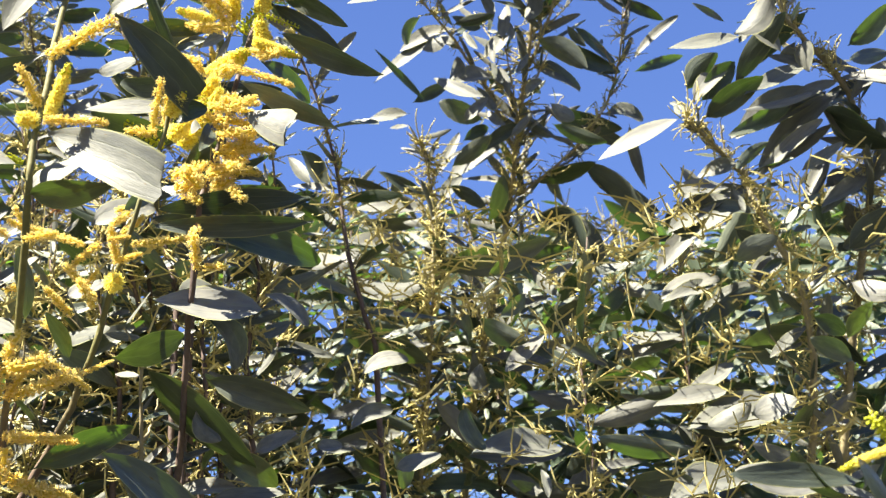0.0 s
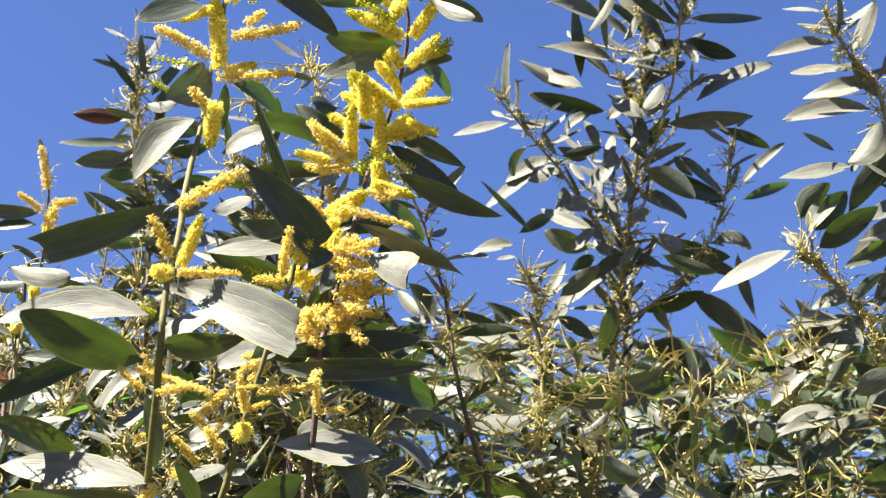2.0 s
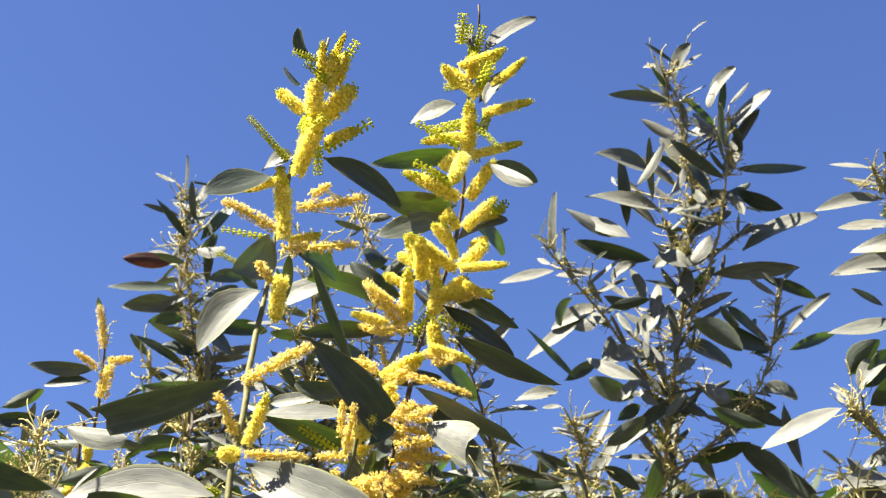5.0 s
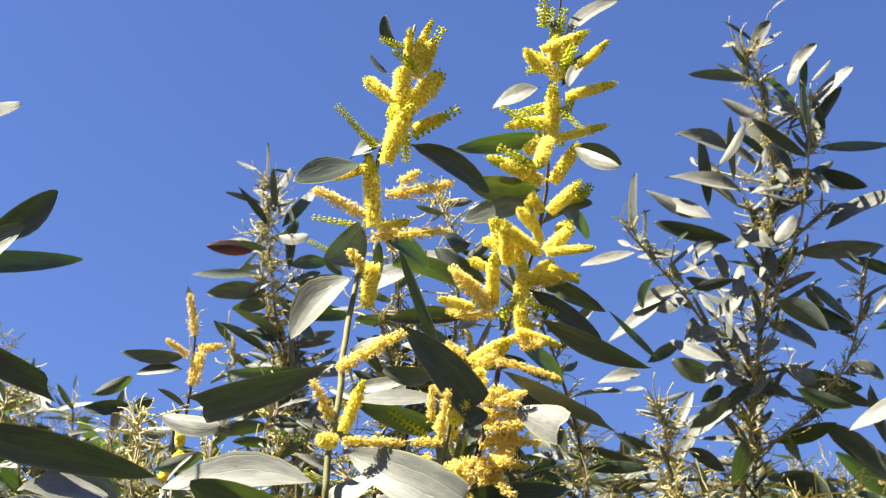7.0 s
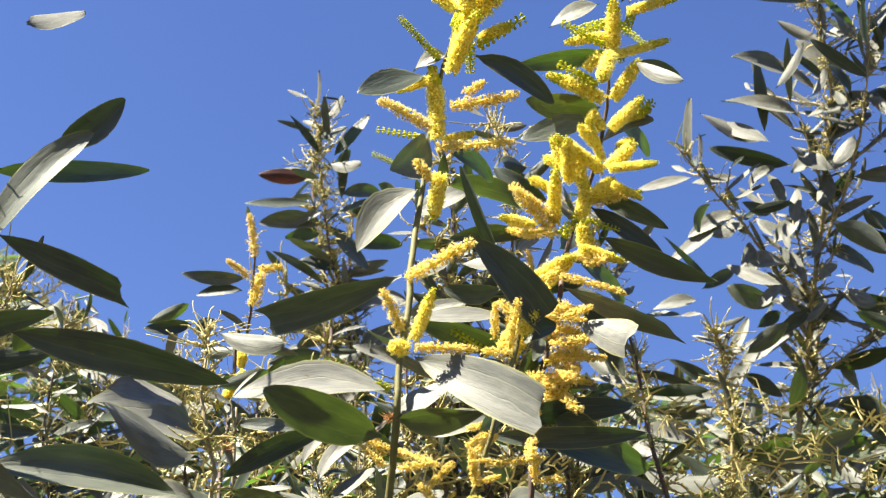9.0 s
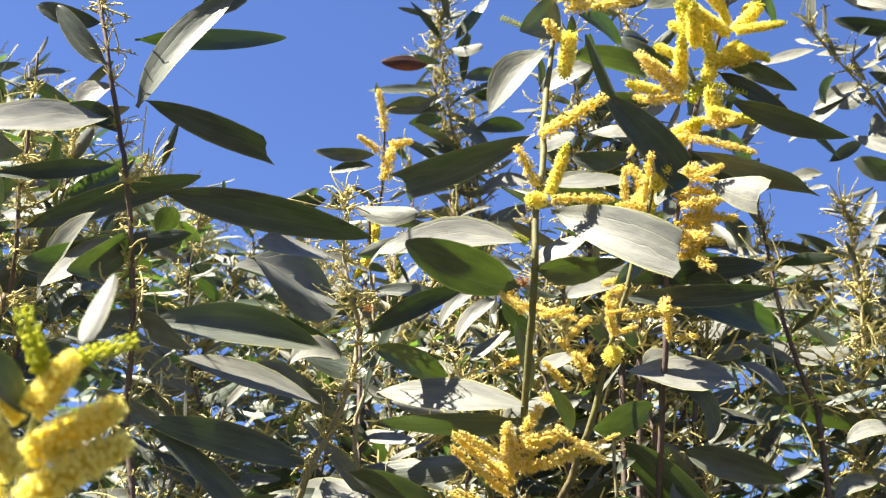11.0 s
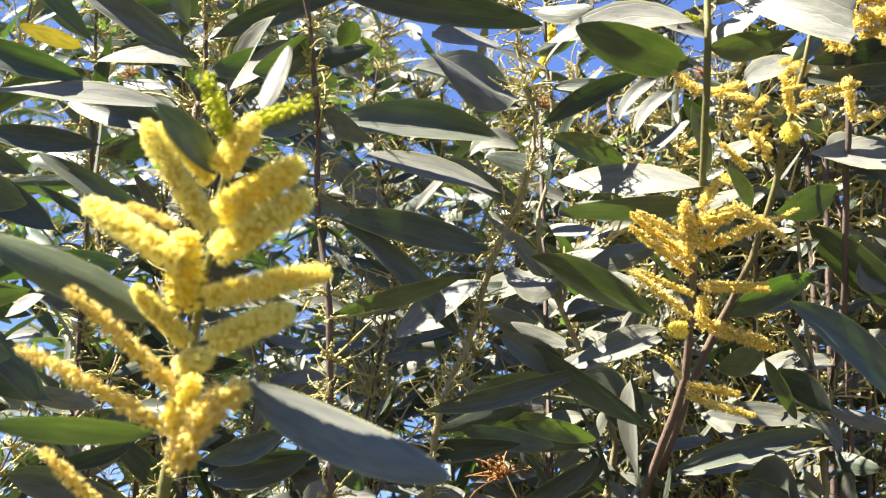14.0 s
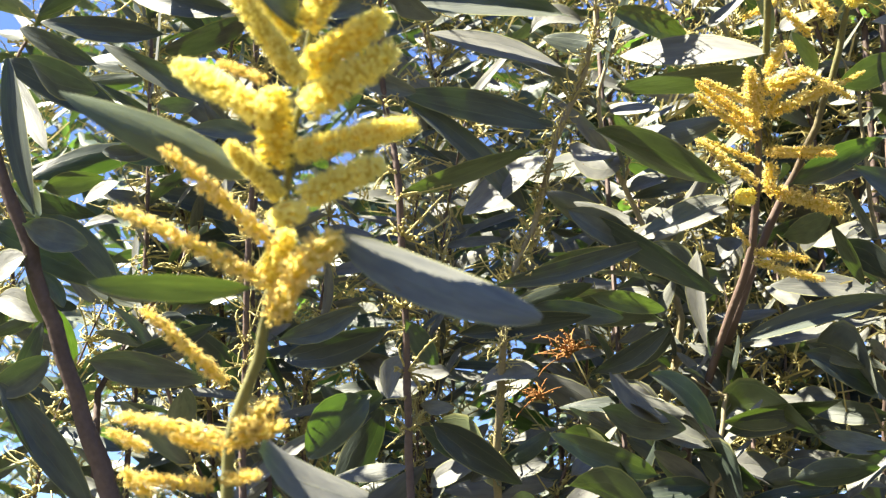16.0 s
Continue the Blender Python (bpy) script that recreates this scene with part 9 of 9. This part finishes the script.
b, line = branch("leafy wattle branch deep in the bush with dry stalks", [(0.014, 1.147, 2.243, 0.0008), (0.018, 1.157, 2.155, 0.0012), (0.053, 1.176, 2.068, 0.0016), (0.044, 1.170, 1.980, 0.0021), (0.052, 1.186, 1.893, 0.0025)], RED_BARK, False)
leafy(b, line, 0.0149, 0.06, 67)
twiggy(b, line, 0.055, 0.05, 67, TWIG_BARK)
spent(b, line, 0.019, 0.030, 67)
b, line = branch("leafy wattle branch deep in the bush with dry stalks", [(0.060, 1.183, 2.228, 0.0008), (0.064, 1.208, 2.141, 0.0012), (0.056, 1.201, 2.053, 0.0016), (0.015, 1.249, 1.966, 0.0021), (0.023, 1.254, 1.878, 0.0025)], RED_BARK, False)
leafy(b, line, 0.0161, 0.06, 68)
twiggy(b, line, 0.055, 0.05, 68, TWIG_BARK)
spent(b, line, 0.019, 0.030, 68)
b, line = branch("leafy wattle branch deep in the bush with dry stalks", [(-0.100, 1.160, 2.227, 0.0008), (-0.088, 1.178, 2.140, 0.0012), (-0.086, 1.166, 2.052, 0.0016), (-0.063, 1.185, 1.965, 0.0021), (-0.067, 1.200, 1.877, 0.0025)], RED_BARK, False)
leafy(b, line, 0.0161, 0.065, 69)
twiggy(b, line, 0.055, 0.05, 69, TWIG_BARK)
spent(b, line, 0.019, 0.030, 69)
b, line = branch("leafy wattle branch deep in the bush with dry stalks", [(-0.178, 1.213, 2.247, 0.0008), (-0.164, 1.242, 2.172, 0.0012), (-0.173, 1.273, 2.097, 0.0016), (-0.184, 1.275, 2.022, 0.0021), (-0.186, 1.336, 1.947, 0.0025)], RED_BARK, False)
leafy(b, line, 0.0161, 0.06, 70)
twiggy(b, line, 0.055, 0.05, 70, TWIG_BARK)
spent(b, line, 0.019, 0.030, 70)
b, line = branch("leafy wattle branch deep in the bush with dry stalks", [(-0.003, 1.136, 2.166, 0.0008), (0.020, 1.152, 2.091, 0.0012), (0.007, 1.154, 2.016, 0.0016), (0.013, 1.157, 1.941, 0.0021), (0.007, 1.191, 1.866, 0.0025)], RED_BARK, False)
leafy(b, line, 0.0161, 0.065, 71)
twiggy(b, line, 0.055, 0.05, 71, TWIG_BARK)
spent(b, line, 0.019, 0.030, 71)
